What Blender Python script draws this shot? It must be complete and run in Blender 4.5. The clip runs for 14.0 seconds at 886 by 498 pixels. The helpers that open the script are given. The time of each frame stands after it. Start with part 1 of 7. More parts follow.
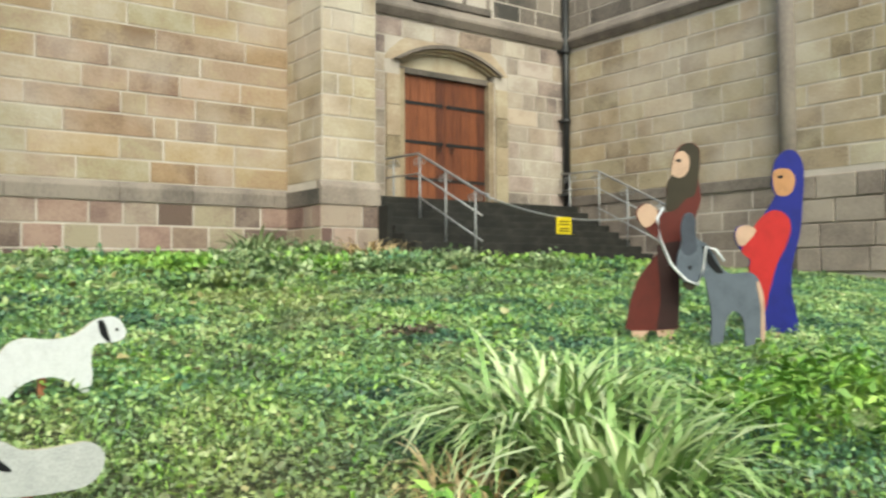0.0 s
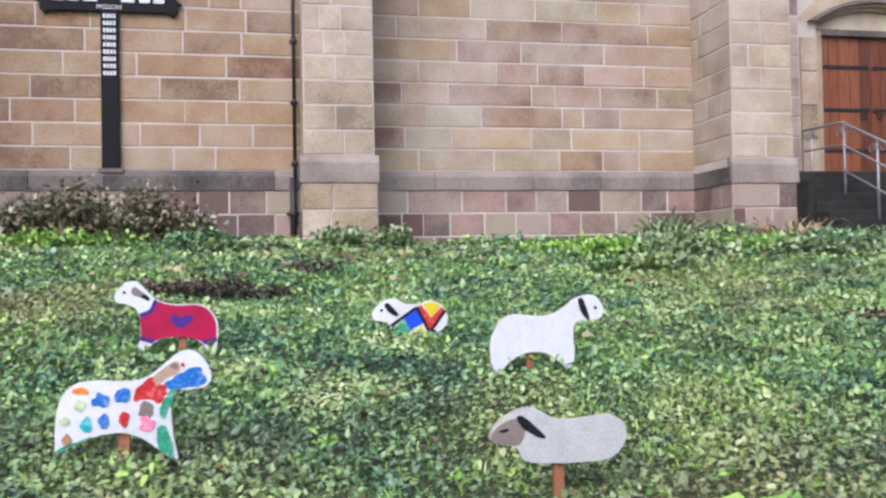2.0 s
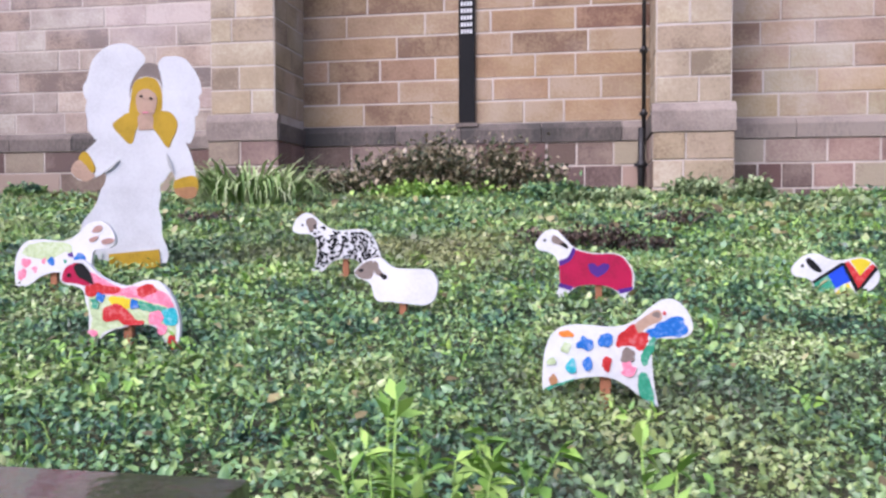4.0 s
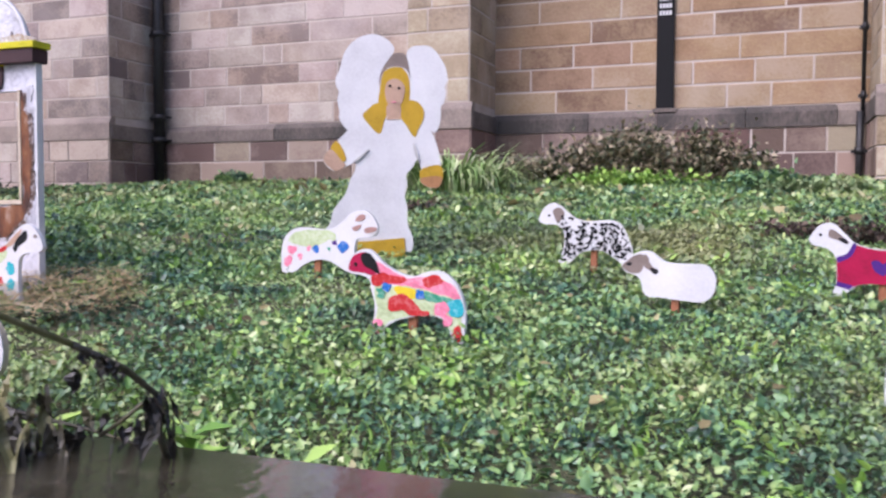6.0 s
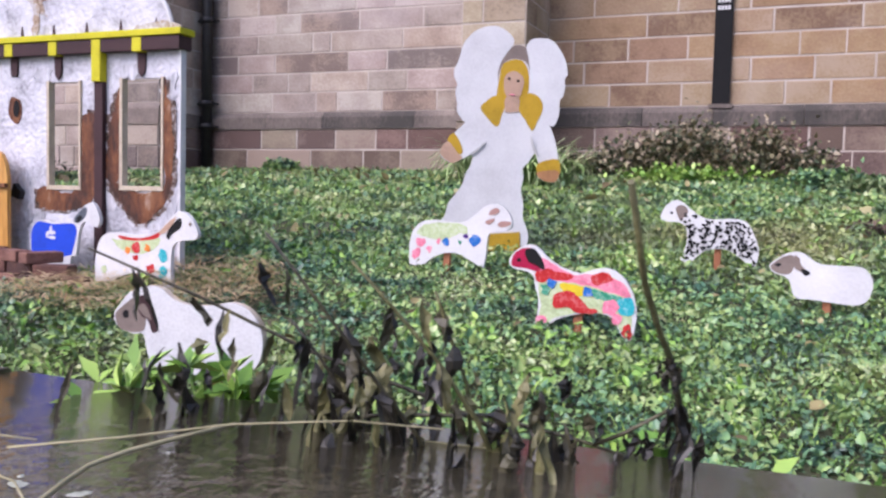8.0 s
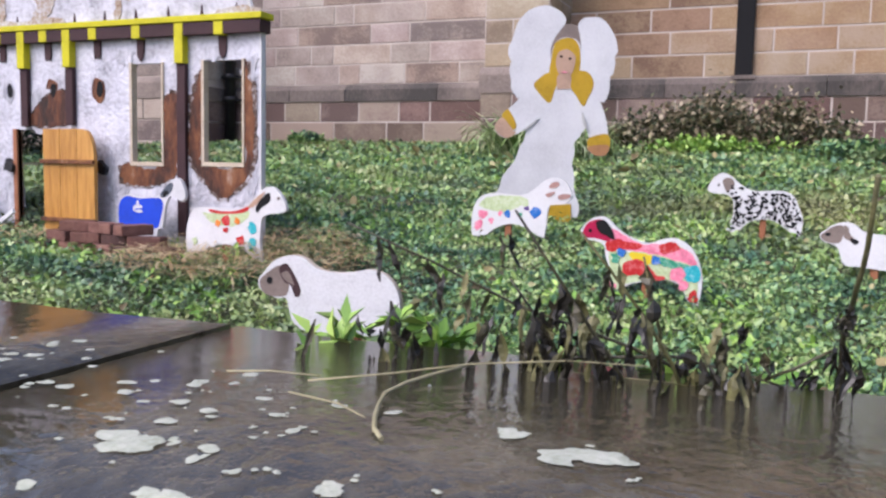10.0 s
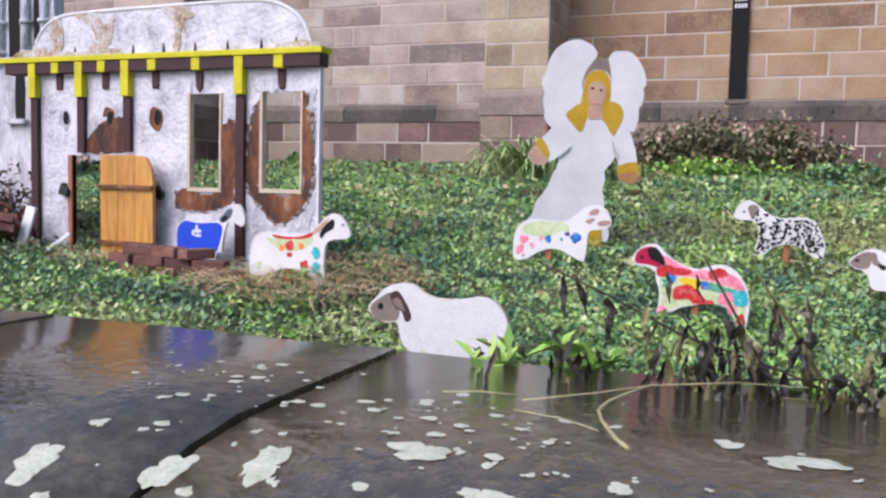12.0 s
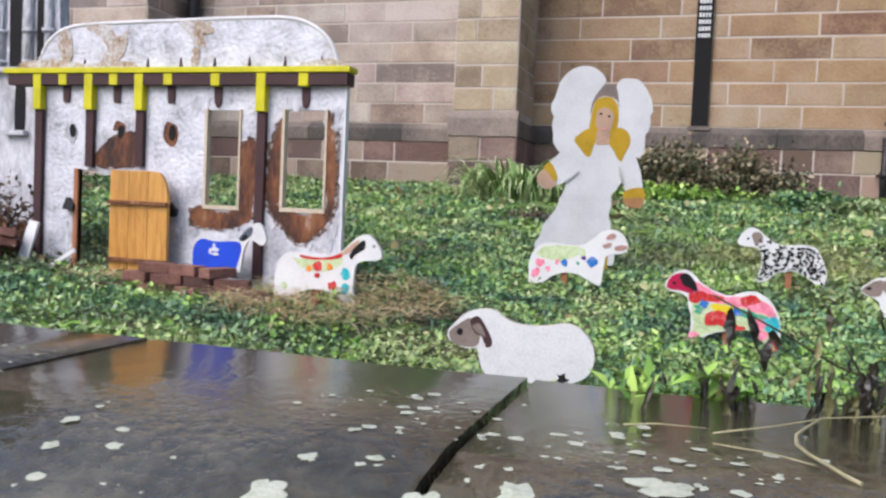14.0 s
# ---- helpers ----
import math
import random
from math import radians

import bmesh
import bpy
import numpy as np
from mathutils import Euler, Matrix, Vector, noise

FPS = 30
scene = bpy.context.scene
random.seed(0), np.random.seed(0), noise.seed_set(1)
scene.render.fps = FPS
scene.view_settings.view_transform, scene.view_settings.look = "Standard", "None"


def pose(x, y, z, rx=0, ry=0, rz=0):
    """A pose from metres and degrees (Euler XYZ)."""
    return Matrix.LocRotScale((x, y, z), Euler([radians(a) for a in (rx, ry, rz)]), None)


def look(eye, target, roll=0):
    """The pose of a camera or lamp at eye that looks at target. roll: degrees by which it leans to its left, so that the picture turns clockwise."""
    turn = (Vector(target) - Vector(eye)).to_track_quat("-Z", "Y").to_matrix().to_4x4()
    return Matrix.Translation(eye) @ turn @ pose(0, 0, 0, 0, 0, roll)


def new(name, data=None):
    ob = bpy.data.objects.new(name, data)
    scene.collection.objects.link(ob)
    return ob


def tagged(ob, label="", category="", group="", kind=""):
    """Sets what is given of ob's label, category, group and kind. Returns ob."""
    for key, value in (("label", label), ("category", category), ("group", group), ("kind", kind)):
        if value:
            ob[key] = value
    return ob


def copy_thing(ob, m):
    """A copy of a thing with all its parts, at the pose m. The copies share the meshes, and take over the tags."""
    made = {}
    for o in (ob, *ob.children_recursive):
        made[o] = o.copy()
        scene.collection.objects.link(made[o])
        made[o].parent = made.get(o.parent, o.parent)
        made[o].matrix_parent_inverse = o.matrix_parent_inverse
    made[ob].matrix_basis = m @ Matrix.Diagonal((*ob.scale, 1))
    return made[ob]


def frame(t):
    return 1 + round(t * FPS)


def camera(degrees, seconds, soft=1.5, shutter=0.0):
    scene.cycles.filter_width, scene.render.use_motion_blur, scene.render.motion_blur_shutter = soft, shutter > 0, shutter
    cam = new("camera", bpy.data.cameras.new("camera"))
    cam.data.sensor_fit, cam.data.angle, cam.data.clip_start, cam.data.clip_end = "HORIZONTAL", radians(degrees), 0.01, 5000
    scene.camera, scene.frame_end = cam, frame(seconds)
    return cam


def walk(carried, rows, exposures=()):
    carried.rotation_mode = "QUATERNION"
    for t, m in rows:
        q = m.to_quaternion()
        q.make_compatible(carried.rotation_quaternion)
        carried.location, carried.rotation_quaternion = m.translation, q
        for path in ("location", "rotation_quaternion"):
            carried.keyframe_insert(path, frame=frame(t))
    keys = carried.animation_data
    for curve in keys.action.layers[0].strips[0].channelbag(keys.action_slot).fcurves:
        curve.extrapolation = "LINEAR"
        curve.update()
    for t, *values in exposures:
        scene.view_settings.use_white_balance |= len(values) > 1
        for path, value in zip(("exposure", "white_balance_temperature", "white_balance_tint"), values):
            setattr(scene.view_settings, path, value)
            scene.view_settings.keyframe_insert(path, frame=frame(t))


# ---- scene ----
cam = camera(54.6, 14.0, soft=2.5, shutter=0.3)
PATH = [
    (0, (-0.077, -0.143, 1.54), (1.102, 1.471, 1.599), -0.3),
    (0.5, (-0.145, -0.109, 1.533), (0.794, 1.656, 1.59), -0.4),
    (1, (-0.246, 0.004, 1.517), (0.387, 1.9, 1.572), -0.8),
    (1.5, (-0.331, 0.068, 1.516), (0.133, 2.013, 1.56), -0.9),
    (2, (-0.428, 0.12, 1.505), (-0.052, 2.084, 1.542), -1.0),
    (2.3, (-0.500, 0.156, 1.496), (-0.173, 2.129, 1.520), -0.7),
    (2.5, (-0.537, 0.205, 1.48), (-0.269, 2.186, 1.504), -0.8),
    (3, (-0.64, 0.217, 1.482), (-0.736, 2.215, 1.479), -0.8),
    (3.5, (-0.784, 0.205, 1.48), (-1.087, 2.182, 1.443), -0.6),
    (4, (-0.968, 0.182, 1.499), (-1.315, 2.151, 1.432), -0.2),
    (4.2, (-1.016, 0.213, 1.498), (-1.378, 2.178, 1.431), -0.1),
    (6.3, (-1.537, 0.183, 1.525), (-2.274, 2.040, 1.428), 0.5),
    (6.5, (-1.580, 0.182, 1.533), (-2.314, 2.040, 1.439), 0.9),
    (7, (-1.727, 0.126, 1.548), (-2.473, 1.979, 1.452), 1.3),
    (7.2, (-1.808, 0.097, 1.544), (-2.559, 1.948, 1.440), 1.4),
    (9.3, (-2.119, -0.142, 1.512), (-2.861, 1.71, 1.375), 1.6),
    (9.5, (-2.113, -0.173, 1.52), (-2.861, 1.675, 1.369), 1.6),
    (10, (-2.205, -0.343, 1.537), (-2.969, 1.496, 1.35), 1.2),
    (10.5, (-2.19, -0.429, 1.561), (-2.978, 1.4, 1.374), 0.9),
    (11, (-2.217, -0.475, 1.574), (-3.068, 1.325, 1.39), 0.9),
    (11.5, (-2.406, -0.559, 1.568), (-3.182, 1.277, 1.405), 1.0),
    (12, (-2.465, -0.67, 1.583), (-3.188, 1.189, 1.437), 1.5),
    (12.5, (-2.516, -0.729, 1.579), (-3.241, 1.13, 1.442), 2.0),
    (13, (-2.728, -0.785, 1.582), (-3.448, 1.077, 1.456), 2.0),
    (13.2, (-2.775, -0.825, 1.594), (-3.503, 1.034, 1.473), 1.8),
    (13.5, (-2.846, -0.81, 1.598), (-3.538, 1.063, 1.49), 1.9),
    (14, (-2.866, -0.801, 1.589), (-3.468, 1.104, 1.49), 2.6),
]
walk(cam, [(t, look(eye, target, roll)) for t, eye, target, roll in PATH],
     exposures=[(0.0, 0.9, 6600, -8), (0.8, 0.85, 6330, -6), (1.0, 0.84, 6130, 1), (1.6, 0.8, 5680, 12), (3.0, 0.84, 5560, 27), (4.2, 0.87, 5680, 25), (6.5, 0.76, 5740, 26), (7.2, 0.76, 5740, 26), (9.5, 0.68, 5840, 22), (13.0, 0.68, 5860, 18), (14.0, 0.66, 5960, 13)])

# ---------------------------------------------------------------- light
world = bpy.data.worlds.new("overcast_sky")
scene.world = world
world.use_nodes = True
wn = world.node_tree
wn.nodes.clear()
sky = wn.nodes.new("ShaderNodeTexSky")
sky.sky_type, sky.sun_disc = "NISHITA", False
sky.sun_elevation, sky.sun_rotation = radians(46), radians(207)
sky.dust_density, sky.air_density, sky.ozone_density = 4.0, 1.0, 1.0
back = wn.nodes.new("ShaderNodeBackground")
back.inputs["Strength"].default_value = 0.14
wout = wn.nodes.new("ShaderNodeOutputWorld")
wn.links.new(sky.outputs[0], back.inputs[0])
wn.links.new(back.outputs[0], wout.inputs[0])
sun_data = bpy.data.lights.new("sun", "SUN")
sun_data.energy, sun_data.angle, sun_data.color = 1.3, radians(40), (1.0, 0.96, 0.9)
sun = new("sun", sun_data)
sun.matrix_world = look((-8.5, -13, 18), (0, 4, 0))


# ---------------------------------------------------------------- materials
def surface(name, colors, scale=3.0, rough=0.8, bump=0.3, fine=60.0, vary="", spread=0.25, metal=0.0, grain=0.35, stretch=(1, 1, 1), coat=0.0, gloss=0.5, span=(0.3, 0.7), wash=0.0, wash_colour=(0.5, 0.44, 0.4), tints=()):
    """Procedural surface: a colour ramp over two scales of noise in world space, with fine relief.
    vary: 'object' or 'island' shifts the ramp piece by piece."""
    m = bpy.data.materials.new(name)
    m.use_nodes = True
    nt = m.node_tree
    bsdf = nt.nodes["Principled BSDF"]
    geo = nt.nodes.new("ShaderNodeNewGeometry")
    mapping = nt.nodes.new("ShaderNodeMapping")
    mapping.inputs["Scale"].default_value = stretch
    nt.links.new(geo.outputs["Position"], mapping.inputs["Vector"])
    big, small = nt.nodes.new("ShaderNodeTexNoise"), nt.nodes.new("ShaderNodeTexNoise")
    for n, s, d in ((big, scale, 4.0), (small, fine, 3.0)):
        n.inputs["Scale"].default_value, n.inputs["Detail"].default_value = s, d
        nt.links.new(mapping.outputs[0], n.inputs["Vector"])
    mix = nt.nodes.new("ShaderNodeMix")
    mix.inputs[0].default_value = grain
    nt.links.new(big.outputs["Fac"], mix.inputs[2])
    nt.links.new(small.outputs["Fac"], mix.inputs[3])
    value = mix.outputs[0]
    if vary:
        if vary == "object":
            rnd = nt.nodes.new("ShaderNodeObjectInfo").outputs["Random"]
        else:
            rnd = geo.outputs["Random Per Island"]
        ma = nt.nodes.new("ShaderNodeMath")
        ma.operation = "MULTIPLY_ADD"
        ma.inputs[1].default_value, ma.inputs[2].default_value = spread, -spread / 2
        nt.links.new(rnd, ma.inputs[0])
        ad = nt.nodes.new("ShaderNodeMath")
        nt.links.new(value, ad.inputs[0])
        nt.links.new(ma.outputs[0], ad.inputs[1])
        value = ad.outputs[0]
    ramp = nt.nodes.new("ShaderNodeValToRGB")
    el = ramp.color_ramp.elements
    lo, hi = span if len(colors) > 1 else (0.0, 1.0)
    for i, c in enumerate(colors):
        pos = lo + (hi - lo) * i / max(1, len(colors) - 1)
        e = el[i] if i < 2 else el.new(pos)
        e.position = pos
        e.color = (*c, 1)
    if len(colors) == 1:
        el[1].color = (*colors[0], 1)
    nt.links.new(value, ramp.inputs[0])
    colour = ramp.outputs[0]
    if tints:
        # each block of its own hue
        pick = nt.nodes.new("ShaderNodeTexWhiteNoise")
        pick.noise_dimensions = "1D"
        nt.links.new(nt.nodes.new("ShaderNodeObjectInfo").outputs["Random"], pick.inputs["W"])
        hues = nt.nodes.new("ShaderNodeValToRGB")
        he = hues.color_ramp.elements
        for i, c in enumerate(tints):
            e = he[i] if i < 2 else he.new(i / (len(tints) - 1))
            e.position, e.color = i / (len(tints) - 1), (*c, 1)
        nt.links.new(pick.outputs["Value"], hues.inputs[0])
        stain = nt.nodes.new("ShaderNodeMix")
        stain.data_type, stain.blend_type = "RGBA", "MULTIPLY"
        stain.inputs[0].default_value = 1.0
        nt.links.new(colour, stain.inputs[6])
        nt.links.new(hues.outputs[0], stain.inputs[7])
        colour = stain.outputs[2]
    if wash:
        # pale bloom in large soft patches
        cloud = nt.nodes.new("ShaderNodeTexNoise")
        cloud.inputs["Scale"].default_value, cloud.inputs["Detail"].default_value = 0.42, 5.0
        nt.links.new(geo.outputs["Position"], cloud.inputs["Vector"])
        reach = nt.nodes.new("ShaderNodeMapRange")
        for k, v in ((1, 0.5), (2, 0.72), (3, 0.0), (4, wash)):
            reach.inputs[k].default_value = v
        nt.links.new(cloud.outputs["Fac"], reach.inputs[0])
        blend = nt.nodes.new("ShaderNodeMix")
        blend.data_type = "RGBA"
        blend.inputs[7].default_value = (*wash_colour, 1)
        nt.links.new(reach.outputs[0], blend.inputs[0])
        nt.links.new(colour, blend.inputs[6])
        colour = blend.outputs[2]
    nt.links.new(colour, bsdf.inputs["Base Color"])
    bsdf.inputs["Roughness"].default_value = rough
    bsdf.inputs["Specular IOR Level"].default_value = gloss
    bsdf.inputs["Metallic"].default_value = metal
    bsdf.inputs["Coat Weight"].default_value = coat
    if bump:
        b = nt.nodes.new("ShaderNodeBump")
        b.inputs["Strength"].default_value, b.inputs["Distance"].default_value = bump, 0.02
        nt.links.new(small.outputs["Fac"], b.inputs["Height"])
        nt.links.new(b.outputs[0], bsdf.inputs["Normal"])
    return m


STONE = surface("sandstone", [(0.188, 0.123, 0.092), (0.262, 0.19, 0.133), (0.302, 0.217, 0.164), (0.336, 0.266, 0.186), (0.375, 0.307, 0.246)], 1.9, 0.9, 0.5, 20, "object", 0.34, wash=0.55, tints=[(0.98, 0.89, 0.72), (0.88, 0.94, 0.86), (0.97, 0.97, 0.94), (0.96, 0.86, 0.83), (0.94, 0.94, 0.78)])
STONE_GREY = surface("greyed_sandstone", [(0.171, 0.134, 0.123), (0.268, 0.214, 0.187), (0.332, 0.268, 0.235), (0.385, 0.321, 0.278), (0.46, 0.396, 0.353)], 1.9, 0.9, 0.5, 20, "object", 0.42, wash=0.4, wash_colour=(0.48, 0.43, 0.42), tints=[(0.97, 0.91, 0.82), (0.93, 0.97, 0.94), (0.95, 0.9, 0.92)])
STONE_TAN = surface("orange_tan_sandstone", [(0.165, 0.105, 0.075), (0.235, 0.165, 0.11), (0.27, 0.19, 0.135), (0.305, 0.23, 0.155), (0.34, 0.265, 0.2)], 1.9, 0.9, 0.5, 20, "object", 0.36, wash=0.45, wash_colour=(0.42, 0.36, 0.31), tints=[(1.0, 0.86, 0.68), (0.93, 0.92, 0.8), (0.98, 0.95, 0.88), (0.97, 0.83, 0.78)])
STONE_LOW = surface("plinth_sandstone", [(0.125, 0.084, 0.076), (0.199, 0.142, 0.125), (0.262, 0.196, 0.169), (0.325, 0.261, 0.217)], 1.8, 0.9, 0.45, 22, "object", 0.6, tints=[(0.95, 0.86, 0.86), (0.9, 0.95, 0.9), (0.95, 0.8, 0.78), (0.9, 0.95, 0.8), (0.78, 0.74, 0.76)])
STONE_BUT = surface("pale_sandstone", [(0.2, 0.151, 0.108), (0.31, 0.249, 0.177), (0.371, 0.296, 0.218), (0.45, 0.384, 0.29)], 1.7, 0.9, 0.4, 22, "object", 0.26, wash=0.55, tints=[(0.98, 0.93, 0.82), (0.93, 0.96, 0.9), (0.97, 0.97, 0.94), (0.97, 0.91, 0.88), (0.95, 0.95, 0.86)])
STONE_MID = surface("grey_cap_stone", [(0.14, 0.11, 0.095), (0.24, 0.195, 0.165), (0.33, 0.275, 0.23)], 1.4, 0.9, 0.35, 24, "object", 0.3)
STONE_DARK = surface("weathered_sandstone", [(0.05, 0.045, 0.04), (0.14, 0.115, 0.1), (0.24, 0.2, 0.17)], 1.1, 0.9, 0.3, 24, "object", 0.3, stretch=(1, 1, 0.5))
MORTAR = surface("lime_mortar", [(0.34, 0.29, 0.25), (0.52, 0.46, 0.41)], 1.6, 0.95, 0.3, 80)
# near-black stone for the entrance steps, far darker than the wall stones
STEP = surface("near_black_step_stone", [(0.004, 0.004, 0.003), (0.012, 0.011, 0.009), (0.033, 0.031, 0.025)], 3, 0.9, 0.3, 40)
COPING = surface("wet_coping_stone", [(0.027, 0.023, 0.014), (0.062, 0.054, 0.034), (0.12, 0.107, 0.07)], 5, 0.13, 0.42, 30, grain=0.45, gloss=0.9)
LICHEN = surface("lichen", [(0.26, 0.28, 0.2), (0.39, 0.41, 0.32), (0.47, 0.48, 0.4)], 30, 0.9, 0.25, 120, grain=0.4)
SOIL = surface("lawn_soil", [(0.02, 0.024, 0.01), (0.05, 0.055, 0.02), (0.1, 0.085, 0.04)], 1.5, 0.95, 0.6, 24)
IVY = surface("ground_cover_leaves", [(0.029, 0.07, 0.043), (0.077, 0.172, 0.095), (0.141, 0.271, 0.113), (0.232, 0.373, 0.113), (0.339, 0.446, 0.147), (0.475, 0.542, 0.282)], 1.9, 0.36, 0.0, 6.5, "island", 0.17, grain=0.33, span=(0.36, 0.66), wash=0.7, wash_colour=(0.27, 0.25, 0.1))
DEADLEAF = surface("withered_leaves", [(0.1, 0.075, 0.03), (0.26, 0.22, 0.09), (0.36, 0.34, 0.17)], 2, 0.7, 0.0, 9, "island", 0.5)
WEED = surface("fresh_weed_leaves", [(0.1, 0.22, 0.035), (0.22, 0.4, 0.06), (0.38, 0.54, 0.12)], 2, 0.45, 0.0, 9, "island", 0.4)
BLADE = surface("striped_grass_blades", [(0.1, 0.18, 0.04), (0.2, 0.33, 0.09), (0.34, 0.45, 0.17), (0.52, 0.57, 0.32)], 2, 0.45, 0.0, 12, "island", 0.5)
STRAW = surface("dry_straw", [(0.25, 0.16, 0.06), (0.45, 0.33, 0.16), (0.55, 0.44, 0.26)], 3, 0.8, 0.0, 20, "island", 0.5)
SHRUBLEAF = surface("bronze_shrub_leaves", [(0.035, 0.05, 0.022), (0.1, 0.115, 0.05), (0.2, 0.17, 0.09), (0.36, 0.3, 0.2)], 2, 0.6, 0.0, 12, "island", 0.6)
DUSTY = surface("grey_green_leaves", [(0.08, 0.135, 0.05), (0.19, 0.27, 0.11), (0.36, 0.42, 0.22)], 2, 0.55, 0.0, 9, "island", 0.5)
DEADBUSH = surface("dead_brown_foliage", [(0.025, 0.017, 0.012), (0.07, 0.045, 0.03), (0.16, 0.11, 0.08)], 2, 0.8, 0.0, 12, "island", 0.5)
NEEDLE = surface("dark_conifer_needles", [(0.006, 0.016, 0.008), (0.015, 0.035, 0.016), (0.035, 0.06, 0.025)], 2, 0.6, 0.0, 12, "island", 0.5)
DEADSTEM = surface("rotting_stems", [(0.012, 0.01, 0.007), (0.045, 0.04, 0.02), (0.12, 0.11, 0.05)], 14, 0.5, 0.3, 60)
MOSSSTEM = surface("mossy_olive_stems", [(0.05, 0.045, 0.02), (0.13, 0.125, 0.045), (0.24, 0.22, 0.1)], 14, 0.55, 0.3, 60)
PALESTEM = surface("dry_pale_stalk", [(0.22, 0.2, 0.1), (0.42, 0.38, 0.22)], 14, 0.6, 0.2, 60)
ROTLEAF = surface("rotting_black_leaves", [(0.008, 0.007, 0.005), (0.02, 0.018, 0.012), (0.06, 0.055, 0.025)], 8, 0.4, 0.0, 30, "island", 0.4)
BARK = surface("bark", [(0.04, 0.03, 0.02), (0.11, 0.085, 0.06)], 9, 0.9, 0.6, 40)
WHITE = surface("white_board_paint", [(0.484, 0.484, 0.495), (0.572, 0.572, 0.583), (0.627, 0.627, 0.632)], 5, 0.6, 0.1, 70)
ROUGHWHITE = surface("stippled_white_paint", [(0.456, 0.456, 0.466), (0.551, 0.551, 0.562), (0.615, 0.615, 0.625)], 24, 0.7, 0.12, 120, grain=0.6)
GREYWHITE = surface("weathered_white_paint", [(0.3, 0.3, 0.3), (0.4, 0.4, 0.39), (0.48, 0.48, 0.47)], 18, 0.75, 0.15, 120, grain=0.6)
EDGE = surface("bare_plywood_edge", [(0.4, 0.33, 0.24), (0.55, 0.47, 0.36)], 20, 0.7, 0.1, 80)


def paint(name, c, rough=0.65, thin=0.0):
    """Board paint; thin lets the white ground show through the brush marks."""
    d = tuple(v * 0.72 for v in c)
    top = tuple(min(0.9, v * 1.12) * (1 - thin) + 0.56 * thin for v in c)
    return surface(name, [d, c, top], 26 if thin else 9, rough, 0.08, 90 if thin else 70, gloss=0.3, grain=0.5 if thin else 0.35, span=(0.36, 0.66) if thin else (0.3, 0.7))


GOLD = paint("golden_yellow_paint", (0.42, 0.26, 0.012))
SKIN = paint("pale_flesh_paint", (0.42, 0.28, 0.2))
TAN = paint("tan_paint", (0.36, 0.18, 0.08))
GREY = paint("grey_paint", (0.085, 0.1, 0.125))
BLACK = paint("black_paint", (0.004, 0.004, 0.005), 0.8)
MAROON = paint("maroon_paint", (0.078, 0.01, 0.006))
DARKFOLD = paint("dark_maroon_paint", (0.022, 0.006, 0.005))
SLATE = paint("slate_grey_paint", (0.045, 0.052, 0.07))
OLIVE = paint("dark_olive_paint", (0.025, 0.019, 0.009))
BLUE = paint("royal_blue_paint", (0.005, 0.009, 0.15))
SKYBLUE = paint("bright_blue_paint", (0.012, 0.13, 0.45), thin=0.4)
TEAL = paint("teal_paint", (0.02, 0.36, 0.42), thin=0.4)
GREEN = paint("green_paint", (0.03, 0.26, 0.15), thin=0.4)
LIME = paint("pale_lime_paint", (0.45, 0.54, 0.3), thin=0.4)
RED = paint("bright_red_paint", (0.45, 0.016, 0.016), thin=0.22)
ROBERED = paint("scarlet_robe_paint", (0.36, 0.012, 0.012))
CRIMSON = paint("crimson_paint", (0.34, 0.002, 0.045))
PINK = paint("rose_pink_paint", (0.72, 0.2, 0.3), thin=0.4)
PURPLE = paint("purple_paint", (0.06, 0.014, 0.17))
YELLOW = paint("bright_yellow_paint", (0.6, 0.46, 0.012))
ORANGE = paint("orange_paint", (0.75, 0.22, 0.03), thin=0.4)
LEMON = paint("lemon_trim_paint", (0.5, 0.46, 0.006))
DKBROWN = paint("dark_brown_paint", (0.045, 0.02, 0.022))
PINKTAN = paint("pinkish_tan_paint", (0.34, 0.2, 0.17))
MUZZLE = paint("grey_brown_face_paint", (0.19, 0.15, 0.13))
COATBLUE = paint("cobalt_blue_paint", (0.012, 0.055, 0.5))
RUST = surface("worn_brown_patch", [(0.01, 0.005, 0.003), (0.045, 0.014, 0.006), (0.12, 0.038, 0.012), (0.19, 0.075, 0.025), (0.34, 0.24, 0.18)], 7, 0.75, 0.6, 45, stretch=(1, 1, 0.45), span=(0.33, 0.7), grain=0.28)
SCORCH = surface("dark_smudged_plaster", [(0.012, 0.007, 0.005), (0.05, 0.028, 0.018), (0.14, 0.1, 0.085), (0.36, 0.34, 0.35), (0.5, 0.5, 0.53)], 16, 0.85, 0.5, 55, span=(0.36, 0.66), grain=0.45)
STAIN = surface("tan_water_stain", [(0.16, 0.1, 0.06), (0.32, 0.24, 0.17), (0.42, 0.38, 0.35), (0.5, 0.5, 0.52)], 14, 0.85, 0.5, 50, span=(0.34, 0.62), grain=0.5)
STAKE = surface("rough_wooden_stake", [(0.2, 0.07, 0.03), (0.36, 0.15, 0.07)], 12, 0.8, 0.3, 60, stretch=(1, 1, 0.2))
GATEWOOD = surface("varnished_pine", [(0.3, 0.13, 0.02), (0.48, 0.24, 0.05), (0.58, 0.32, 0.08)], 12, 0.4, 0.15, 60, "object", 0.2, stretch=(3, 3, 0.3))
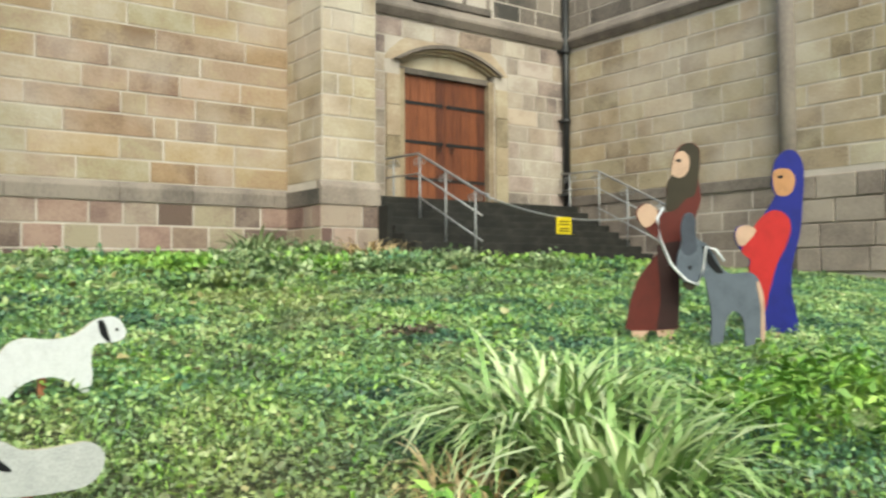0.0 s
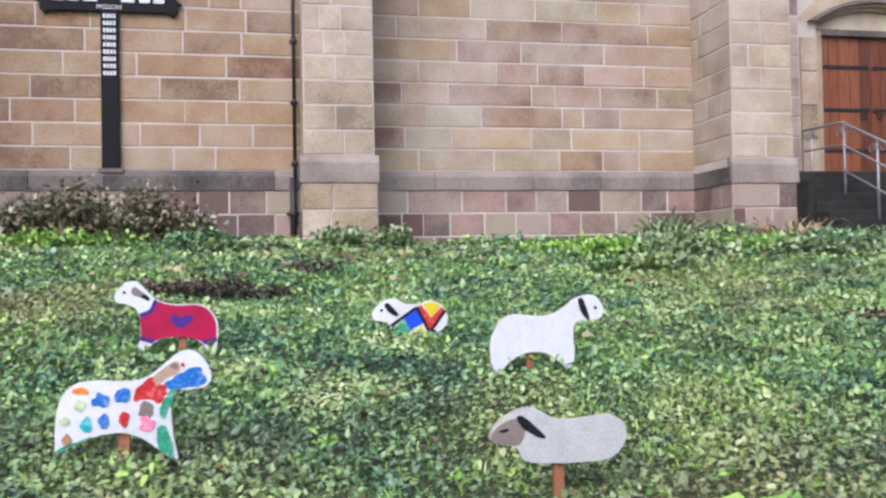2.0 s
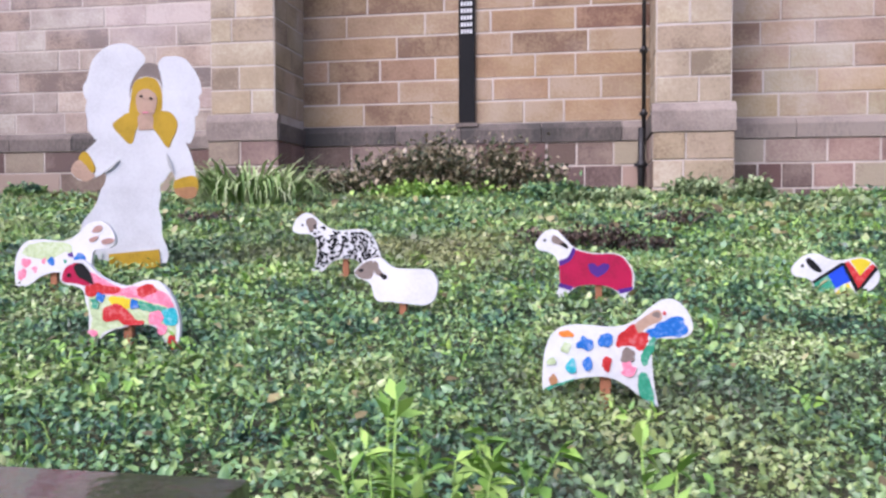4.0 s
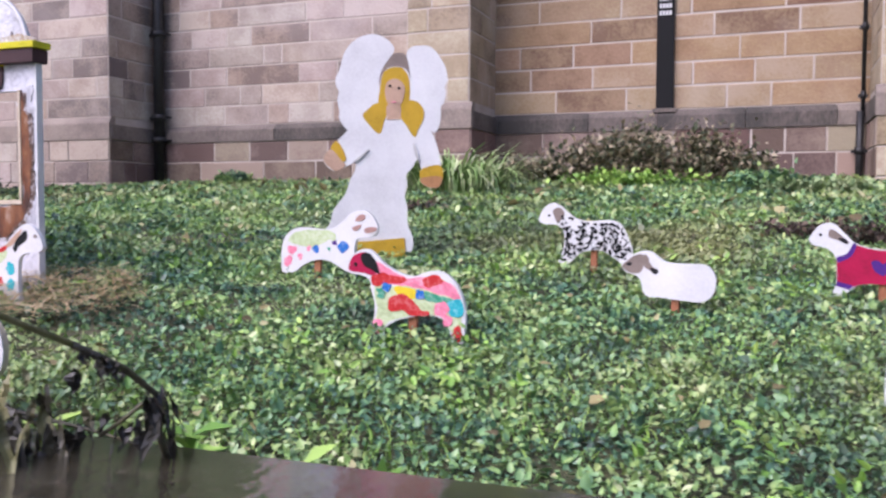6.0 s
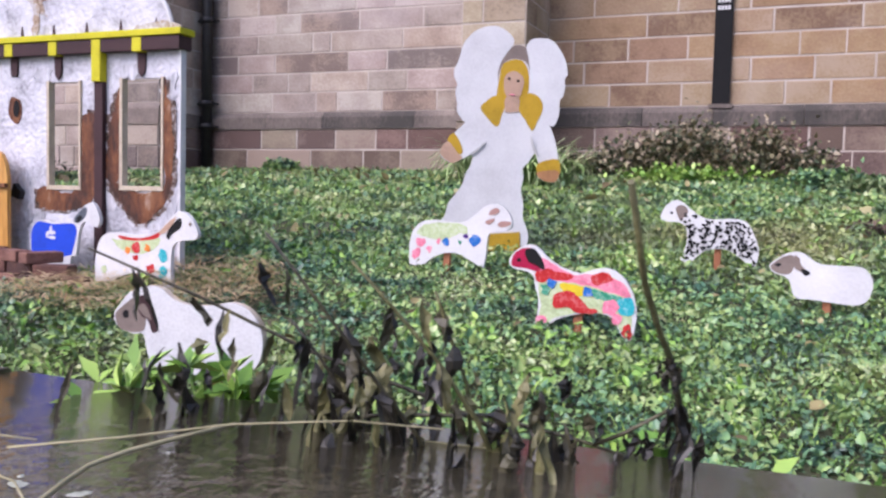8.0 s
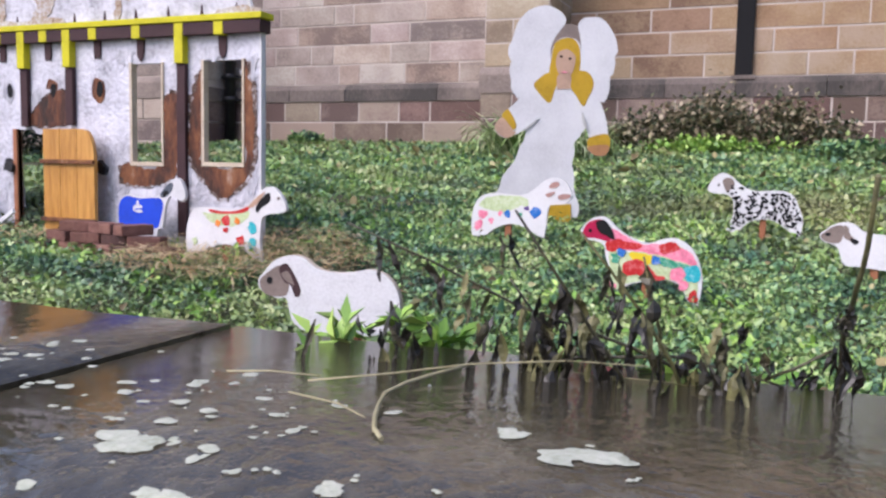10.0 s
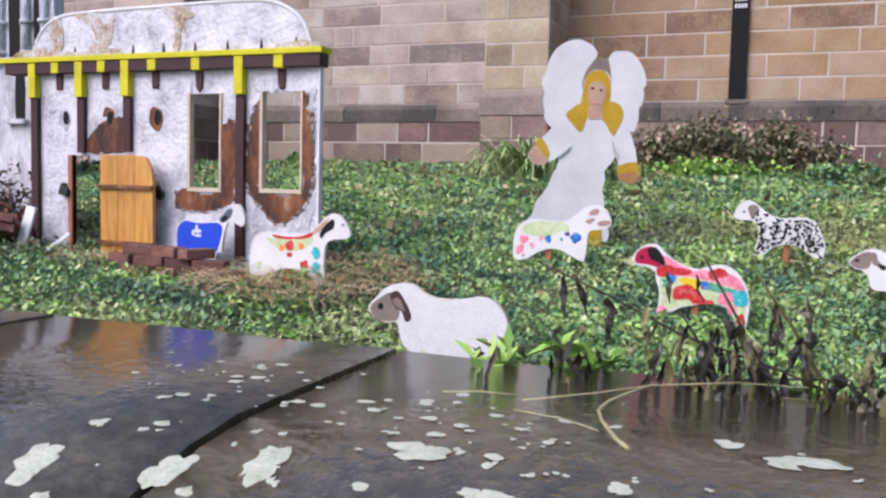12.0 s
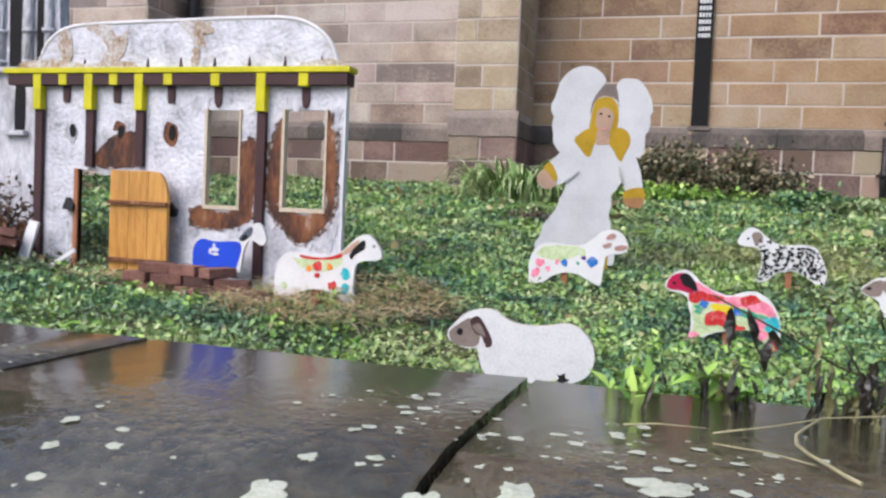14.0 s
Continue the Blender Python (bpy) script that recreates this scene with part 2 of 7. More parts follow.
DOORWOOD = surface("red_stained_oak", [(0.065, 0.016, 0.007), (0.14, 0.04, 0.014), (0.23, 0.075, 0.028)], 5, 0.55, 0.25, 50, "object", 0.3, stretch=(4, 4, 0.3))
IRON = surface("black_iron", [(0.012, 0.012, 0.013), (0.03, 0.03, 0.032)], 10, 0.45, 0.2, 60, metal=0.3)
RAIL = surface("galvanised_rail", [(0.26, 0.26, 0.27), (0.4, 0.4, 0.41)], 10, 0.5, 0.1, 60, metal=0.6)
BRICK = surface("old_red_brick", [(0.06, 0.027, 0.022), (0.13, 0.055, 0.04), (0.21, 0.1, 0.075)], 12, 0.85, 0.5, 60, "object", 0.4)
ASPHALT = surface("pavement_concrete", [(0.1, 0.1, 0.1), (0.17, 0.17, 0.165)], 3, 0.8, 0.3, 60)
GLASS = surface("dark_leaded_glass", [(0.01, 0.012, 0.014), (0.03, 0.035, 0.04)], 6, 0.12, 0.05, 20)
PLASTER = surface("rough_white_plaster", [(0.2, 0.19, 0.21), (0.42, 0.42, 0.46), (0.55, 0.55, 0.6), (0.64, 0.64, 0.68)], 6, 0.85, 0.7, 42, grain=0.35, span=(0.3, 0.64))
GREYPLASTER = surface("grey_shaded_plaster", [(0.22, 0.22, 0.24), (0.46, 0.46, 0.5), (0.7, 0.7, 0.74)], 9, 0.85, 1.0, 55, grain=0.4, stretch=(1, 1, 0.4))


# ---------------------------------------------------------------- builders
def mesh_object(name, bm, mats, parent=None):
    me = bpy.data.meshes.new(name)
    bm.to_mesh(me)
    bm.free()
    for m in (mats if isinstance(mats, (list, tuple)) else [mats]):
        me.materials.append(m)
    ob = new(name, me)
    if parent:
        ob.parent = parent
    return ob


def part(name, bm, mats, parent, label=""):
    ob = mesh_object(name, bm, mats, parent)
    return tagged(ob, label) if label else ob


def empty(name, m, label, category, group="", kind=""):
    ob = new(name)
    ob.matrix_basis = m
    ob.empty_display_size = 0.1
    return tagged(ob, label, category, group, kind)


def box(bm, x0, x1, y0, y1, z0, z1, mi=0, chamfer=0.0):
    vs = [bm.verts.new(p) for p in ((x0, y0, z0), (x1, y0, z0), (x1, y1, z0), (x0, y1, z0), (x0, y0, z1), (x1, y0, z1), (x1, y1, z1), (x0, y1, z1))]
    fs = [bm.faces.new([vs[i] for i in q]) for q in ((3, 2, 1, 0), (4, 5, 6, 7), (0, 1, 5, 4), (1, 2, 6, 5), (2, 3, 7, 6), (3, 0, 4, 7))]
    for f in fs:
        f.material_index = mi
    if chamfer:
        es = list({e for f in fs for e in f.edges})
        bmesh.ops.bevel(bm, geom=es, offset=chamfer, segments=2, profile=0.6, affect="EDGES")
    return vs


def boxbm(*a, **k):
    bm = bmesh.new()
    box(bm, *a, **k)
    return bm


def spline(points, steps=5):
    """Closed Catmull-Rom curve through the points; a point with a third value is a sharp corner."""
    n, out = len(points), []
    for i in range(n):
        p0, p1, p2, p3 = (points[(i + k - 1) % n] for k in range(4))
        s1, s2 = len(p1) > 2, len(p2) > 2
        for k in range(steps):
            t = k / steps
            a, b, c, d = (Vector(p[:2]) for p in (p0, p1, p2, p3))
            m1 = (c - b) if s1 else (c - a) / 2
            m2 = (c - b) if s2 else (d - b) / 2
            out.append((2 * t**3 - 3 * t**2 + 1) * b + (t**3 - 2 * t**2 + t) * m1 + (-2 * t**3 + 3 * t**2) * c + (t**3 - t**2) * m2)
    return out


def slab(bm, outline, y0, y1, mi=0, edge_mi=None, soft=0.0):
    """A flat board with that outline in x and z, from y0 (front) to y1 (back)."""
    area = sum(a.x * b.y - b.x * a.y for a, b in zip(outline, outline[1:] + outline[:1]))
    if area < 0:
        outline = outline[::-1]
    front = [bm.verts.new((p.x, y0, p.y)) for p in outline]
    rear = [bm.verts.new((p.x, y1, p.y)) for p in outline]
    f = bm.faces.new(front)
    r = bm.faces.new(rear[::-1])
    f.material_index = r.material_index = mi
    n = len(outline)
    for i in range(n):
        q = bm.faces.new((front[i], rear[i], rear[(i + 1) % n], front[(i + 1) % n]))
        q.material_index = mi if edge_mi is None else edge_mi
    if soft:
        bmesh.ops.bevel(bm, geom=list(f.edges), offset=soft, segments=1, affect="EDGES")
    return f


def ragged(points, amp, seed, steps=7):
    """A closed curve with a frayed edge."""
    return [p + amp * Vector((noise.noise((p.x * 38, p.y * 38, seed)) + 0.6 * noise.noise((p.x * 90, p.y * 90, seed + 9)), noise.noise((p.x * 38, p.y * 38, seed + 3)))) for p in spline(points, steps)]


def scaled(points, sx, sz, ox=0.0, oz=0.0):
    return [(p[0] * sx + ox, p[1] * sz + oz) + tuple(p[2:]) for p in points]


def blob(cx, cz, rx, rz, wobble=0.2, n=9, seed=0, turn=0.0):
    r = random.Random(seed)
    pts = []
    for i in range(n):
        a, k = 2 * math.pi * i / n, 1 + r.uniform(-wobble, wobble)
        u, v = rx * k * math.cos(a), rz * k * math.sin(a)
        pts.append((cx + u * math.cos(turn) - v * math.sin(turn), cz + u * math.sin(turn) + v * math.cos(turn)))
    return pts


def tube(bm, points, radius, sides=6, taper=1.0, mi=0):
    pts = [Vector(p) for p in points]
    rings, n = [], len(pts)
    for i, p in enumerate(pts):
        d = (pts[min(i + 1, n - 1)] - pts[max(i - 1, 0)]).normalized()
        u = d.cross(Vector((0, 0, 1)) if abs(d.z) < 0.9 else Vector((1, 0, 0))).normalized()
        v = d.cross(u)
        r = radius * (1 + (taper - 1) * i / max(1, n - 1))
        rings.append([bm.verts.new(p + r * (math.cos(a) * u + math.sin(a) * v)) for a in (2 * math.pi * k / sides for k in range(sides))])
    for a, b in zip(rings, rings[1:]):
        for k in range(sides):
            f = bm.faces.new((a[k], a[(k + 1) % sides], b[(k + 1) % sides], b[k]))
            f.smooth, f.material_index = True, mi
    for ring in (rings[0][::-1], rings[-1]):
        bm.faces.new(ring).material_index = mi


def from_arrays(name, verts, faces, mat, smooth=False):
    me = bpy.data.meshes.new(name)
    nv, nf, k = len(verts), len(faces), faces.shape[1]
    me.vertices.add(nv)
    me.vertices.foreach_set("co", verts.astype(np.float32).ravel())
    me.loops.add(nf * k)
    me.loops.foreach_set("vertex_index", faces.astype(np.int32).ravel())
    me.polygons.add(nf)
    me.polygons.foreach_set("loop_start", np.arange(0, nf * k, k, dtype=np.int32))
    me.polygons.foreach_set("loop_total", np.full(nf, k, dtype=np.int32))
    me.update(calc_edges=True)
    me.validate()
    me.materials.append(mat)
    return me


def leaves(name, base, size, mat, tilt=0.7, slim=0.62, seed=1, fold=0.15, lobed=False):
    """Many small pointed leaves: base is an n by 3 array of places, size one length each."""
    rng = np.random.default_rng(seed)
    n = len(base)
    az, el, rollv = rng.uniform(0, 2 * np.pi, n), rng.normal(0.15, tilt, n), rng.normal(0, 0.5, n)
    d = np.stack([np.cos(az) * np.cos(el), np.sin(az) * np.cos(el), np.sin(el)], 1)
    s = np.stack([-np.sin(az), np.cos(az), np.zeros(n)], 1)
    up = np.cross(d, s)
    s2 = s * np.cos(rollv)[:, None] + up * np.sin(rollv)[:, None]
    up2 = np.cross(d, s2)
    L = size[:, None]
    a = base
    tip = base + d * L
    mid = base + d * L * 0.45 + up2 * L * fold
    w = s2 * L * slim * 0.5
    if lobed:
        low, high = base + d * L * 0.2 + up2 * L * fold, base + d * L * 0.62 + up2 * L * fold * 0.8
        verts = np.stack([a, low + w * 1.05, high + w * 0.8, tip, high - w * 0.8, low - w * 1.05], 1).reshape(-1, 3)
        at = np.arange(n)[:, None] * 6
        faces = np.concatenate([at + np.array([[0, 1, 2, 3]]), at + np.array([[0, 3, 4, 5]])], 0).astype(np.int32)
        return from_arrays(name, verts, faces, mat)
    verts = np.stack([a, mid + w, tip, mid - w], 1).reshape(-1, 3)
    faces = (np.arange(n)[:, None] * 4 + np.array([[0, 1, 2, 3]])).astype(np.int32)
    return from_arrays(name, verts, faces, mat)


def blades(name, roots, length, lean, mat, width=0.012, seed=2, droop=1.3, seg=5, rise=(0.9, 1.45)):
    """Arching grass blades."""
    rng = np.random.default_rng(seed)
    n = len(roots)
    az = lean
    L = length * rng.uniform(0.6, 1.15, n)
    el0 = rng.uniform(*rise, n)
    out, cur, el = [], roots.copy(), el0.copy()
    side = np.stack([-np.sin(az), np.cos(az), np.zeros(n)], 1)
    wid = width * rng.uniform(0.6, 1.3, n)
    dr = droop * rng.uniform(0.5, 1.4, n) / seg
    for k in range(seg + 1):
        w = wid * (1 - (k / seg) ** 2 * 0.92) * (0.7 if k == 0 else 1)
        out.append(np.stack([cur + side * w[:, None], cur - side * w[:, None]], 1))
        d = np.stack([np.cos(az) * np.cos(el), np.sin(az) * np.cos(el), np.sin(el)], 1)
        cur = cur + d * (L / seg)[:, None]
        el = el - dr * (1 + k * 0.5)
    verts = np.stack(out, 1).reshape(-1, 3)
    m = 2 * (seg + 1)
    faces = np.concatenate([np.arange(n)[:, None] * m + np.array([[2 * k, 2 * k + 1, 2 * k + 3, 2 * k + 2]]) for k in range(seg)], 0)
    return from_arrays(name, verts, faces, mat)


# ---------------------------------------------------------------- the ground
def ground_z(x, y):
    """Height of the sloping lawn; takes numbers or arrays."""
    x, y = np.asarray(x, float), np.asarray(y, float)
    z = 0.90 + 0.09 * (y - 3) + 0.056 * np.clip(-0.75 - x, 0, 6) * np.clip((15 - y) / 10, 0, 1)
    right = np.clip((x - 1.5) / 2.5, 0, 1)
    z = z + 0.10 * right * right * (3 - 2 * right)
    z = z - 0.21 * np.clip((x - 0.2) / 2.5, 0, 1) * np.clip((y - 8.5) / 5.5, 0, 1)
    dip = np.exp(-((x - 0.5) / 0.8) ** 2 - ((y - 2.7) / 0.8) ** 2)
    bank = np.clip((1.8 - y) / 0.8, 0, 1) * np.clip(-1.0 - x, 0, 1)
    yard = np.exp(-((x + 5.85) / 1.0) ** 4 - ((y - 3.15) / 0.55) ** 4)
    return z - 0.035 - 0.17 * dip + 0.24 * bank - 0.085 * yard


WALL_Y, FRONT_Y = 15.9, 14.4     # church wall face, buttress faces
COP_Z, COP_BACK = 1.216, 1.065     # retaining wall coping

gx, gy = np.arange(-24, 20.01, 0.4), np.arange(0.9, 22.01, 0.3)
bm = bmesh.new()
grid = [[bm.verts.new((x, y, float(ground_z(x, y)) + 0.035 * noise.noise((x * 0.9, y * 0.9, 0)) + 0.012 * noise.noise((x * 3, y * 3, 4)))) for x in gx] for y in gy]
for r0, r1 in zip(grid, grid[1:]):
    for i in range(len(gx) - 1):
        bm.faces.new((r0[i], r0[i + 1], r1[i + 1], r1[i])).smooth = True
tagged(mesh_object("ground", bm, SOIL), "sloping churchyard lawn of soil under low green ground cover", "lawn", kind="structure")
bm = bmesh.new()
bm.faces.new([bm.verts.new(p) for p in ((-900, -900, 0), (900, -900, 0), (900, 900, 0), (-900, 900, 0))])
tagged(mesh_object("pavement", bm, ASPHALT), "grey concrete pavement below the retaining wall", "pavement", kind="structure")

rng = np.random.default_rng(7)


def scatter(x0, x1, y0, y1, per_m2):
    n = int((x1 - x0) * (y1 - y0) * per_m2)
    return rng.uniform(x0, x1, n), rng.uniform(y0, y1, n)


def cover(name, bands, mat, lift, tilt, seed, slim=0.62, lobed=True):
    xs, ys, ss = [], [], []
    for x0, x1, y0, y1, per, size in bands:
        x, y = scatter(x0, x1, y0, y1, per)
        xs.append(x), ys.append(y), ss.append(size * np.clip(rng.lognormal(-0.02, 0.36, len(x)), 0.4, 2.3))
    x, y, s = (np.concatenate(v) for v in (xs, ys, ss))
    sprig = 0.5 + 0.5 * np.sin(x * 17 + 2.1 * np.sin(y * 9)) * np.sin(y * 14 + 1.9 * np.sin(x * 7))
    clump = np.sin(x * 6.1 + 2.3 * np.sin(y * 4.3 + x)) * np.sin(y * 7.3 + 1.7 * np.sin(x * 5.1 - y))
    hump = 0.35 + 0.5 * sprig + 0.55 * clump + 0.45 * np.sin(x * 2.3 + 1.3 * np.sin(y * 1.7)) * np.sin(y * 2.9 + x * 0.7)
    z = ground_z(x, y) + rng.uniform(0, 1, len(x)) * lift * np.clip(0.5 + hump, 0.12, 3)
    return leaves(name, np.stack([x, y, z], 1), s, mat, tilt, slim, seed, lobed=lobed)


IVY_BANDS = [(-7, 6, 1.07, 2.2, 5600, 0.019), (-8, 9, 2.2, 4.0, 5200, 0.02), (-9, 15, 4.0, 7.0, 2500, 0.026)]
IVY_FAR = [(-14, 15.4, 7.0, 10.5, 1250, 0.039), (-14, 15.4, 10.5, 15.8, 650, 0.053)]
for bands, near in ((IVY_BANDS, True), (IVY_FAR, False)):
    me = cover("ground_cover", bands, IVY, 0.044, 0.66, 3, 0.64, near)
    tagged(new("ground_cover", me), "dense low ivy and periwinkle covering the lawn", "ground cover", kind="stuff")
me = cover("fallen_leaves", [(-7, 6, 1.0, 4.0, 26, 0.032), (-9, 10, 4.0, 8.0, 20, 0.042), (-12, 14, 8, 15.5, 12, 0.08)], DEADLEAF, 0.07, 0.4, 4)
tagged(new("fallen_leaves", me), "withered yellow leaves lying in the ground cover", "leaves", kind="stuff")
gx_, gy_ = np.concatenate([scatter(-6, 6, 1.1, 4.5, 620), scatter(-9, 10, 4.5, 9.0, 380), scatter(-13, 15, 9.0, 15.5, 150)], 1)
keep = np.sin(gx_ * 1.9 + 2.0 * np.sin(gy_ * 1.1)) + np.sin(gy_ * 2.3 - gx_) > 0.1
gx_, gy_ = gx_[keep], gy_[keep]
far = 1 + np.clip(gy_ - 4, 0, 10) * 0.14
me = blades("grass_blades", np.stack([gx_, gy_, ground_z(gx_, gy_)], 1), 0.075 * far, rng.uniform(0, 6.28, len(gx_)), WEED, 0.0035, 91, 1.2, 3)
tagged(new("grass_blades", me), "thin bright grass growing through the ground cover", "grass", kind="stuff")

# small bright sprouts and broader leaves standing out of the cover, in loose groups
sx, sy = np.concatenate([scatter(-6, 5, 1.15, 3.0, 15), scatter(-7, 7, 3.0, 6.0, 8), scatter(-9, 11, 6.0, 10.0, 4)], 1)
keep = np.sin(sx * 2.7 + 1.6 * np.sin(sy * 2.1)) * np.sin(sy * 3.1 - 0.8 * sx) > -0.15
sx, sy = np.repeat(sx[keep], 9), np.repeat(sy[keep], 9)
spot = np.stack([sx + rng.normal(0, 0.022, len(sx)), sy + rng.normal(0, 0.022, len(sx)), ground_z(sx, sy) + rng.uniform(0.03, 0.1, len(sx))], 1)
me = leaves("sprouts", spot, rng.uniform(0.018, 0.045, len(sx)) * (1 + 0.05 * sy), WEED, 0.5, 0.42, 77, lobed=True)
tagged(new("sprouts", me), "small bright green sprouts rising from the ground cover", "sprouts", kind="stuff")

# ---------------------------------------------------------------- the church
COURSE = 0.415
PLINTH_TOP = 3.26
block_meshes = {}


def block_mesh(length, height, mat, depth=0.05):
    """A squared block with chamfered front arrises; alike blocks share one mesh. Front at y = 0, origin at the lower left corner."""
    key = (round(length, 2), round(height, 3), mat.name)
    if key not in block_meshes:
        L, H, c, bmm = key[0], key[1], 0.012, bmesh.new()
        inner = [bmm.verts.new(p) for p in ((c, 0, c), (L - c, 0, c), (L - c, 0, H - c), (c, 0, H - c))]
        outer = [bmm.verts.new(p) for p in ((0, c, 0), (L, c, 0), (L, c, H), (0, c, H))]
        rear = [bmm.verts.new(p) for p in ((0, depth, 0), (L, depth, 0), (L, depth, H), (0, depth, H))]
        bmm.faces.new(inner)
        for a, b in ((inner, outer), (outer, rear)):
            for i in range(4):
                bmm.faces.new((a[i], b[i], b[(i + 1) % 4], a[(i + 1) % 4]))
        m = bpy.data.meshes.new("stone")
        bmm.normal_update()
        bmm.to_mesh(m)
        bmm.free()
        m.materials.append(mat)
        block_meshes[key] = m
    return block_meshes[key]


def ashlar(parent, origin, turn, width, z0, z1, mat, course=COURSE, mean=1.05, seed=0, holes=(), joints=(), skip=0):
    """Courses of squared blocks over a wall face. origin: the face's lower left corner seen from the front; turn: degrees about z.
    joints: the upright joints of the lowest courses, as distances along the face, after the first skip courses."""
    r = random.Random(seed)
    face = Matrix.Translation(origin) @ Matrix.Rotation(radians(turn), 4, "Z")
    rows = max(1, round((z1 - z0) / course))
    h = (z1 - z0) / rows
    for k in range(rows):
        spans = [(0.0, width)]
        for hx0, hx1, hz0, hz1 in holes:
            if z0 + k * h < hz1 - 0.03 and z0 + (k + 1) * h > hz0 + 0.03:
                spans = [s for a, b in spans for s in ((a, min(b, hx0)), (max(a, hx1), b)) if s[1] - s[0] > 0.06]
        known = list(joints[k - skip]) if 0 <= k - skip < len(joints) else []
        for a, b in spans:
            cuts = [x for x in known if a + 0.15 < x < b - 0.15]
            ends, x = [], a
            for stop in cuts + [b]:
                while stop - x > (1.9 if cuts else 0.01):
                    L = r.choice((0.55, 0.75, 0.9, 1.05, 1.2, 1.4, 1.6)) * mean / 1.05
                    if x == a and k % 2:
                        L *= 0.6
                    if stop - x - L < 0.3:
                        break
                    x += L
                    ends.append(x)
                x = stop
                ends.append(stop)
            x = a
            for e in ends:
                g = r.uniform(0.02, 0.034)
                ob = new("stone", block_mesh(e - x - g, h - g, mat))
                ob.parent = parent
                ob.matrix_basis = face @ Matrix.Translation((x + g / 2, -0.006 - r.uniform(0, 0.008), k * h + g / 2))
                x = e


def wall_body(name, x0, x1, y0, y1, z0, z1, label):
    return tagged(mesh_object(name, boxbm(x0, x1, y0, y1, z0, z1), MORTAR), label, "church wall", kind="structure")


def moulding(bm, x0, x1, y_wall, profile):
    """A horizontal moulding along x; profile: points (out, z)."""
    a = [bm.verts.new((x0, y_wall - o, z)) for o, z in profile]
    b = [bm.verts.new((x1, y_wall - o, z)) for o, z in profile]
    n = len(profile)
    for i in range(n):
        bm.faces.new((a[i], a[(i + 1) % n], b[(i + 1) % n], b[i]))
    bm.faces.new(a[::-1])
    bm.faces.new(b)
    bmesh.ops.recalc_face_normals(bm, faces=bm.faces)


TOP = 10.5
# upright joints of the wall courses and of the plinth courses, upwards
JOINTS = {
    "wall_east": ([(2.17, 3.61, 4.91, 5.79), (1.91, 2.80, 4.35, 5.16, 6.56), (2.34, 3.38, 5.41, 6.17), (1.86, 2.75, 4.38, 4.84, 5.77, 6.95), (2.19, 3.69, 4.50, 5.46, 6.68), (2.93, 4.17, 5.86), (1.78, 3.49, 5.01, 6.78), (2.21, 3.20, 4.48, 5.72)], [(1.82, 2.21, 2.72, 3.38, 3.99, 4.66, 5.28, 6.00, 6.71), (1.93, 2.95, 3.80, 4.40, 5.02, 5.70, 6.52, 7.07)]),
    "wall_middle": ([(-5.24, -3.95, -2.23, -1.51), (-5.72, -4.56, -2.80, -1.78, -0.85), (-5.93, -4.92, -2.03, -1.31), (-4.60, -2.46, -1.08), (-5.57, -4.06, -2.84, -1.31), (-5.16, -3.70, -2.06, -1.03)], [(-5.90, -4.97, -3.82, -2.75, -1.82, -1.14, -0.49), (-5.46, -4.42, -3.10, -1.82, -1.28, -0.63)]),
    "wall_west": ([(-13.26, -12.52, -11.43, -10.93, -9.88), (-13.02, -12.12, -10.21, -9.33), (-13.40, -12.45, -10.68, -9.79), (-12.90, -11.53, -11.09, -9.44), (-13.35, -12.45, -11.84, -10.43, -9.00), (-12.89, -12.15, -10.51, -9.63)], [(-13.08, -11.49, -10.24, -9.40), (-12.72, -11.83, -10.90, -9.96, -9.26)]),
}
WALLS = [("wall_west", -15.6, -7.9, 1), ("wall_middle", -6.45, 0.05, 2), ("wall_east", 1.2, 7.72, 3)]
for name, x0, x1, sd in WALLS:
    w = wall_body(name, x0 - 0.2, x1 + 0.2, WALL_Y, WALL_Y + 0.6, 0.6, TOP, "coursed tan sandstone church wall with pale mortar joints")
    ashlar(w, (x0, WALL_Y, PLINTH_TOP), 0, x1 - x0, PLINTH_TOP, 7.82, {"wall_west": STONE_GREY, "wall_middle": STONE_TAN, "wall_east": STONE}[name], seed=sd, joints=[[x - x0 for x in row] for row in JOINTS[name][0]])
    ashlar(w, (x0, WALL_Y - 0.10, 1.6), 0, x1 - x0, 1.6, 2.90, STONE_LOW, course=0.433, mean=0.8, seed=sd + 20, joints=[[x - x0 for x in row] for row in JOINTS[name][1]], skip=1)
    part("plinth_backing", boxbm(x0, x1, WALL_Y - 0.10, WALL_Y - 0.001, 1.4, 2.9), MORTAR, w)
    x, rr = x0, random.Random(sd + 40)
    while x < x1 - 0.05:
        L = min(rr.uniform(1.2, 2.2), x1 - x)
        bm = bmesh.new()
        moulding(bm, x + 0.006, x + L - 0.006, WALL_Y, [(-0.02, 2.90), (0.135, 2.90), (0.135, 3.14), (0.11, 3.17), (0.0, 3.26), (-0.02, 3.26)])
        part("plinth_course", bm, STONE_DARK, w, "dark weathered plinth moulding stone")
        x += L


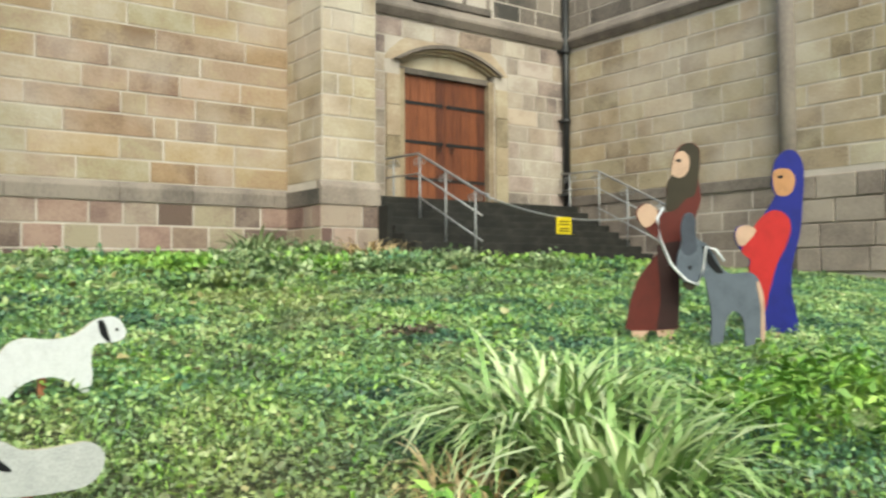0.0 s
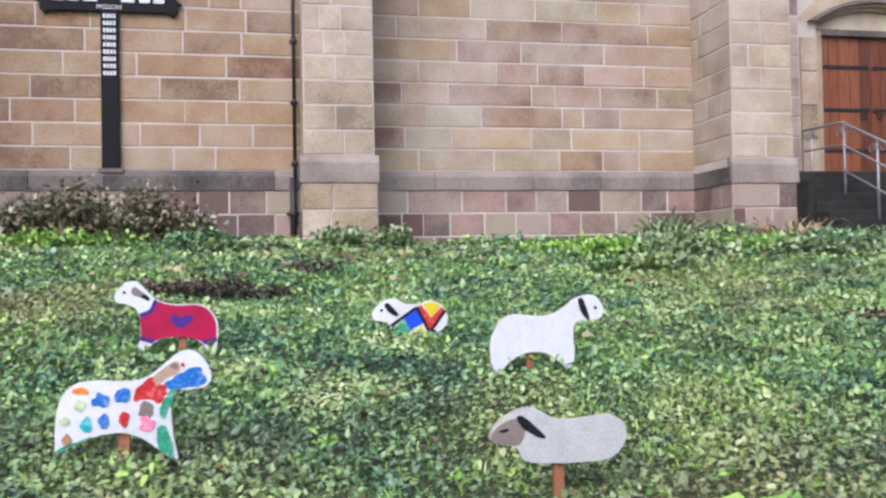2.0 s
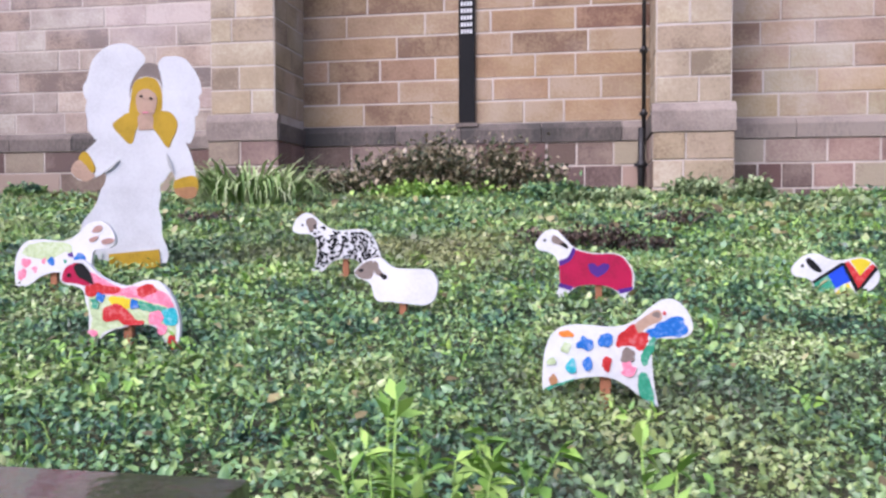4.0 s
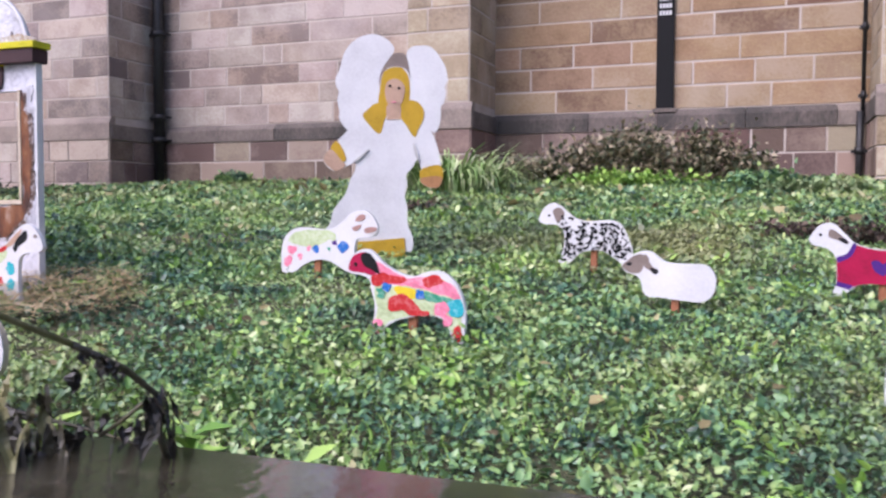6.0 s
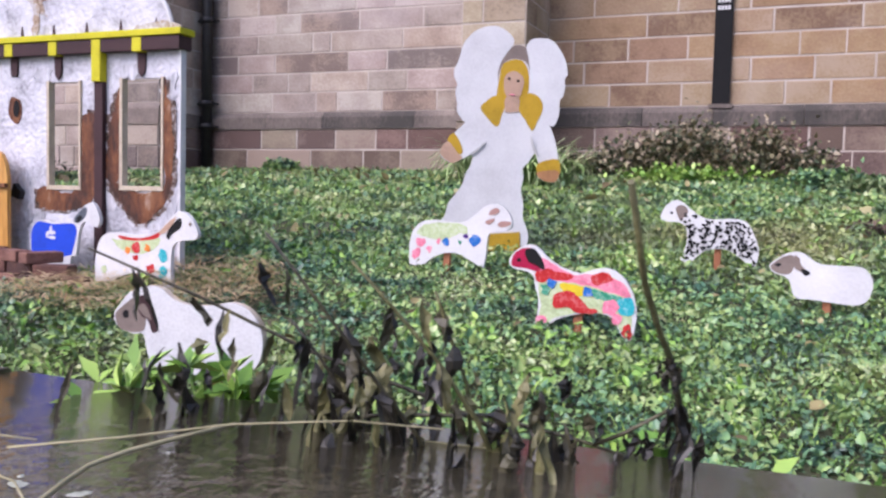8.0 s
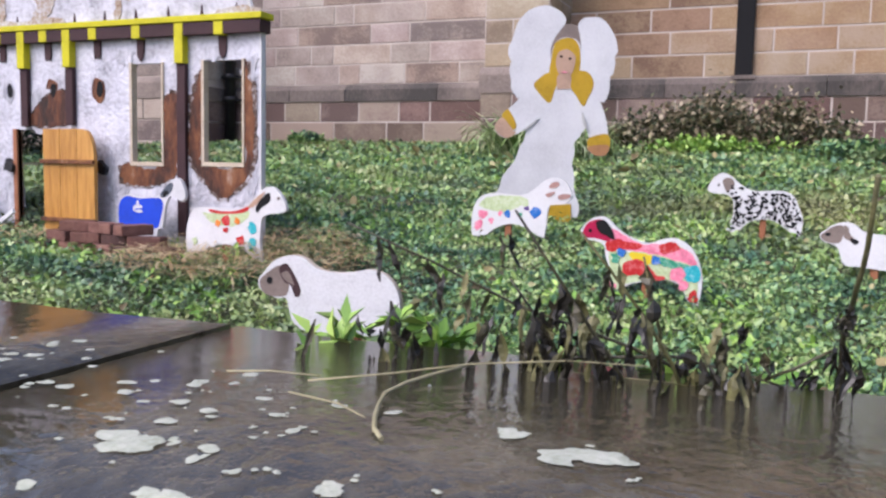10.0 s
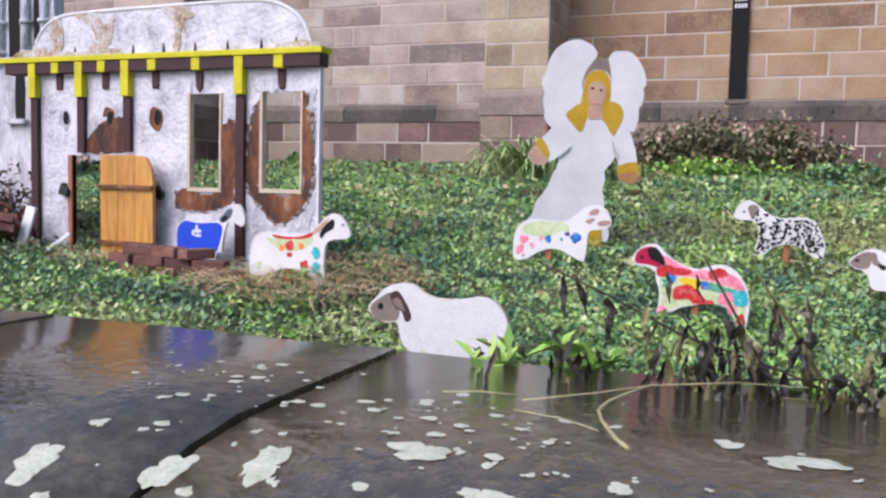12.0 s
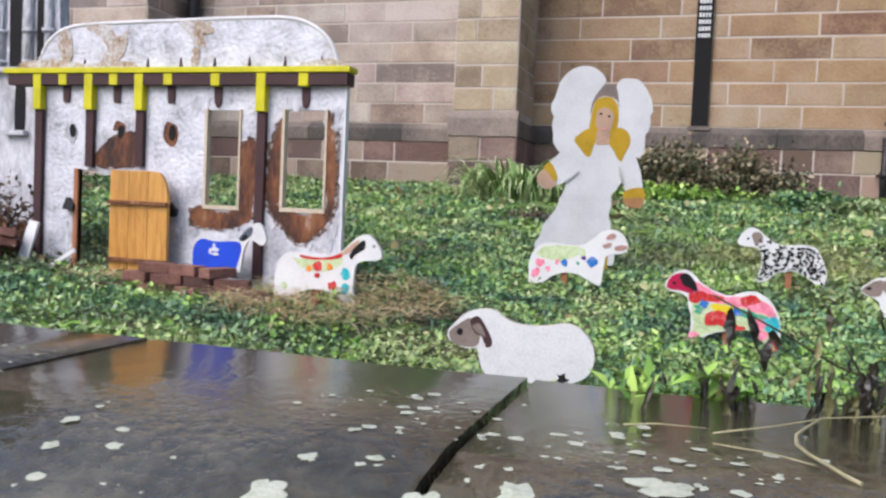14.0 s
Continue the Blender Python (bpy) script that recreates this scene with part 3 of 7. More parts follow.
def buttress(name, x0, x1, seed, front=FRONT_Y, left_faced=False, right_faced=False, pale=STONE_BUT):
    """A deep buttress with a wider base, sloping cap and quoined faces."""
    w = tagged(mesh_object(name, boxbm(x0, x1, front, WALL_Y + 0.3, 0.8, TOP), MORTAR), "pale sandstone buttress of the church on a wider base", "buttress", kind="structure")
    ashlar(w, (x0, front, 3.36), 0, x1 - x0, 3.36, 7.93, pale, mean=0.66 if x1 - x0 < 3 else 1.05, seed=seed)
    b0, b1, bf = x0 - 0.05, x1 + 0.05, front - 0.05
    part("base", boxbm(b0 + 0.01, b1 - 0.01, bf + 0.01, WALL_Y, 1.2, 3.1), MORTAR, w)
    ashlar(w, (b0, bf, 1.55), 0, b1 - b0, 1.55, 2.90, STONE_LOW if seed in (62, 64) else pale, course=0.43, mean=0.6, seed=seed + 7)
    bm = bmesh.new()
    moulding(bm, b0 - 0.015, b1 + 0.015, front, [(-0.1, 2.90), (0.08, 2.90), (0.08, 3.22), (0.07, 3.25), (0.0, 3.36), (-0.1, 3.36)])
    part("sloping_cap", bm, STONE_MID, w)
    if right_faced:
        ashlar(w, (x1, front, 3.36), 90, WALL_Y - front, 3.36, 7.93, pale, mean=0.8, seed=seed + 11)
        ashlar(w, (b1, bf, 1.55), 90, WALL_Y - bf - 0.12, 1.55, 2.90, STONE_LOW, course=0.43, mean=0.7, seed=seed + 12)
        part("side_moulding", boxbm(x1, b1 + 0.03, front, WALL_Y - 0.12, 2.90, 3.2), STONE_DARK, w)
    if left_faced:
        ashlar(w, (x0, WALL_Y, 3.36), -90, WALL_Y - front, 3.36, 7.93, pale, mean=0.8, seed=seed + 13)
        ashlar(w, (b0, WALL_Y, 1.55), -90, WALL_Y - bf, 1.55, 2.90, STONE_LOW, course=0.43, mean=0.7, seed=seed + 14)
        part("side_moulding", boxbm(b0 - 0.03, x0, front, WALL_Y - 0.12, 2.90, 3.2), STONE_DARK, w)
    return w


buttress("buttress_1", -24.0, -14.3, 61, right_faced=True, pale=STONE_GREY)
buttress("buttress_2", -7.60, -6.42, 62, right_faced=True)
buttress("buttress_3", 0.0, 1.17, 63, left_faced=True)
buttress("buttress_4", 7.70, 8.90, 64, left_faced=True)

# the door bay and the projecting wing beside it
DX0, DX1, DZ0, DZ1 = 10.62, 13.07, 3.24, 6.12
BAY_X, WING_X = 8.90, 15.62
w = tagged(mesh_object("wall_door_bay", boxbm(BAY_X, DX0 - 0.16, WALL_Y, WALL_Y + 0.6, 0.8, TOP), MORTAR), "sandstone wall bay round the arched church door", "church wall", kind="structure")
part("backing", boxbm(DX1 + 0.16, WING_X + 0.3, WALL_Y, WALL_Y + 0.6, 0.8, TOP), MORTAR, w)
part("backing", boxbm(DX0 - 0.16, DX1 + 0.16, WALL_Y, WALL_Y + 0.6, 6.72, TOP), MORTAR, w)
ashlar(w, (BAY_X, WALL_Y, 1.9), 0, WING_X - BAY_X, 1.9, 7.3, STONE_GREY, mean=0.75, seed=71, holes=[(DX0 - 0.55 - BAY_X, DX1 + 0.55 - BAY_X, 3.1, 6.9)])
for x0, x1 in ((DX0 - 0.54, DX0 - 0.17), (DX1 + 0.17, DX1 + 0.54)):
    for k in range(4):
        part("jamb_stone", boxbm(x0, x1, WALL_Y - 0.05, WALL_Y + 0.02, 3.24 + k * 0.70, 3.93 + k * 0.70, chamfer=0.02), STONE_BUT, w)


def arc(cx, cz, half, rise, n=14):
    """Points of a flat arch from left to right."""
    R = (half * half + rise * rise) / (2 * rise)
    a = math.asin(half / R)
    return [(cx + R * math.sin(-a + 2 * a * i / n), cz + rise - R + R * math.cos(-a + 2 * a * i / n)) for i in range(n + 1)]


def arch_band(bm, cx, cz, half0, rise0, half1, rise1, y0, y1):
    lo, hi = arc(cx, cz, half0, rise0), arc(cx, cz, half1, rise1)
    for (a, b), (c, d) in zip(zip(lo, lo[1:]), zip(hi, hi[1:])):
        v = [[bm.verts.new((p[0], y, p[1])) for p in (a, b, d, c)] for y in (y0, y1)]
        for q in (v[0], v[1][::-1]):
            bm.faces.new(q)
        for i in range(4):
            bm.faces.new((v[0][i], v[1][i], v[1][(i + 1) % 4], v[0][(i + 1) % 4]))
    bmesh.ops.recalc_face_normals(bm, faces=bm.faces)


cx, half = (DX0 + DX1) / 2, (DX1 - DX0) / 2
for h0, r0, h1, r1, y0, y1, m in ((half + 0.13, 0.36, half + 0.24, 0.42, WALL_Y - 0.04, WALL_Y + 0.3, STONE_BUT), (half + 0.24, 0.42, half + 0.36, 0.5, WALL_Y - 0.12, WALL_Y + 0.1, STONE_DARK), (half + 0.02, 0.3, half + 0.13, 0.36, WALL_Y + 0.06, WALL_Y + 0.3, STONE_BUT)):
    bm = bmesh.new()
    arch_band(bm, cx, DZ1 + 0.24, h0, r0, h1, r1, y0, y1)
    part("arch_moulding", bm, m, w)
bm = bmesh.new()
slab(bm, [Vector((cx - half - 0.05, DZ1 + 0.1)), *[Vector(p) for p in arc(cx, DZ1 + 0.24, half + 0.05, 0.32)], Vector((cx + half + 0.05, DZ1 + 0.1))], WALL_Y + 0.16, WALL_Y + 0.4)
part("tympanum", bm, STONE_BUT, w, "plain stone panel over the door")
bm = bmesh.new()
arch_band(bm, cx, DZ1 + 0.24, half + 0.36, 0.5, half + 0.62, 0.9, WALL_Y - 0.004, WALL_Y + 0.2)
part("spandrel", bm, STONE_BUT, w)
for x0, x1 in ((DX0 - 0.17, DX0), (DX1, DX1 + 0.17)):
    part("jamb", boxbm(x0, x1, WALL_Y + 0.04, WALL_Y + 0.45, 3.1, 6.2), STONE_BUT, w)
part("lintel", boxbm(DX0 - 0.1, DX1 + 0.1, WALL_Y + 0.1, WALL_Y + 0.4, DZ1, DZ1 + 0.14, chamfer=0.02), STONE_DARK, w)
part("upper_backing", boxbm(BAY_X, WING_X, WALL_Y + 0.42, WALL_Y + 0.6, 2.5, 7.5), STONE_DARK, w)

door = empty("door_1", Matrix.Translation((0, 0, 0)), "closed double church door of red-brown planks with iron straps", "door", kind="structure")
for side in (0, 1):
    for k in range(5):
        pw = (DX1 - DX0) / 10
        x0 = DX0 + (side * 5 + k) * pw
        part("plank", boxbm(x0 + 0.004, x0 + pw - 0.004, WALL_Y + 0.2, WALL_Y + 0.26, DZ0, DZ1, chamfer=0.008), DOORWOOD, door)
    for z in (DZ0 + 0.5, DZ0 + 1.35, DZ0 + 2.25):
        a, b = (DX0 + 0.02, cx - 0.12) if side == 0 else (cx + 0.12, DX1 - 0.02)
        bm = boxbm(a, b, WALL_Y + 0.182, WALL_Y + 0.2, z - 0.035, z + 0.035)
        tip = b if side == 0 else a
        sg = 1 if side == 0 else -1
        slab(bm, spline([(tip, z - 0.06), (tip + sg * 0.09, z, 1), (tip, z + 0.06), (tip - sg * 0.03, z)], 3), WALL_Y + 0.18, WALL_Y + 0.2)
        part("strap_hinge", bm, IRON, door, "black iron strap hinge")
    bm = bmesh.new()
    hx = cx + (-0.18, 0.18)[side]
    tube(bm, [(hx + 0.06 * math.cos(a), WALL_Y + 0.16, DZ0 + 1.22 + 0.06 * math.sin(a)) for a in (2 * math.pi * i / 12 for i in range(13))], 0.012, 5)
    part("ring_handle", bm, IRON, door, "iron ring handle")

# string course, and the foot of a window over it
for name, a, b, along_x in (("string_course", BAY_X, WING_X, True), ("string_course", 0.0, 0.0, False)):
    bm = bmesh.new()
    if along_x:
        moulding(bm, a, b, WALL_Y, [(-0.02, 7.34), (0.06, 7.34), (0.16, 7.5), (0.16, 7.56), (0.0, 7.78), (-0.02, 7.78)])
    else:
        moulding(bm, -9.0, 0.0, 0.0, [(-0.02, 7.34), (0.06, 7.34), (0.16, 7.5), (0.16, 7.56), (0.0, 7.78), (-0.02, 7.78)])
        bmesh.ops.transform(bm, matrix=Matrix.Translation((WING_X, WALL_Y, 0)) @ Matrix.Rotation(radians(-90), 4, "Z") @ Matrix.Translation((9.0, 0, 0)), verts=bm.verts)
    tagged(mesh_object(name, bm, STONE_DARK), "dark weathered stone string course", "moulding", kind="structure")
ashlar(w, (BAY_X, WALL_Y, 7.8), 0, WING_X - BAY_X, 7.8, 9.9, STONE_DARK, mean=0.75, seed=72, holes=[(2.0, 4.3, 7.7, 10)])
win = empty("window_1", Matrix.Translation((10.8, WALL_Y - 0.01, 7.9)), "tall leaded church window with stone mullions", "window", kind="structure")
part("window_sill", boxbm(0, 2.3, -0.06, 0.2, -0.12, 0.05, chamfer=0.02), STONE_DARK, win)
for k in range(3):
    part("pane", boxbm(0.1 + k * 0.72, 0.76 + k * 0.72, 0.05, 0.06, 0.05, 2.3), GLASS, win, "dark leaded pane")
for k in range(4):
    part("mullion", boxbm(0.02 + k * 0.72, 0.12 + k * 0.72, -0.02, 0.12, 0.05, 2.3, chamfer=0.02), STONE_DARK, win)

wing = tagged(mesh_object("wall_wing", boxbm(WING_X, WING_X + 0.6, 6.0, WALL_Y + 0.6, 0.8, TOP), MORTAR), "sandstone side wall of the church wing", "church wall", kind="structure")
ashlar(wing, (WING_X, WALL_Y, 3.5), -90, 6.4, 3.5, 7.25, STONE_BUT, mean=0.9, seed=81)
ashlar(wing, (WING_X, WALL_Y, 7.8), -90, 6.4, 7.8, 9.4, STONE_DARK, mean=0.9, seed=83)
ashlar(wing, (WING_X - 0.08, WALL_Y, 1.6), -90, 6.4, 1.6, 3.25, STONE_MID, course=0.41, mean=0.75, seed=82)
part("plinth_backing", boxbm(WING_X - 0.08, WING_X - 0.001, 6.0, WALL_Y, 1.3, 3.25), MORTAR, wing)
part("plinth_course", boxbm(WING_X - 0.13, WING_X, 9.5, WALL_Y, 3.25, 3.5, chamfer=0.03), STONE_DARK, wing)
pier = tagged(mesh_object("buttress_5", boxbm(WING_X - 0.25, WING_X + 0.3, 6.0, 9.28, 0.8, TOP), MORTAR), "pale sandstone pier beside a dark rain pipe", "buttress", kind="structure")
ashlar(pier, (WING_X - 0.25, 9.28, 3.5), -90, 3.2, 3.5, 8.9, STONE_BUT, mean=0.8, seed=84)
ashlar(pier, (WING_X - 0.30, 9.28, 1.55), -90, 3.2, 1.55, 3.4, STONE_MID, course=0.46, mean=0.7, seed=85)


def downpipe(x, y, z0, z1, r, label, joints=(), mat=IRON):
    d = empty("downpipe", Matrix.Translation((x, y, z0)), label, "downpipe")
    bm = bmesh.new()
    tube(bm, [(0, 0, 0), (0, 0, z1 - z0)], r, 10)
    part("pipe", bm, mat, d)
    for j in joints:
        bm = bmesh.new()
        tube(bm, [(0, 0, j - z0), (0, 0, j - z0 + 0.12)], r * 1.35, 10)
        part("collar", bm, IRON, d)
        part("bracket", boxbm(-r * 2, r * 2, -0.01, 0.12, j - z0 + 0.03, j - z0 + 0.08), IRON, d)
    return d


downpipe(WING_X - 0.14, WALL_Y - 0.16, 3.0, 9.5, 0.09, "black iron rain pipe in the corner by the church door", (3.5, 5.4, 7.2))
downpipe(WING_X - 0.2, 9.45, 1.6, 9.5, 0.2, "thick brown weathered rain pipe beside the wing pier", (), STONE_DARK)
downpipe(-0.12, WALL_Y - 0.25, 3.0, 9.5, 0.035, "thin rusty rain pipe beside a buttress", (3.3, 4.4, 5.5, 6.6))
downpipe(-0.16, WALL_Y - 0.3, 1.7, 3.1, 0.06, "black lower rain pipe beside a buttress", (2.4,))
downpipe(-14.05, WALL_Y - 0.25, 1.9, 9.5, 0.12, "black iron rain pipe in a church corner", (2.9, 3.4, 5.2))

# ---------------------------------------------------------------- steps, railings, chain
stair = empty("entrance_steps", Matrix.Translation((0, 0, 0)), "near-black stone steps up to the church door", "steps", kind="structure")
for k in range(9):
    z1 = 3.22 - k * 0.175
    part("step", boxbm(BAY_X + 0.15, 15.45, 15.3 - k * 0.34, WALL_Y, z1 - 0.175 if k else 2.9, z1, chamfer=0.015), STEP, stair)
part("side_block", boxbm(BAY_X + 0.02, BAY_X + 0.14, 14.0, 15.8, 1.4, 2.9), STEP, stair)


def railing(xr, label):
    r = empty("handrail", Matrix.Translation((xr, 0, 0)), label, "handrail", "handrails of the entrance steps")
    for dz in (0.0, -0.42, -0.9):
        bm = bmesh.new()
        line = [(0, 15.75, 4.08 + dz), (0, 14.5, 4.05 + dz), (0, 12.4, 3.06 + dz), (0, 12.22, 3.02 + dz), (0, 12.18, 2.9 + dz)]
        tube(bm, line[(0 if dz > -0.8 else 1):(5 if dz == 0 else 3)], 0.026 if dz == 0 else 0.018, 6)
        part("rail", bm, RAIL, r)
    for y, zt, zb in ((15.45, 4.07, 2.45), (14.45, 4.04, 2.4), (13.55, 3.6, 2.0), (12.6, 3.15, 1.75)):
        bm = bmesh.new()
        tube(bm, [(0, y, zb), (0, y, zt)], 0.022, 6)
        part("post", bm, RAIL, r)
        for sg in (-1, 1):
            bm = bmesh.new()
            tube(bm, [(0, y + sg * (0.13 - 0.11 * math.cos(a) * (1 - a / 11)), zt - 0.16 + 0.1 * math.sin(a) * (1 - a / 11)) for a in (0.5 * i for i in range(17))], 0.011, 5)
            part("scroll", bm, RAIL, r)
    return r


railing(10.0, "grey metal handrail with scrolls beside the entrance steps")
railing(15.3, "grey metal handrail with scrolls under the wing wall")
bm = bmesh.new()
tube(bm, [(10.0 + 5.3 * i / 20, 12.3, 3.0 - 0.36 * (1 - (i / 10 - 1) ** 2)) for i in range(21)], 0.018, 6)
tagged(mesh_object("barrier_chain", bm, RAIL), "sagging grey chain across the foot of the steps", "chain")
sign = empty("warning_sign", Matrix.Translation((11.98, 12.26, 2.5)), "small yellow warning sign hung on the chain", "sign")
plate = part("plate", boxbm(-0.2, 0.2, -0.008, 0.008, -0.17, 0.17, chamfer=0.004), YELLOW, sign)
for z in (0.08, 0.02, -0.06, -0.11):
    part("writing_bar", boxbm(-0.14, 0.14, -0.014, -0.006, z - 0.012, z + 0.012), BLACK, plate)

# ---------------------------------------------------------------- the iron cross on the wall
cross = empty("memorial_cross", Matrix.Translation((-3.27, WALL_Y - 0.10, PLINTH_TOP)), "tall black memorial cross with white lettering fixed to the wall", "cross")
shaft = part("shaft", boxbm(-0.15, 0.15, 0, 0.07, -0.03, 4.3, chamfer=0.012), BLACK, cross)
part("foot", boxbm(-0.2, 0.2, -0.02, 0.09, -0.05, 0.02), STONE_DARK, cross)
for sg in (-1, 1):
    bm = bmesh.new()
    slab(bm, spline([(sg * 0.12, 2.76, 1), (sg * 0.95, 2.76), (sg * 1.04, 2.70), (sg * 1.14, 2.78), (sg * 1.12, 2.88), (sg * 1.22, 2.93), (sg * 1.12, 2.99), (sg * 1.13, 3.1), (sg * 1.03, 3.15), (sg * 0.95, 3.08), (sg * 0.12, 3.08, 1)], 4), 0.0, 0.07, soft=0.008)
    arm = part("arm", bm, BLACK, cross)
    for x0, x1 in ((0.2, 0.42), (0.5, 0.68), (0.74, 0.92)):
        a_, b_ = sorted((sg * x0, sg * x1))
        part("lettering_bar", boxbm(a_, b_, -0.006, 0.002, 2.93, 3.02), WHITE, arm)
for k in range(9):
    zc = 1.68 + k * 0.125
    for j in range(4):
        part("numeral_bar", boxbm(-0.105 + j * 0.055, -0.065 + j * 0.055, -0.006, 0.002, zc - 0.036, zc + 0.036), WHITE, shaft)
cu = bpy.data.curves.new("inscription", "FONT")
cu.body, cu.size, cu.extrude, cu.align_x = "MISSION", 0.11, 0.003, "CENTER"
txt = new("inscription", cu)
txt.parent, txt.matrix_basis = cross, pose(0, -0.005, 2.8, 90, 0, 0)
cu.materials.append(WHITE)

# ---------------------------------------------------------------- retaining wall with coping stones
rw = tagged(mesh_object("retaining_wall", boxbm(-12, -1.34, 0.1, 0.98, 0.0, 0.96), STONE_DARK), "dark sandstone retaining wall below the lawn", "retaining wall", kind="structure")
part("lower_wall", boxbm(-1.34, 12, 0.1, 0.92, 0.0, 0.6), STONE_DARK, rw)
COP = [(0.12, -0.06), (0.02, -0.02), (0.0, 0.04), (0.03, 0.085), (0.19, 0.14), (0.34, 0.183), (0.46, 0.199), (COP_BACK - 0.006, 0.2), (COP_BACK, 0.192), (COP_BACK, -0.06)]
cop = empty("wall_coping", Matrix.Translation((0, 0, COP_Z - 0.2)), "wet dark coping stones with rounded front and lichen spots", "coping", kind="structure")
for x0, x1 in ((-12, -9.2), (-9.2, -7.2), (-7.2, -5.25), (-5.25, -4.23), (-4.23, -3.235), (-3.235, -1.33), (-1.33, 1.6), (1.6, 4.5), (4.5, 8.0), (8.0, 12.0)):
    drop = 0.36 if x0 > -2 else 0.0
    bm = bmesh.new()
    n = max(2, int((x1 - x0) / 0.25))
    rows = [[bm.verts.new((x0 + 0.01 + (x1 - x0 - 0.02) * i / n, y, z - drop + 0.006 * noise.noise((x0 + i * 0.9, y * 3, 1)))) for y, z in COP] for i in range(n + 1)]
    for a, b in zip(rows, rows[1:]):
        for k in range(len(COP)):
            k2 = (k + 1) % len(COP)
            bm.faces.new((a[k], b[k], b[k2], a[k2])).smooth = 1 <= k <= 6
    bm.faces.new(rows[0])
    bm.faces.new(rows[-1][::-1])
    bmesh.ops.recalc_face_normals(bm, faces=bm.faces)
    part("coping_stone", bm, COPING, cop)

# ---------------------------------------------------------------- painted board sheep
THICK = 0.02


def sheep(at, outline, paints, label, stake, turn=0.0, base=WHITE):
    """A board sheep, its lowest point at at; outline and paints in metres along the board and up; stake: its place and upper end."""
    ob = empty("sheep_cutout", Matrix.Translation(at) @ Matrix.Rotation(radians(turn), 4, "Z"), label, "sheep cutout", "board sheep on the lawn")
    bm = bmesh.new()
    slab(bm, spline(outline, 5), -THICK / 2, THICK / 2, 0, 1, soft=0.0025)
    board = part("board", bm, [base, EDGE if base is not WHITE else WHITE], ob)
    for i, (name, pts, m) in enumerate(paints):
        bm = bmesh.new()
        rough = name.split("_")[-1] in ("patch", "band", "collar", "leg", "coat", "muzzle", "strap") and name != "blue_coat"
        slab(bm, ragged(pts, 0.007, i, 6) if rough else spline(pts, 4), -THICK / 2 - 0.0003 * (2 + i % 22), -THICK / 2 + 0.001)
        part(name, bm, m, board)
    depth = at[2] - float(ground_z(at[0] + stake[0], at[1])) + 0.12
    part("stake", boxbm(stake[0] - 0.018, stake[0] + 0.018, THICK / 2 - 0.004, THICK / 2 + 0.02, -depth, stake[1], chamfer=0.003), STAKE, ob, "reddish wooden stake")
    return ob


def inside(x, z, ring):
    odd = False
    for (ax, az), (bx, bz) in zip(ring, ring[1:] + ring[:1]):
        if (az > z) != (bz > z) and x < ax + (z - az) * (bx - ax) / (bz - az):
            odd = not odd
    return odd


def flecks(outline, n, x_from, seed):
    """Small uneven black brush dabs over the body of a board."""
    r, ring, out = random.Random(seed), [p[:2] for p in outline], []
    while len(out) < n:
        x, z = r.uniform(x_from, 0.28), r.uniform(0.0, 0.3)
        if all(inside(x + dx, z + dz, ring) for dx, dz in ((0.012, 0), (-0.012, 0), (0, 0.012), (0, -0.012))):
            out.append(("black_fleck", blob(x, z, r.uniform(0.006, 0.013), r.uniform(0.004, 0.008), 0.35, 6, len(out), r.uniform(0, 3.14)), BLACK))
    return out


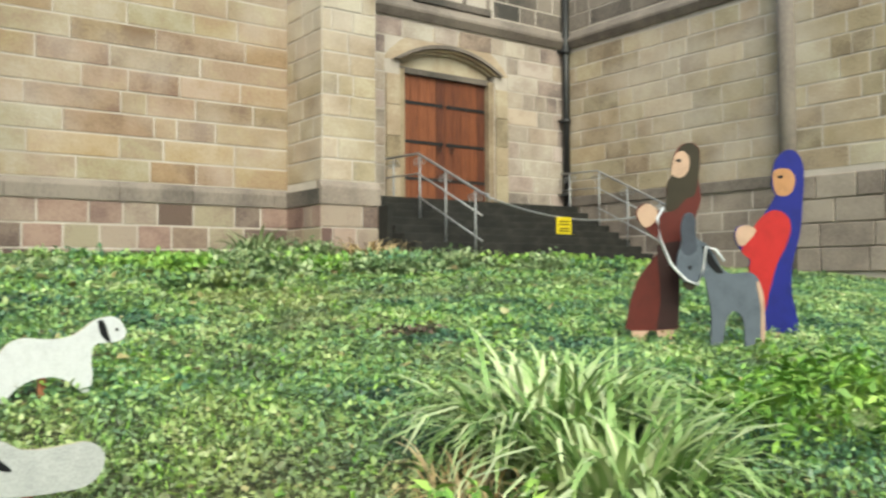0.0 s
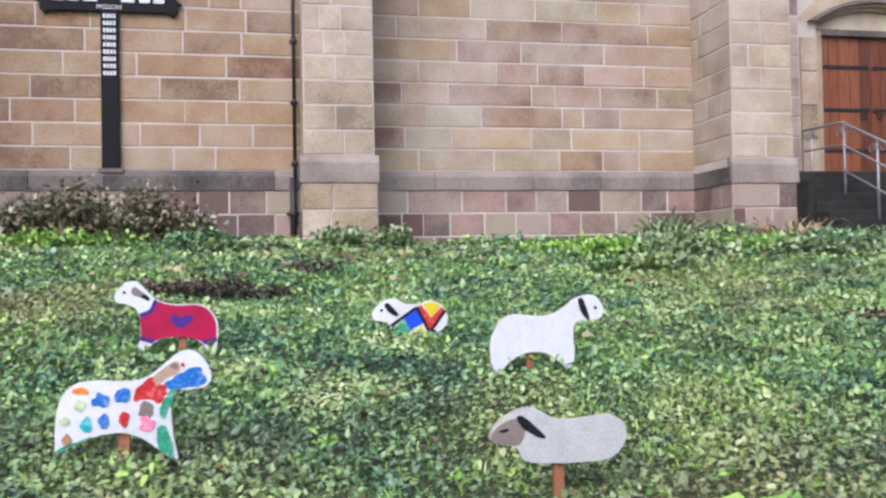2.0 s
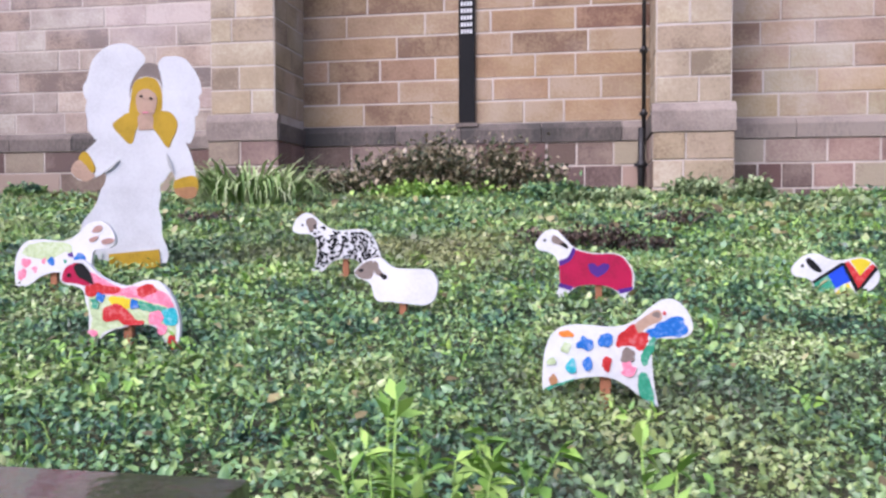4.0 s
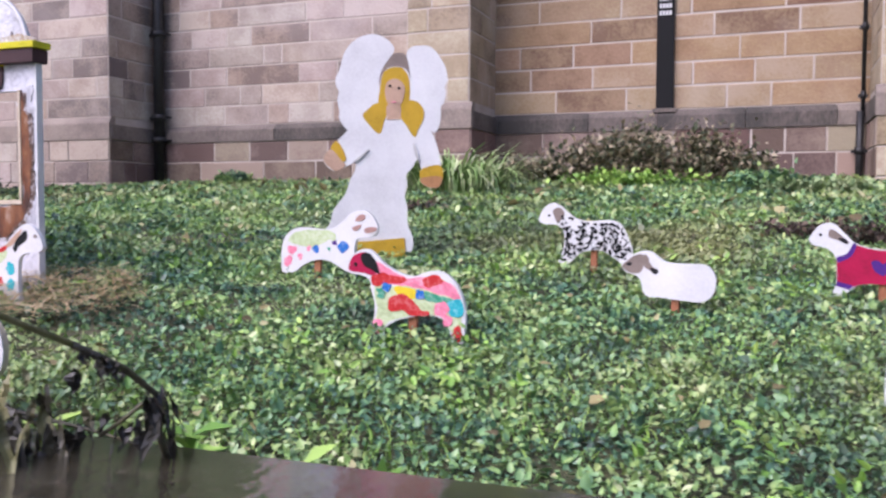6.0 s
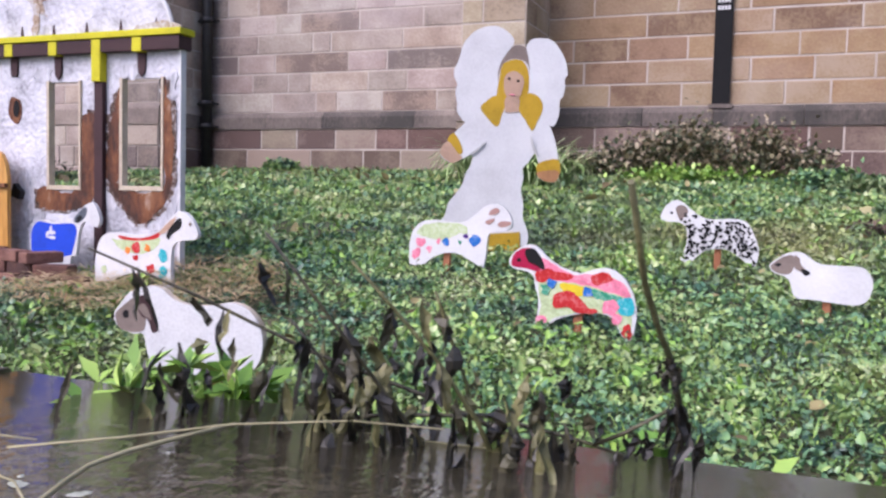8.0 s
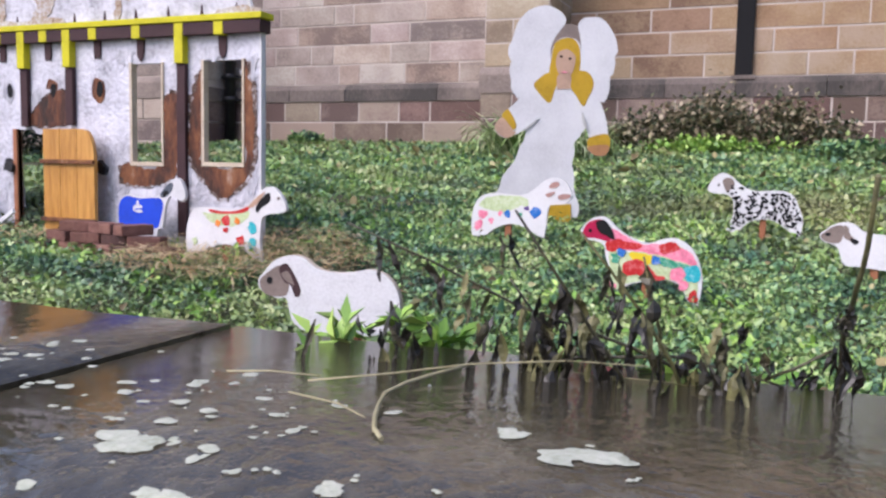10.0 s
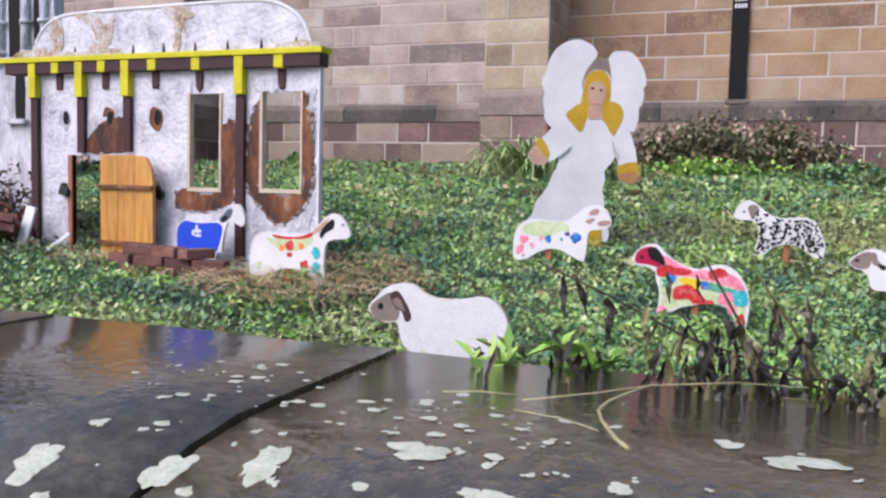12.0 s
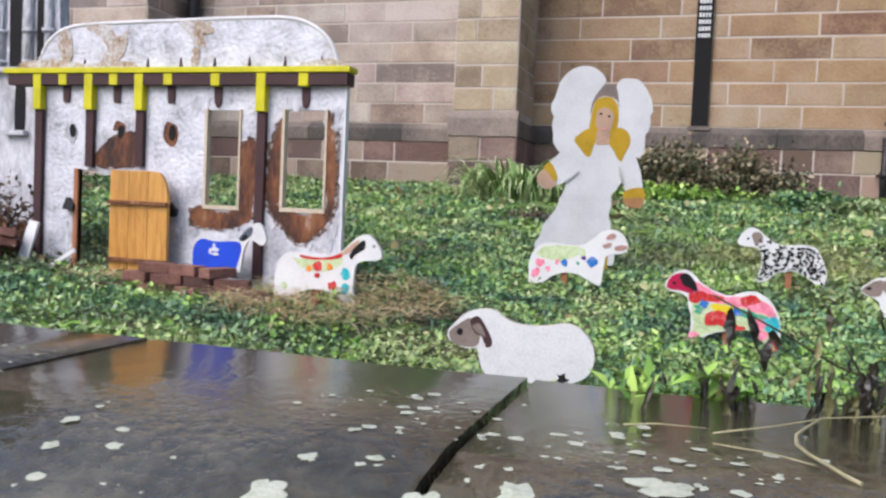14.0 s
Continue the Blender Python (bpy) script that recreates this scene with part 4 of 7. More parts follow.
sheep((-0.895, 3.06, 0.885), [(-0.24, 0.035, 1), (-0.243, 0.076), (-0.241, 0.125), (-0.236, 0.173), (-0.219, 0.221), (-0.189, 0.252), (-0.148, 0.264), (-0.101, 0.265), (-0.048, 0.261), (0, 0.261), (0.041, 0.272), (0.075, 0.296), (0.11, 0.326), (0.138, 0.347), (0.166, 0.355), (0.193, 0.349), (0.218, 0.327), (0.235, 0.298), (0.243, 0.262), (0.231, 0.237), (0.199, 0.228), (0.158, 0.226), (0.13, 0.227), (0.116, 0.202), (0.114, 0.16), (0.118, 0.103), (0.125, 0.053), (0.136, 0.003, 1), (0.124, 0, 1), (0.1, 0.015), (0.066, 0.042), (0.039, 0.064), (0.005, 0.083), (-0.035, 0.095), (-0.083, 0.094), (-0.13, 0.085), (-0.17, 0.07), (-0.203, 0.054)], [
    ("blue_muzzle", [(0.099, 0.249), (0.13, 0.269), (0.158, 0.286), (0.193, 0.299), (0.214, 0.291), (0.226, 0.262), (0.22, 0.241), (0.185, 0.232), (0.144, 0.23), (0.113, 0.227)], SKYBLUE),
    ("red_collar", [(0, 0.22), (0.013, 0.241), (0.062, 0.275), (0.075, 0.253), (0.099, 0.242), (0.102, 0.217), (0.088, 0.193), (0.071, 0.183), (0.054, 0.201), (0.02, 0.202), (0.003, 0.196)], RED),
    ("ear", [(0.061, 0.273), (0.096, 0.301), (0.124, 0.319), (0.141, 0.315), (0.143, 0.286), (0.103, 0.266), (0.075, 0.243), (0.065, 0.254)], SKIN),
    ("ear_shadow", [(0.113, 0.302), (0.125, 0.314), (0.139, 0.309), (0.137, 0.292), (0.124, 0.296)], MUZZLE),
    ("green_strap", [(0.113, 0.224), (0.128, 0.219), (0.109, 0.174), (0.095, 0.132), (0.081, 0.14), (0.081, 0.168)], GREEN),
    ("green_leg", [(0.07, 0.105), (0.101, 0.107), (0.113, 0.061), (0.121, 0.007), (0.1, 0.02), (0.07, 0.045)], GREEN),
    ("green_leg", [(-0.233, 0.041), (-0.233, 0.055), (-0.177, 0.074), (-0.13, 0.088), (-0.17, 0.07), (-0.207, 0.054)], GREEN),
    ("paint_patch", blob(-0.165, 0.235, 0.0279, 0.0146, 0.25, 10, 7), ORANGE),
    ("paint_patch", blob(-0.166, 0.191, 0.0173, 0.0186, 0.25, 10, 8), LIME),
    ("paint_patch", blob(-0.101, 0.204, 0.0279, 0.0226, 0.25, 10, 9), SKYBLUE),
    ("paint_patch", blob(-0.033, 0.215, 0.0239, 0.0253, 0.25, 10, 10), SKYBLUE),
    ("paint_patch", blob(-0.147, 0.128, 0.0173, 0.0253, 0.25, 10, 11), TEAL),
    ("paint_patch", blob(-0.094, 0.138, 0.0173, 0.0213, 0.25, 10, 12), SKYBLUE),
    ("paint_patch", blob(-0.032, 0.136, 0.0186, 0.0239, 0.25, 10, 13), RED),
    ("paint_patch", blob(0.037, 0.166, 0.0239, 0.0226, 0.25, 10, 14), MUZZLE),
    ("paint_patch", blob(0.038, 0.124, 0.0213, 0.0226, 0.25, 10, 15), PINK),
    ("paint_patch", blob(-0.206, 0.082, 0.0160, 0.0186, 0.25, 10, 16), TAN),
    ("paint_patch", blob(-0.213, 0.141, 0.0160, 0.0120, 0.25, 10, 17), LIME),
    ("eye", blob(0.153, 0.309, 0.0053, 0.0060, 0.1, 8, 1), RED),
], "white board sheep with coloured handprints and a blue halter", (-0.035, 0.145))
sheep((-1.021, 4.92, 1.028), [(-0.266, 0.334), (-0.245, 0.374), (-0.217, 0.406), (-0.183, 0.419), (-0.15, 0.415), (-0.122, 0.389), (-0.089, 0.354), (-0.056, 0.322), (0, 0.3), (0.068, 0.289), (0.148, 0.291), (0.204, 0.273), (0.238, 0.237), (0.261, 0.19), (0.266, 0.131), (0.257, 0.061), (0.25, 0, 1), (0.227, 0.009, 1), (0.191, 0.062), (0.169, 0.086), (0.135, 0.105), (0.089, 0.115), (0.033, 0.119), (-0.024, 0.112), (-0.063, 0.09), (-0.091, 0.062), (-0.12, 0.015, 1), (-0.167, 0.011, 1), (-0.153, 0.06), (-0.136, 0.112), (-0.135, 0.175), (-0.14, 0.245), (-0.168, 0.28), (-0.207, 0.298), (-0.245, 0.305)], [
    ("sweater", [(-0.133, 0.231), (-0.09, 0.255), (-0.056, 0.307), (0, 0.294), (0.068, 0.284), (0.148, 0.286), (0.204, 0.267), (0.238, 0.225), (0.257, 0.178), (0.256, 0.108, 1), (0.18, 0.086, 1), (0.135, 0.106), (0.089, 0.115), (0.021, 0.117), (-0.024, 0.112), (-0.058, 0.099, 1), (-0.132, 0.117, 1), (-0.133, 0.175)], CRIMSON),
    ("sweater_trim", [(-0.133, 0.227), (-0.136, 0.247), (-0.09, 0.267), (-0.061, 0.319), (-0.048, 0.301), (-0.073, 0.249), (-0.126, 0.221)], PURPLE),
    ("sweater_trim", [(-0.132, 0.127, 1), (-0.057, 0.106, 1), (-0.075, 0.084, 1), (-0.14, 0.104, 1)], PURPLE),
    ("sweater_trim", [(0.178, 0.094, 1), (0.26, 0.11, 1), (0.258, 0.087, 1), (0.191, 0.07, 1)], PURPLE),
    ("heart", [(0.02, 0.224), (0.045, 0.236), (0.073, 0.217, 1), (0.104, 0.235), (0.136, 0.222), (0.118, 0.187), (0.073, 0.157, 1), (0.037, 0.181)], PURPLE),
    ("ear", [(-0.176, 0.375), (-0.156, 0.386), (-0.089, 0.331), (-0.093, 0.313), (-0.128, 0.331), (-0.172, 0.347)], MUZZLE),
    ("ear_tip", [(-0.132, 0.34), (-0.106, 0.343), (-0.089, 0.33), (-0.094, 0.313)], BLACK),
    ("eye", blob(-0.214, 0.359, 0.0076, 0.0076, 0.1, 8, 1), BLACK),
], "white board sheep wearing a painted crimson sweater with purple heart", (0.078, 0.164))
sheep((0.853, 4.15, 0.971), [(-0.277, 0.001, 1), (-0.288, 0.091), (-0.285, 0.16), (-0.259, 0.229), (-0.223, 0.269), (-0.165, 0.289), (-0.093, 0.281), (-0.021, 0.279), (0.038, 0.289), (0.089, 0.319), (0.134, 0.353), (0.179, 0.37), (0.223, 0.375), (0.26, 0.358), (0.286, 0.315), (0.288, 0.279), (0.258, 0.256), (0.206, 0.249), (0.154, 0.247), (0.136, 0.226), (0.131, 0.163), (0.137, 0.093), (0.122, 0.021, 1), (0.092, 0.019, 1), (0.063, 0.046), (0.02, 0.082), (-0.031, 0.101), (-0.082, 0.103), (-0.132, 0.094), (-0.183, 0.067), (-0.219, 0.034), (-0.238, 0, 1)], [
    ("ear", [(0.159, 0.353), (0.183, 0.355), (0.2, 0.317), (0.218, 0.253), (0.199, 0.257), (0.17, 0.296)], BLACK),
    ("eye", blob(0.247, 0.311, 0.0082, 0.0082, 0.1, 8, 1), BLACK),
], "plain white board sheep with a black ear", (-0.082, 0.152), base=ROUGHWHITE)
sheep((0.472, 2.85, 0.844), [(-0.235, 0.103), (-0.215, 0.134), (-0.176, 0.165), (-0.137, 0.183), (-0.098, 0.188), (-0.064, 0.177), (-0.029, 0.155), (0, 0.146), (0.06, 0.144), (0.12, 0.149), (0.17, 0.153), (0.205, 0.141), (0.23, 0.116), (0.235, 0.087), (0.224, 0.049), (0.193, 0.017), (0.147, 0.003), (0.057, 0), (-0.032, 0.003), (-0.1, 0.01), (-0.129, 0.023), (-0.141, 0.057), (-0.168, 0.067), (-0.206, 0.074), (-0.225, 0.084)], [
    ("face", [(-0.231, 0.102), (-0.205, 0.134), (-0.147, 0.155), (-0.118, 0.13), (-0.119, 0.098), (-0.138, 0.068), (-0.172, 0.069), (-0.219, 0.079)], MUZZLE),
    ("ear", [(-0.145, 0.158), (-0.122, 0.161), (-0.079, 0.124), (-0.045, 0.088), (-0.07, 0.089), (-0.109, 0.111), (-0.128, 0.126)], BLACK),
    ("eye", [(-0.204, 0.117), (-0.176, 0.124), (-0.172, 0.116), (-0.191, 0.111)], BLACK),
], "weathered grey-white board sheep lying down on a stake", (0.003, 0.055), base=GREYWHITE)
FLECKED = [(-0.269, 0.267), (-0.262, 0.3), (-0.241, 0.338), (-0.209, 0.365), (-0.176, 0.372), (-0.138, 0.353), (-0.099, 0.319), (-0.056, 0.288), (-0.007, 0.27), (0.045, 0.269), (0.108, 0.275), (0.16, 0.272), (0.202, 0.254), (0.228, 0.216), (0.253, 0.159), (0.269, 0.107), (0.263, 0.05), (0.249, 0, 1), (0.219, 0.001, 1), (0.195, 0.042), (0.155, 0.07), (0.123, 0.092), (0.086, 0.104), (0.029, 0.102), (-0.024, 0.086), (-0.061, 0.053), (-0.092, 0.022, 1), (-0.124, 0.022), (-0.152, 0.034, 1), (-0.136, 0.071), (-0.121, 0.115), (-0.117, 0.163), (-0.124, 0.212), (-0.151, 0.243), (-0.19, 0.248), (-0.233, 0.25)]
sheep((-2.457, 5.04, 1.173), FLECKED, [
    ("ear", [(-0.186, 0.326), (-0.159, 0.345), (-0.129, 0.335), (-0.117, 0.303), (-0.141, 0.27), (-0.157, 0.254), (-0.174, 0.286)], MUZZLE),
    ("eye", blob(-0.207, 0.299, 0.0076, 0.0076, 0.1, 8, 1), BLACK),
] + flecks(FLECKED, 230, -0.15, 5), "white board sheep with a coat of scattered black flecks", (0.05, 0.155))
sheep((-1.88, 4.17, 1.1), [(-0.236, 0.153), (-0.21, 0.18), (-0.172, 0.208), (-0.13, 0.221), (-0.091, 0.215), (-0.053, 0.187), (-0.019, 0.172), (0.031, 0.169), (0.088, 0.169), (0.14, 0.168), (0.172, 0.149), (0.193, 0.109), (0.19, 0.06), (0.172, 0.021), (0.133, 0), (0.077, 0), (0.011, 0.005), (-0.056, 0.011), (-0.106, 0.01), (-0.128, 0.029), (-0.141, 0.072), (-0.154, 0.101), (-0.187, 0.114), (-0.217, 0.123)], [
    ("face", [(-0.231, 0.148), (-0.206, 0.176), (-0.172, 0.199), (-0.138, 0.205), (-0.128, 0.18), (-0.132, 0.145), (-0.144, 0.123), (-0.169, 0.116), (-0.209, 0.125)], MUZZLE),
    ("ear", [(-0.129, 0.205), (-0.107, 0.192), (-0.104, 0.172), (-0.085, 0.148), (-0.066, 0.138), (-0.062, 0.124), (-0.08, 0.116), (-0.1, 0.132), (-0.127, 0.15)], MUZZLE),
    ("ear_tip", [(-0.1, 0.144), (-0.066, 0.138), (-0.062, 0.124), (-0.08, 0.116)], BLACK),
    ("eye", [(-0.212, 0.158), (-0.197, 0.167), (-0.184, 0.162), (-0.196, 0.15)], BLACK),
], "cream-white board sheep lying down with a brown face", (0.011, 0.055), turn=-9)
sheep((-2.818, 3.305, 0.985), [(-0.256, 0.279), (-0.254, 0.304), (-0.23, 0.336), (-0.196, 0.358), (-0.162, 0.361), (-0.133, 0.346), (-0.102, 0.316), (-0.062, 0.288), (-0.015, 0.268), (0.037, 0.258), (0.075, 0.272), (0.119, 0.283), (0.157, 0.279), (0.202, 0.251), (0.233, 0.206), (0.25, 0.159), (0.256, 0.101), (0.249, 0.029), (0.244, 0, 1), (0.221, 0.007, 1), (0.196, 0.031), (0.18, 0.072), (0.161, 0.094), (0.116, 0.107), (0.065, 0.104), (0.014, 0.094), (-0.038, 0.079), (-0.078, 0.054), (-0.108, 0.027, 1), (-0.147, 0.021, 1), (-0.144, 0.05), (-0.134, 0.087), (-0.132, 0.149), (-0.147, 0.198), (-0.154, 0.24), (-0.195, 0.257), (-0.229, 0.262)], [
    ("lime_coat", [(-0.131, 0.223), (-0.08, 0.213), (0.011, 0.23), (0.101, 0.253), (0.177, 0.244), (0.228, 0.182), (0.241, 0.111), (0.231, 0.022), (0.195, 0.049), (0.161, 0.1), (0.065, 0.11), (-0.039, 0.086), (-0.098, 0.053), (-0.128, 0.051), (-0.122, 0.137)], LIME),
    ("red_face", [(-0.248, 0.283), (-0.23, 0.33), (-0.176, 0.35), (-0.142, 0.327), (-0.118, 0.285), (-0.134, 0.257), (-0.188, 0.267), (-0.229, 0.27)], CRIMSON),
    ("pink_band", [(-0.124, 0.312), (-0.055, 0.278), (0.011, 0.252), (0.075, 0.257), (0.164, 0.247), (0.215, 0.217), (0.234, 0.176), (0.178, 0.185), (0.102, 0.205), (0.025, 0.216), (-0.054, 0.227), (-0.118, 0.239)], PINK),
    ("red_band", [(-0.15, 0.244), (-0.108, 0.267), (-0.055, 0.261), (0.011, 0.245), (-0.028, 0.228), (-0.08, 0.226), (-0.127, 0.213)], RED),
    ("red_patch", [(0.078, 0.248), (0.126, 0.267), (0.162, 0.247), (0.139, 0.225), (0.095, 0.217)], RED),
    ("orange_band", [(-0.041, 0.215), (0.05, 0.208), (0.127, 0.19), (0.051, 0.169), (-0.027, 0.18)], YELLOW),
    ("green_band", [(0.079, 0.197), (0.165, 0.184), (0.203, 0.168), (0.178, 0.153), (0.102, 0.165)], GREEN),
    ("teal_band", [(0.176, 0.157), (0.228, 0.179), (0.246, 0.147), (0.241, 0.111), (0.194, 0.113)], TEAL),
    ("red_band", [(-0.069, 0.169), (-0.001, 0.187), (0.045, 0.153), (0.078, 0.123), (0.106, 0.121), (0.097, 0.106), (0.026, 0.104), (-0.006, 0.12), (-0.063, 0.12)], RED),
    ("pink_leg", [(-0.141, 0.027), (-0.131, 0.081), (-0.098, 0.075), (-0.107, 0.035)], PINK),
    ("paint_patch", blob(0.16, 0.132, 0.0286, 0.0343, 0.25, 10, 10), PINK),
    ("paint_patch", blob(0.221, 0.041, 0.0200, 0.0286, 0.25, 10, 11), RED),
    ("paint_patch", blob(0.18, 0.09, 0.0200, 0.0200, 0.25, 10, 12), PINK),
    ("paint_patch", blob(-0.08, 0.211, 0.0215, 0.0172, 0.25, 10, 13), SKYBLUE),
    ("paint_patch", blob(0.066, 0.189, 0.0200, 0.0172, 0.25, 10, 14), SKYBLUE),
    ("paint_patch", blob(-0.106, 0.188, 0.0172, 0.0200, 0.25, 10, 15), GREEN),
    ("ear", [(-0.192, 0.335), (-0.156, 0.347), (-0.119, 0.303), (-0.113, 0.266), (-0.148, 0.284), (-0.175, 0.295)], BLACK),
    ("eye", blob(-0.216, 0.3, 0.0072, 0.0072, 0.1, 8, 1), BLACK),
], "board sheep painted in bright red, pink and teal bands", (0.026, 0.154))
sheep((-3.612, 4.14, 1.165), [(-0.279, 0.005, 1), (-0.282, 0.058), (-0.28, 0.124), (-0.259, 0.189), (-0.213, 0.231), (-0.149, 0.244), (-0.077, 0.239), (0.013, 0.237), (0.083, 0.278), (0.121, 0.313), (0.16, 0.331), (0.203, 0.335), (0.246, 0.313), (0.273, 0.274), (0.282, 0.233), (0.257, 0.204), (0.188, 0.194), (0.162, 0.186), (0.151, 0.138), (0.147, 0.075), (0.135, 0.008, 1), (0.107, 0.017, 1), (0.051, 0.047), (-0.003, 0.072), (-0.075, 0.074), (-0.147, 0.047), (-0.192, 0.013), (-0.235, 0, 1)], [
    ("lime_coat", [(-0.24, 0.174), (-0.185, 0.22), (-0.076, 0.23), (0.031, 0.221), (0.04, 0.174), (-0.004, 0.177), (-0.075, 0.143), (-0.185, 0.151)], LIME),
    ("paint_patch", blob(-0.239, 0.063, 0.0254, 0.0290, 0.25, 10, 1), PINK),
    ("paint_patch", blob(-0.217, 0.126, 0.0236, 0.0272, 0.25, 10, 2), PINK),
    ("paint_patch", blob(-0.166, 0.092, 0.0163, 0.0163, 0.25, 10, 3), PINK),
    ("paint_patch", blob(-0.115, 0.137, 0.0127, 0.0145, 0.25, 10, 4), PINK),
    ("paint_patch", blob(-0.072, 0.129, 0.0163, 0.0181, 0.25, 10, 5), SKYBLUE),
    ("paint_patch", blob(0.084, 0.148, 0.0272, 0.0308, 0.25, 10, 6), SKYBLUE),
    ("paint_patch", blob(0.035, 0.166, 0.0145, 0.0145, 0.25, 10, 7), PURPLE),
    ("paint_patch", blob(0.005, 0.133, 0.0109, 0.0109, 0.25, 10, 8), GREEN),
    ("ear", [(0.158, 0.279), (0.169, 0.303), (0.195, 0.315), (0.214, 0.304), (0.201, 0.284)], PINKTAN),
    ("ear", [(0.208, 0.237), (0.239, 0.25), (0.276, 0.245), (0.265, 0.227), (0.219, 0.218)], PINKTAN),
    ("ear", [(0.139, 0.245), (0.184, 0.261), (0.187, 0.249), (0.157, 0.229)], PINKTAN),
], "white board sheep with pale lime coat and pink dots", (-0.075, 0.124))
sheep((-4.649, 3, 1.081), [(-0.281, 0.029, 1), (-0.283, 0.112), (-0.268, 0.19), (-0.234, 0.238), (-0.174, 0.252), (-0.072, 0.246), (0.012, 0.248), (0.069, 0.268), (0.117, 0.308), (0.157, 0.344), (0.197, 0.356), (0.238, 0.336), (0.271, 0.293), (0.283, 0.253), (0.257, 0.237), (0.193, 0.23), (0.153, 0.213), (0.143, 0.168), (0.14, 0.108), (0.146, 0.049), (0.154, 0.005, 1), (0.132, 0, 1), (0.101, 0.023), (0.051, 0.057), (0, 0.072), (-0.067, 0.077), (-0.135, 0.06), (-0.199, 0.033, 1)], [
    ("lime_coat", [(-0.182, 0.225), (-0.122, 0.221), (0.078, 0.239), (0.031, 0.176), (-0.053, 0.164), (-0.138, 0.182)], LIME),
    ("red_garland", [(-0.146, 0.241), (-0.071, 0.233), (0.012, 0.239), (0.081, 0.265), (0.062, 0.235), (-0.037, 0.221), (-0.131, 0.225)], RED),
    ("ear", [(0.116, 0.256), (0.15, 0.302), (0.19, 0.329), (0.194, 0.289), (0.147, 0.257), (0.128, 0.233)], BLACK),
    ("ear_lining", [(0.074, 0.26), (0.125, 0.307), (0.17, 0.333), (0.134, 0.284), (0.102, 0.258)], SKIN),
    ("paint_patch", blob(-0.048, 0.195, 0.0261, 0.0261, 0.25, 10, 4), RED),
    ("paint_patch", blob(0.097, 0.161, 0.0224, 0.0243, 0.25, 10, 5), TEAL),
    ("paint_patch", blob(0.096, 0.09, 0.0224, 0.0261, 0.25, 10, 6), TEAL),
    ("paint_patch", blob(0.033, 0.101, 0.0261, 0.0243, 0.25, 10, 7), RED),
    ("paint_patch", blob(-0.095, 0.177, 0.0149, 0.0149, 0.25, 10, 8), ORANGE),
    ("paint_patch", blob(0.014, 0.191, 0.0149, 0.0149, 0.25, 10, 9), ORANGE),
    ("paint_patch", blob(-0.049, 0.145, 0.0112, 0.0131, 0.25, 10, 10), RED),
    ("paint_patch", blob(-0.23, 0.085, 0.0149, 0.0168, 0.25, 10, 11), LIME),
    ("eye", blob(0.242, 0.304, 0.0075, 0.0075, 0.1, 8, 1), MUZZLE),
], "white board sheep with red garland and coloured hearts", (-0.067, 0.127))
sheep((-5.32, 3.2, 1.126), [(-0.213, 0, 1), (-0.223, 0.084), (-0.222, 0.151), (-0.206, 0.211), (-0.159, 0.24), (-0.08, 0.227), (0.016, 0.233), (0.063, 0.252), (0.119, 0.308), (0.169, 0.333), (0.203, 0.307), (0.223, 0.247), (0.2, 0.214), (0.158, 0.233), (0.13, 0.241), (0.108, 0.224), (0.09, 0.176), (0.073, 0.071, 1), (0.043, 0.069, 1), (0.036, 0.024, 1)], [
    ("blue_coat", [(-0.212, 0.025, 1), (-0.218, 0.152), (-0.202, 0.206), (-0.159, 0.233), (-0.08, 0.222), (0.016, 0.228), (0.064, 0.224), (0.08, 0.192), (0.066, 0.133), (0.046, 0.074, 1)], COATBLUE),
    ("ear", [(0.061, 0.248), (0.119, 0.306), (0.145, 0.301), (0.131, 0.26), (0.085, 0.23)], GREY),
    ("ear_tip", [(0.077, 0.252), (0.101, 0.27), (0.114, 0.254), (0.085, 0.233)], BLACK),
    ("writing_bar", blob(-0.083, 0.179, 0.0275, 0.0098, 0.1, 8, 1), WHITE),
    ("writing_bar", blob(-0.087, 0.195, 0.0079, 0.0177, 0.1, 8, 1), WHITE),
    ("writing_bar", blob(-0.079, 0.155, 0.0236, 0.0079, 0.1, 8, 1), WHITE),
    ("writing_bar", blob(-0.11, 0.169, 0.0079, 0.0157, 0.1, 8, 1), WHITE),
], "board sheep with a blue painted coat behind stacked bricks", (-0.097, 0.141))
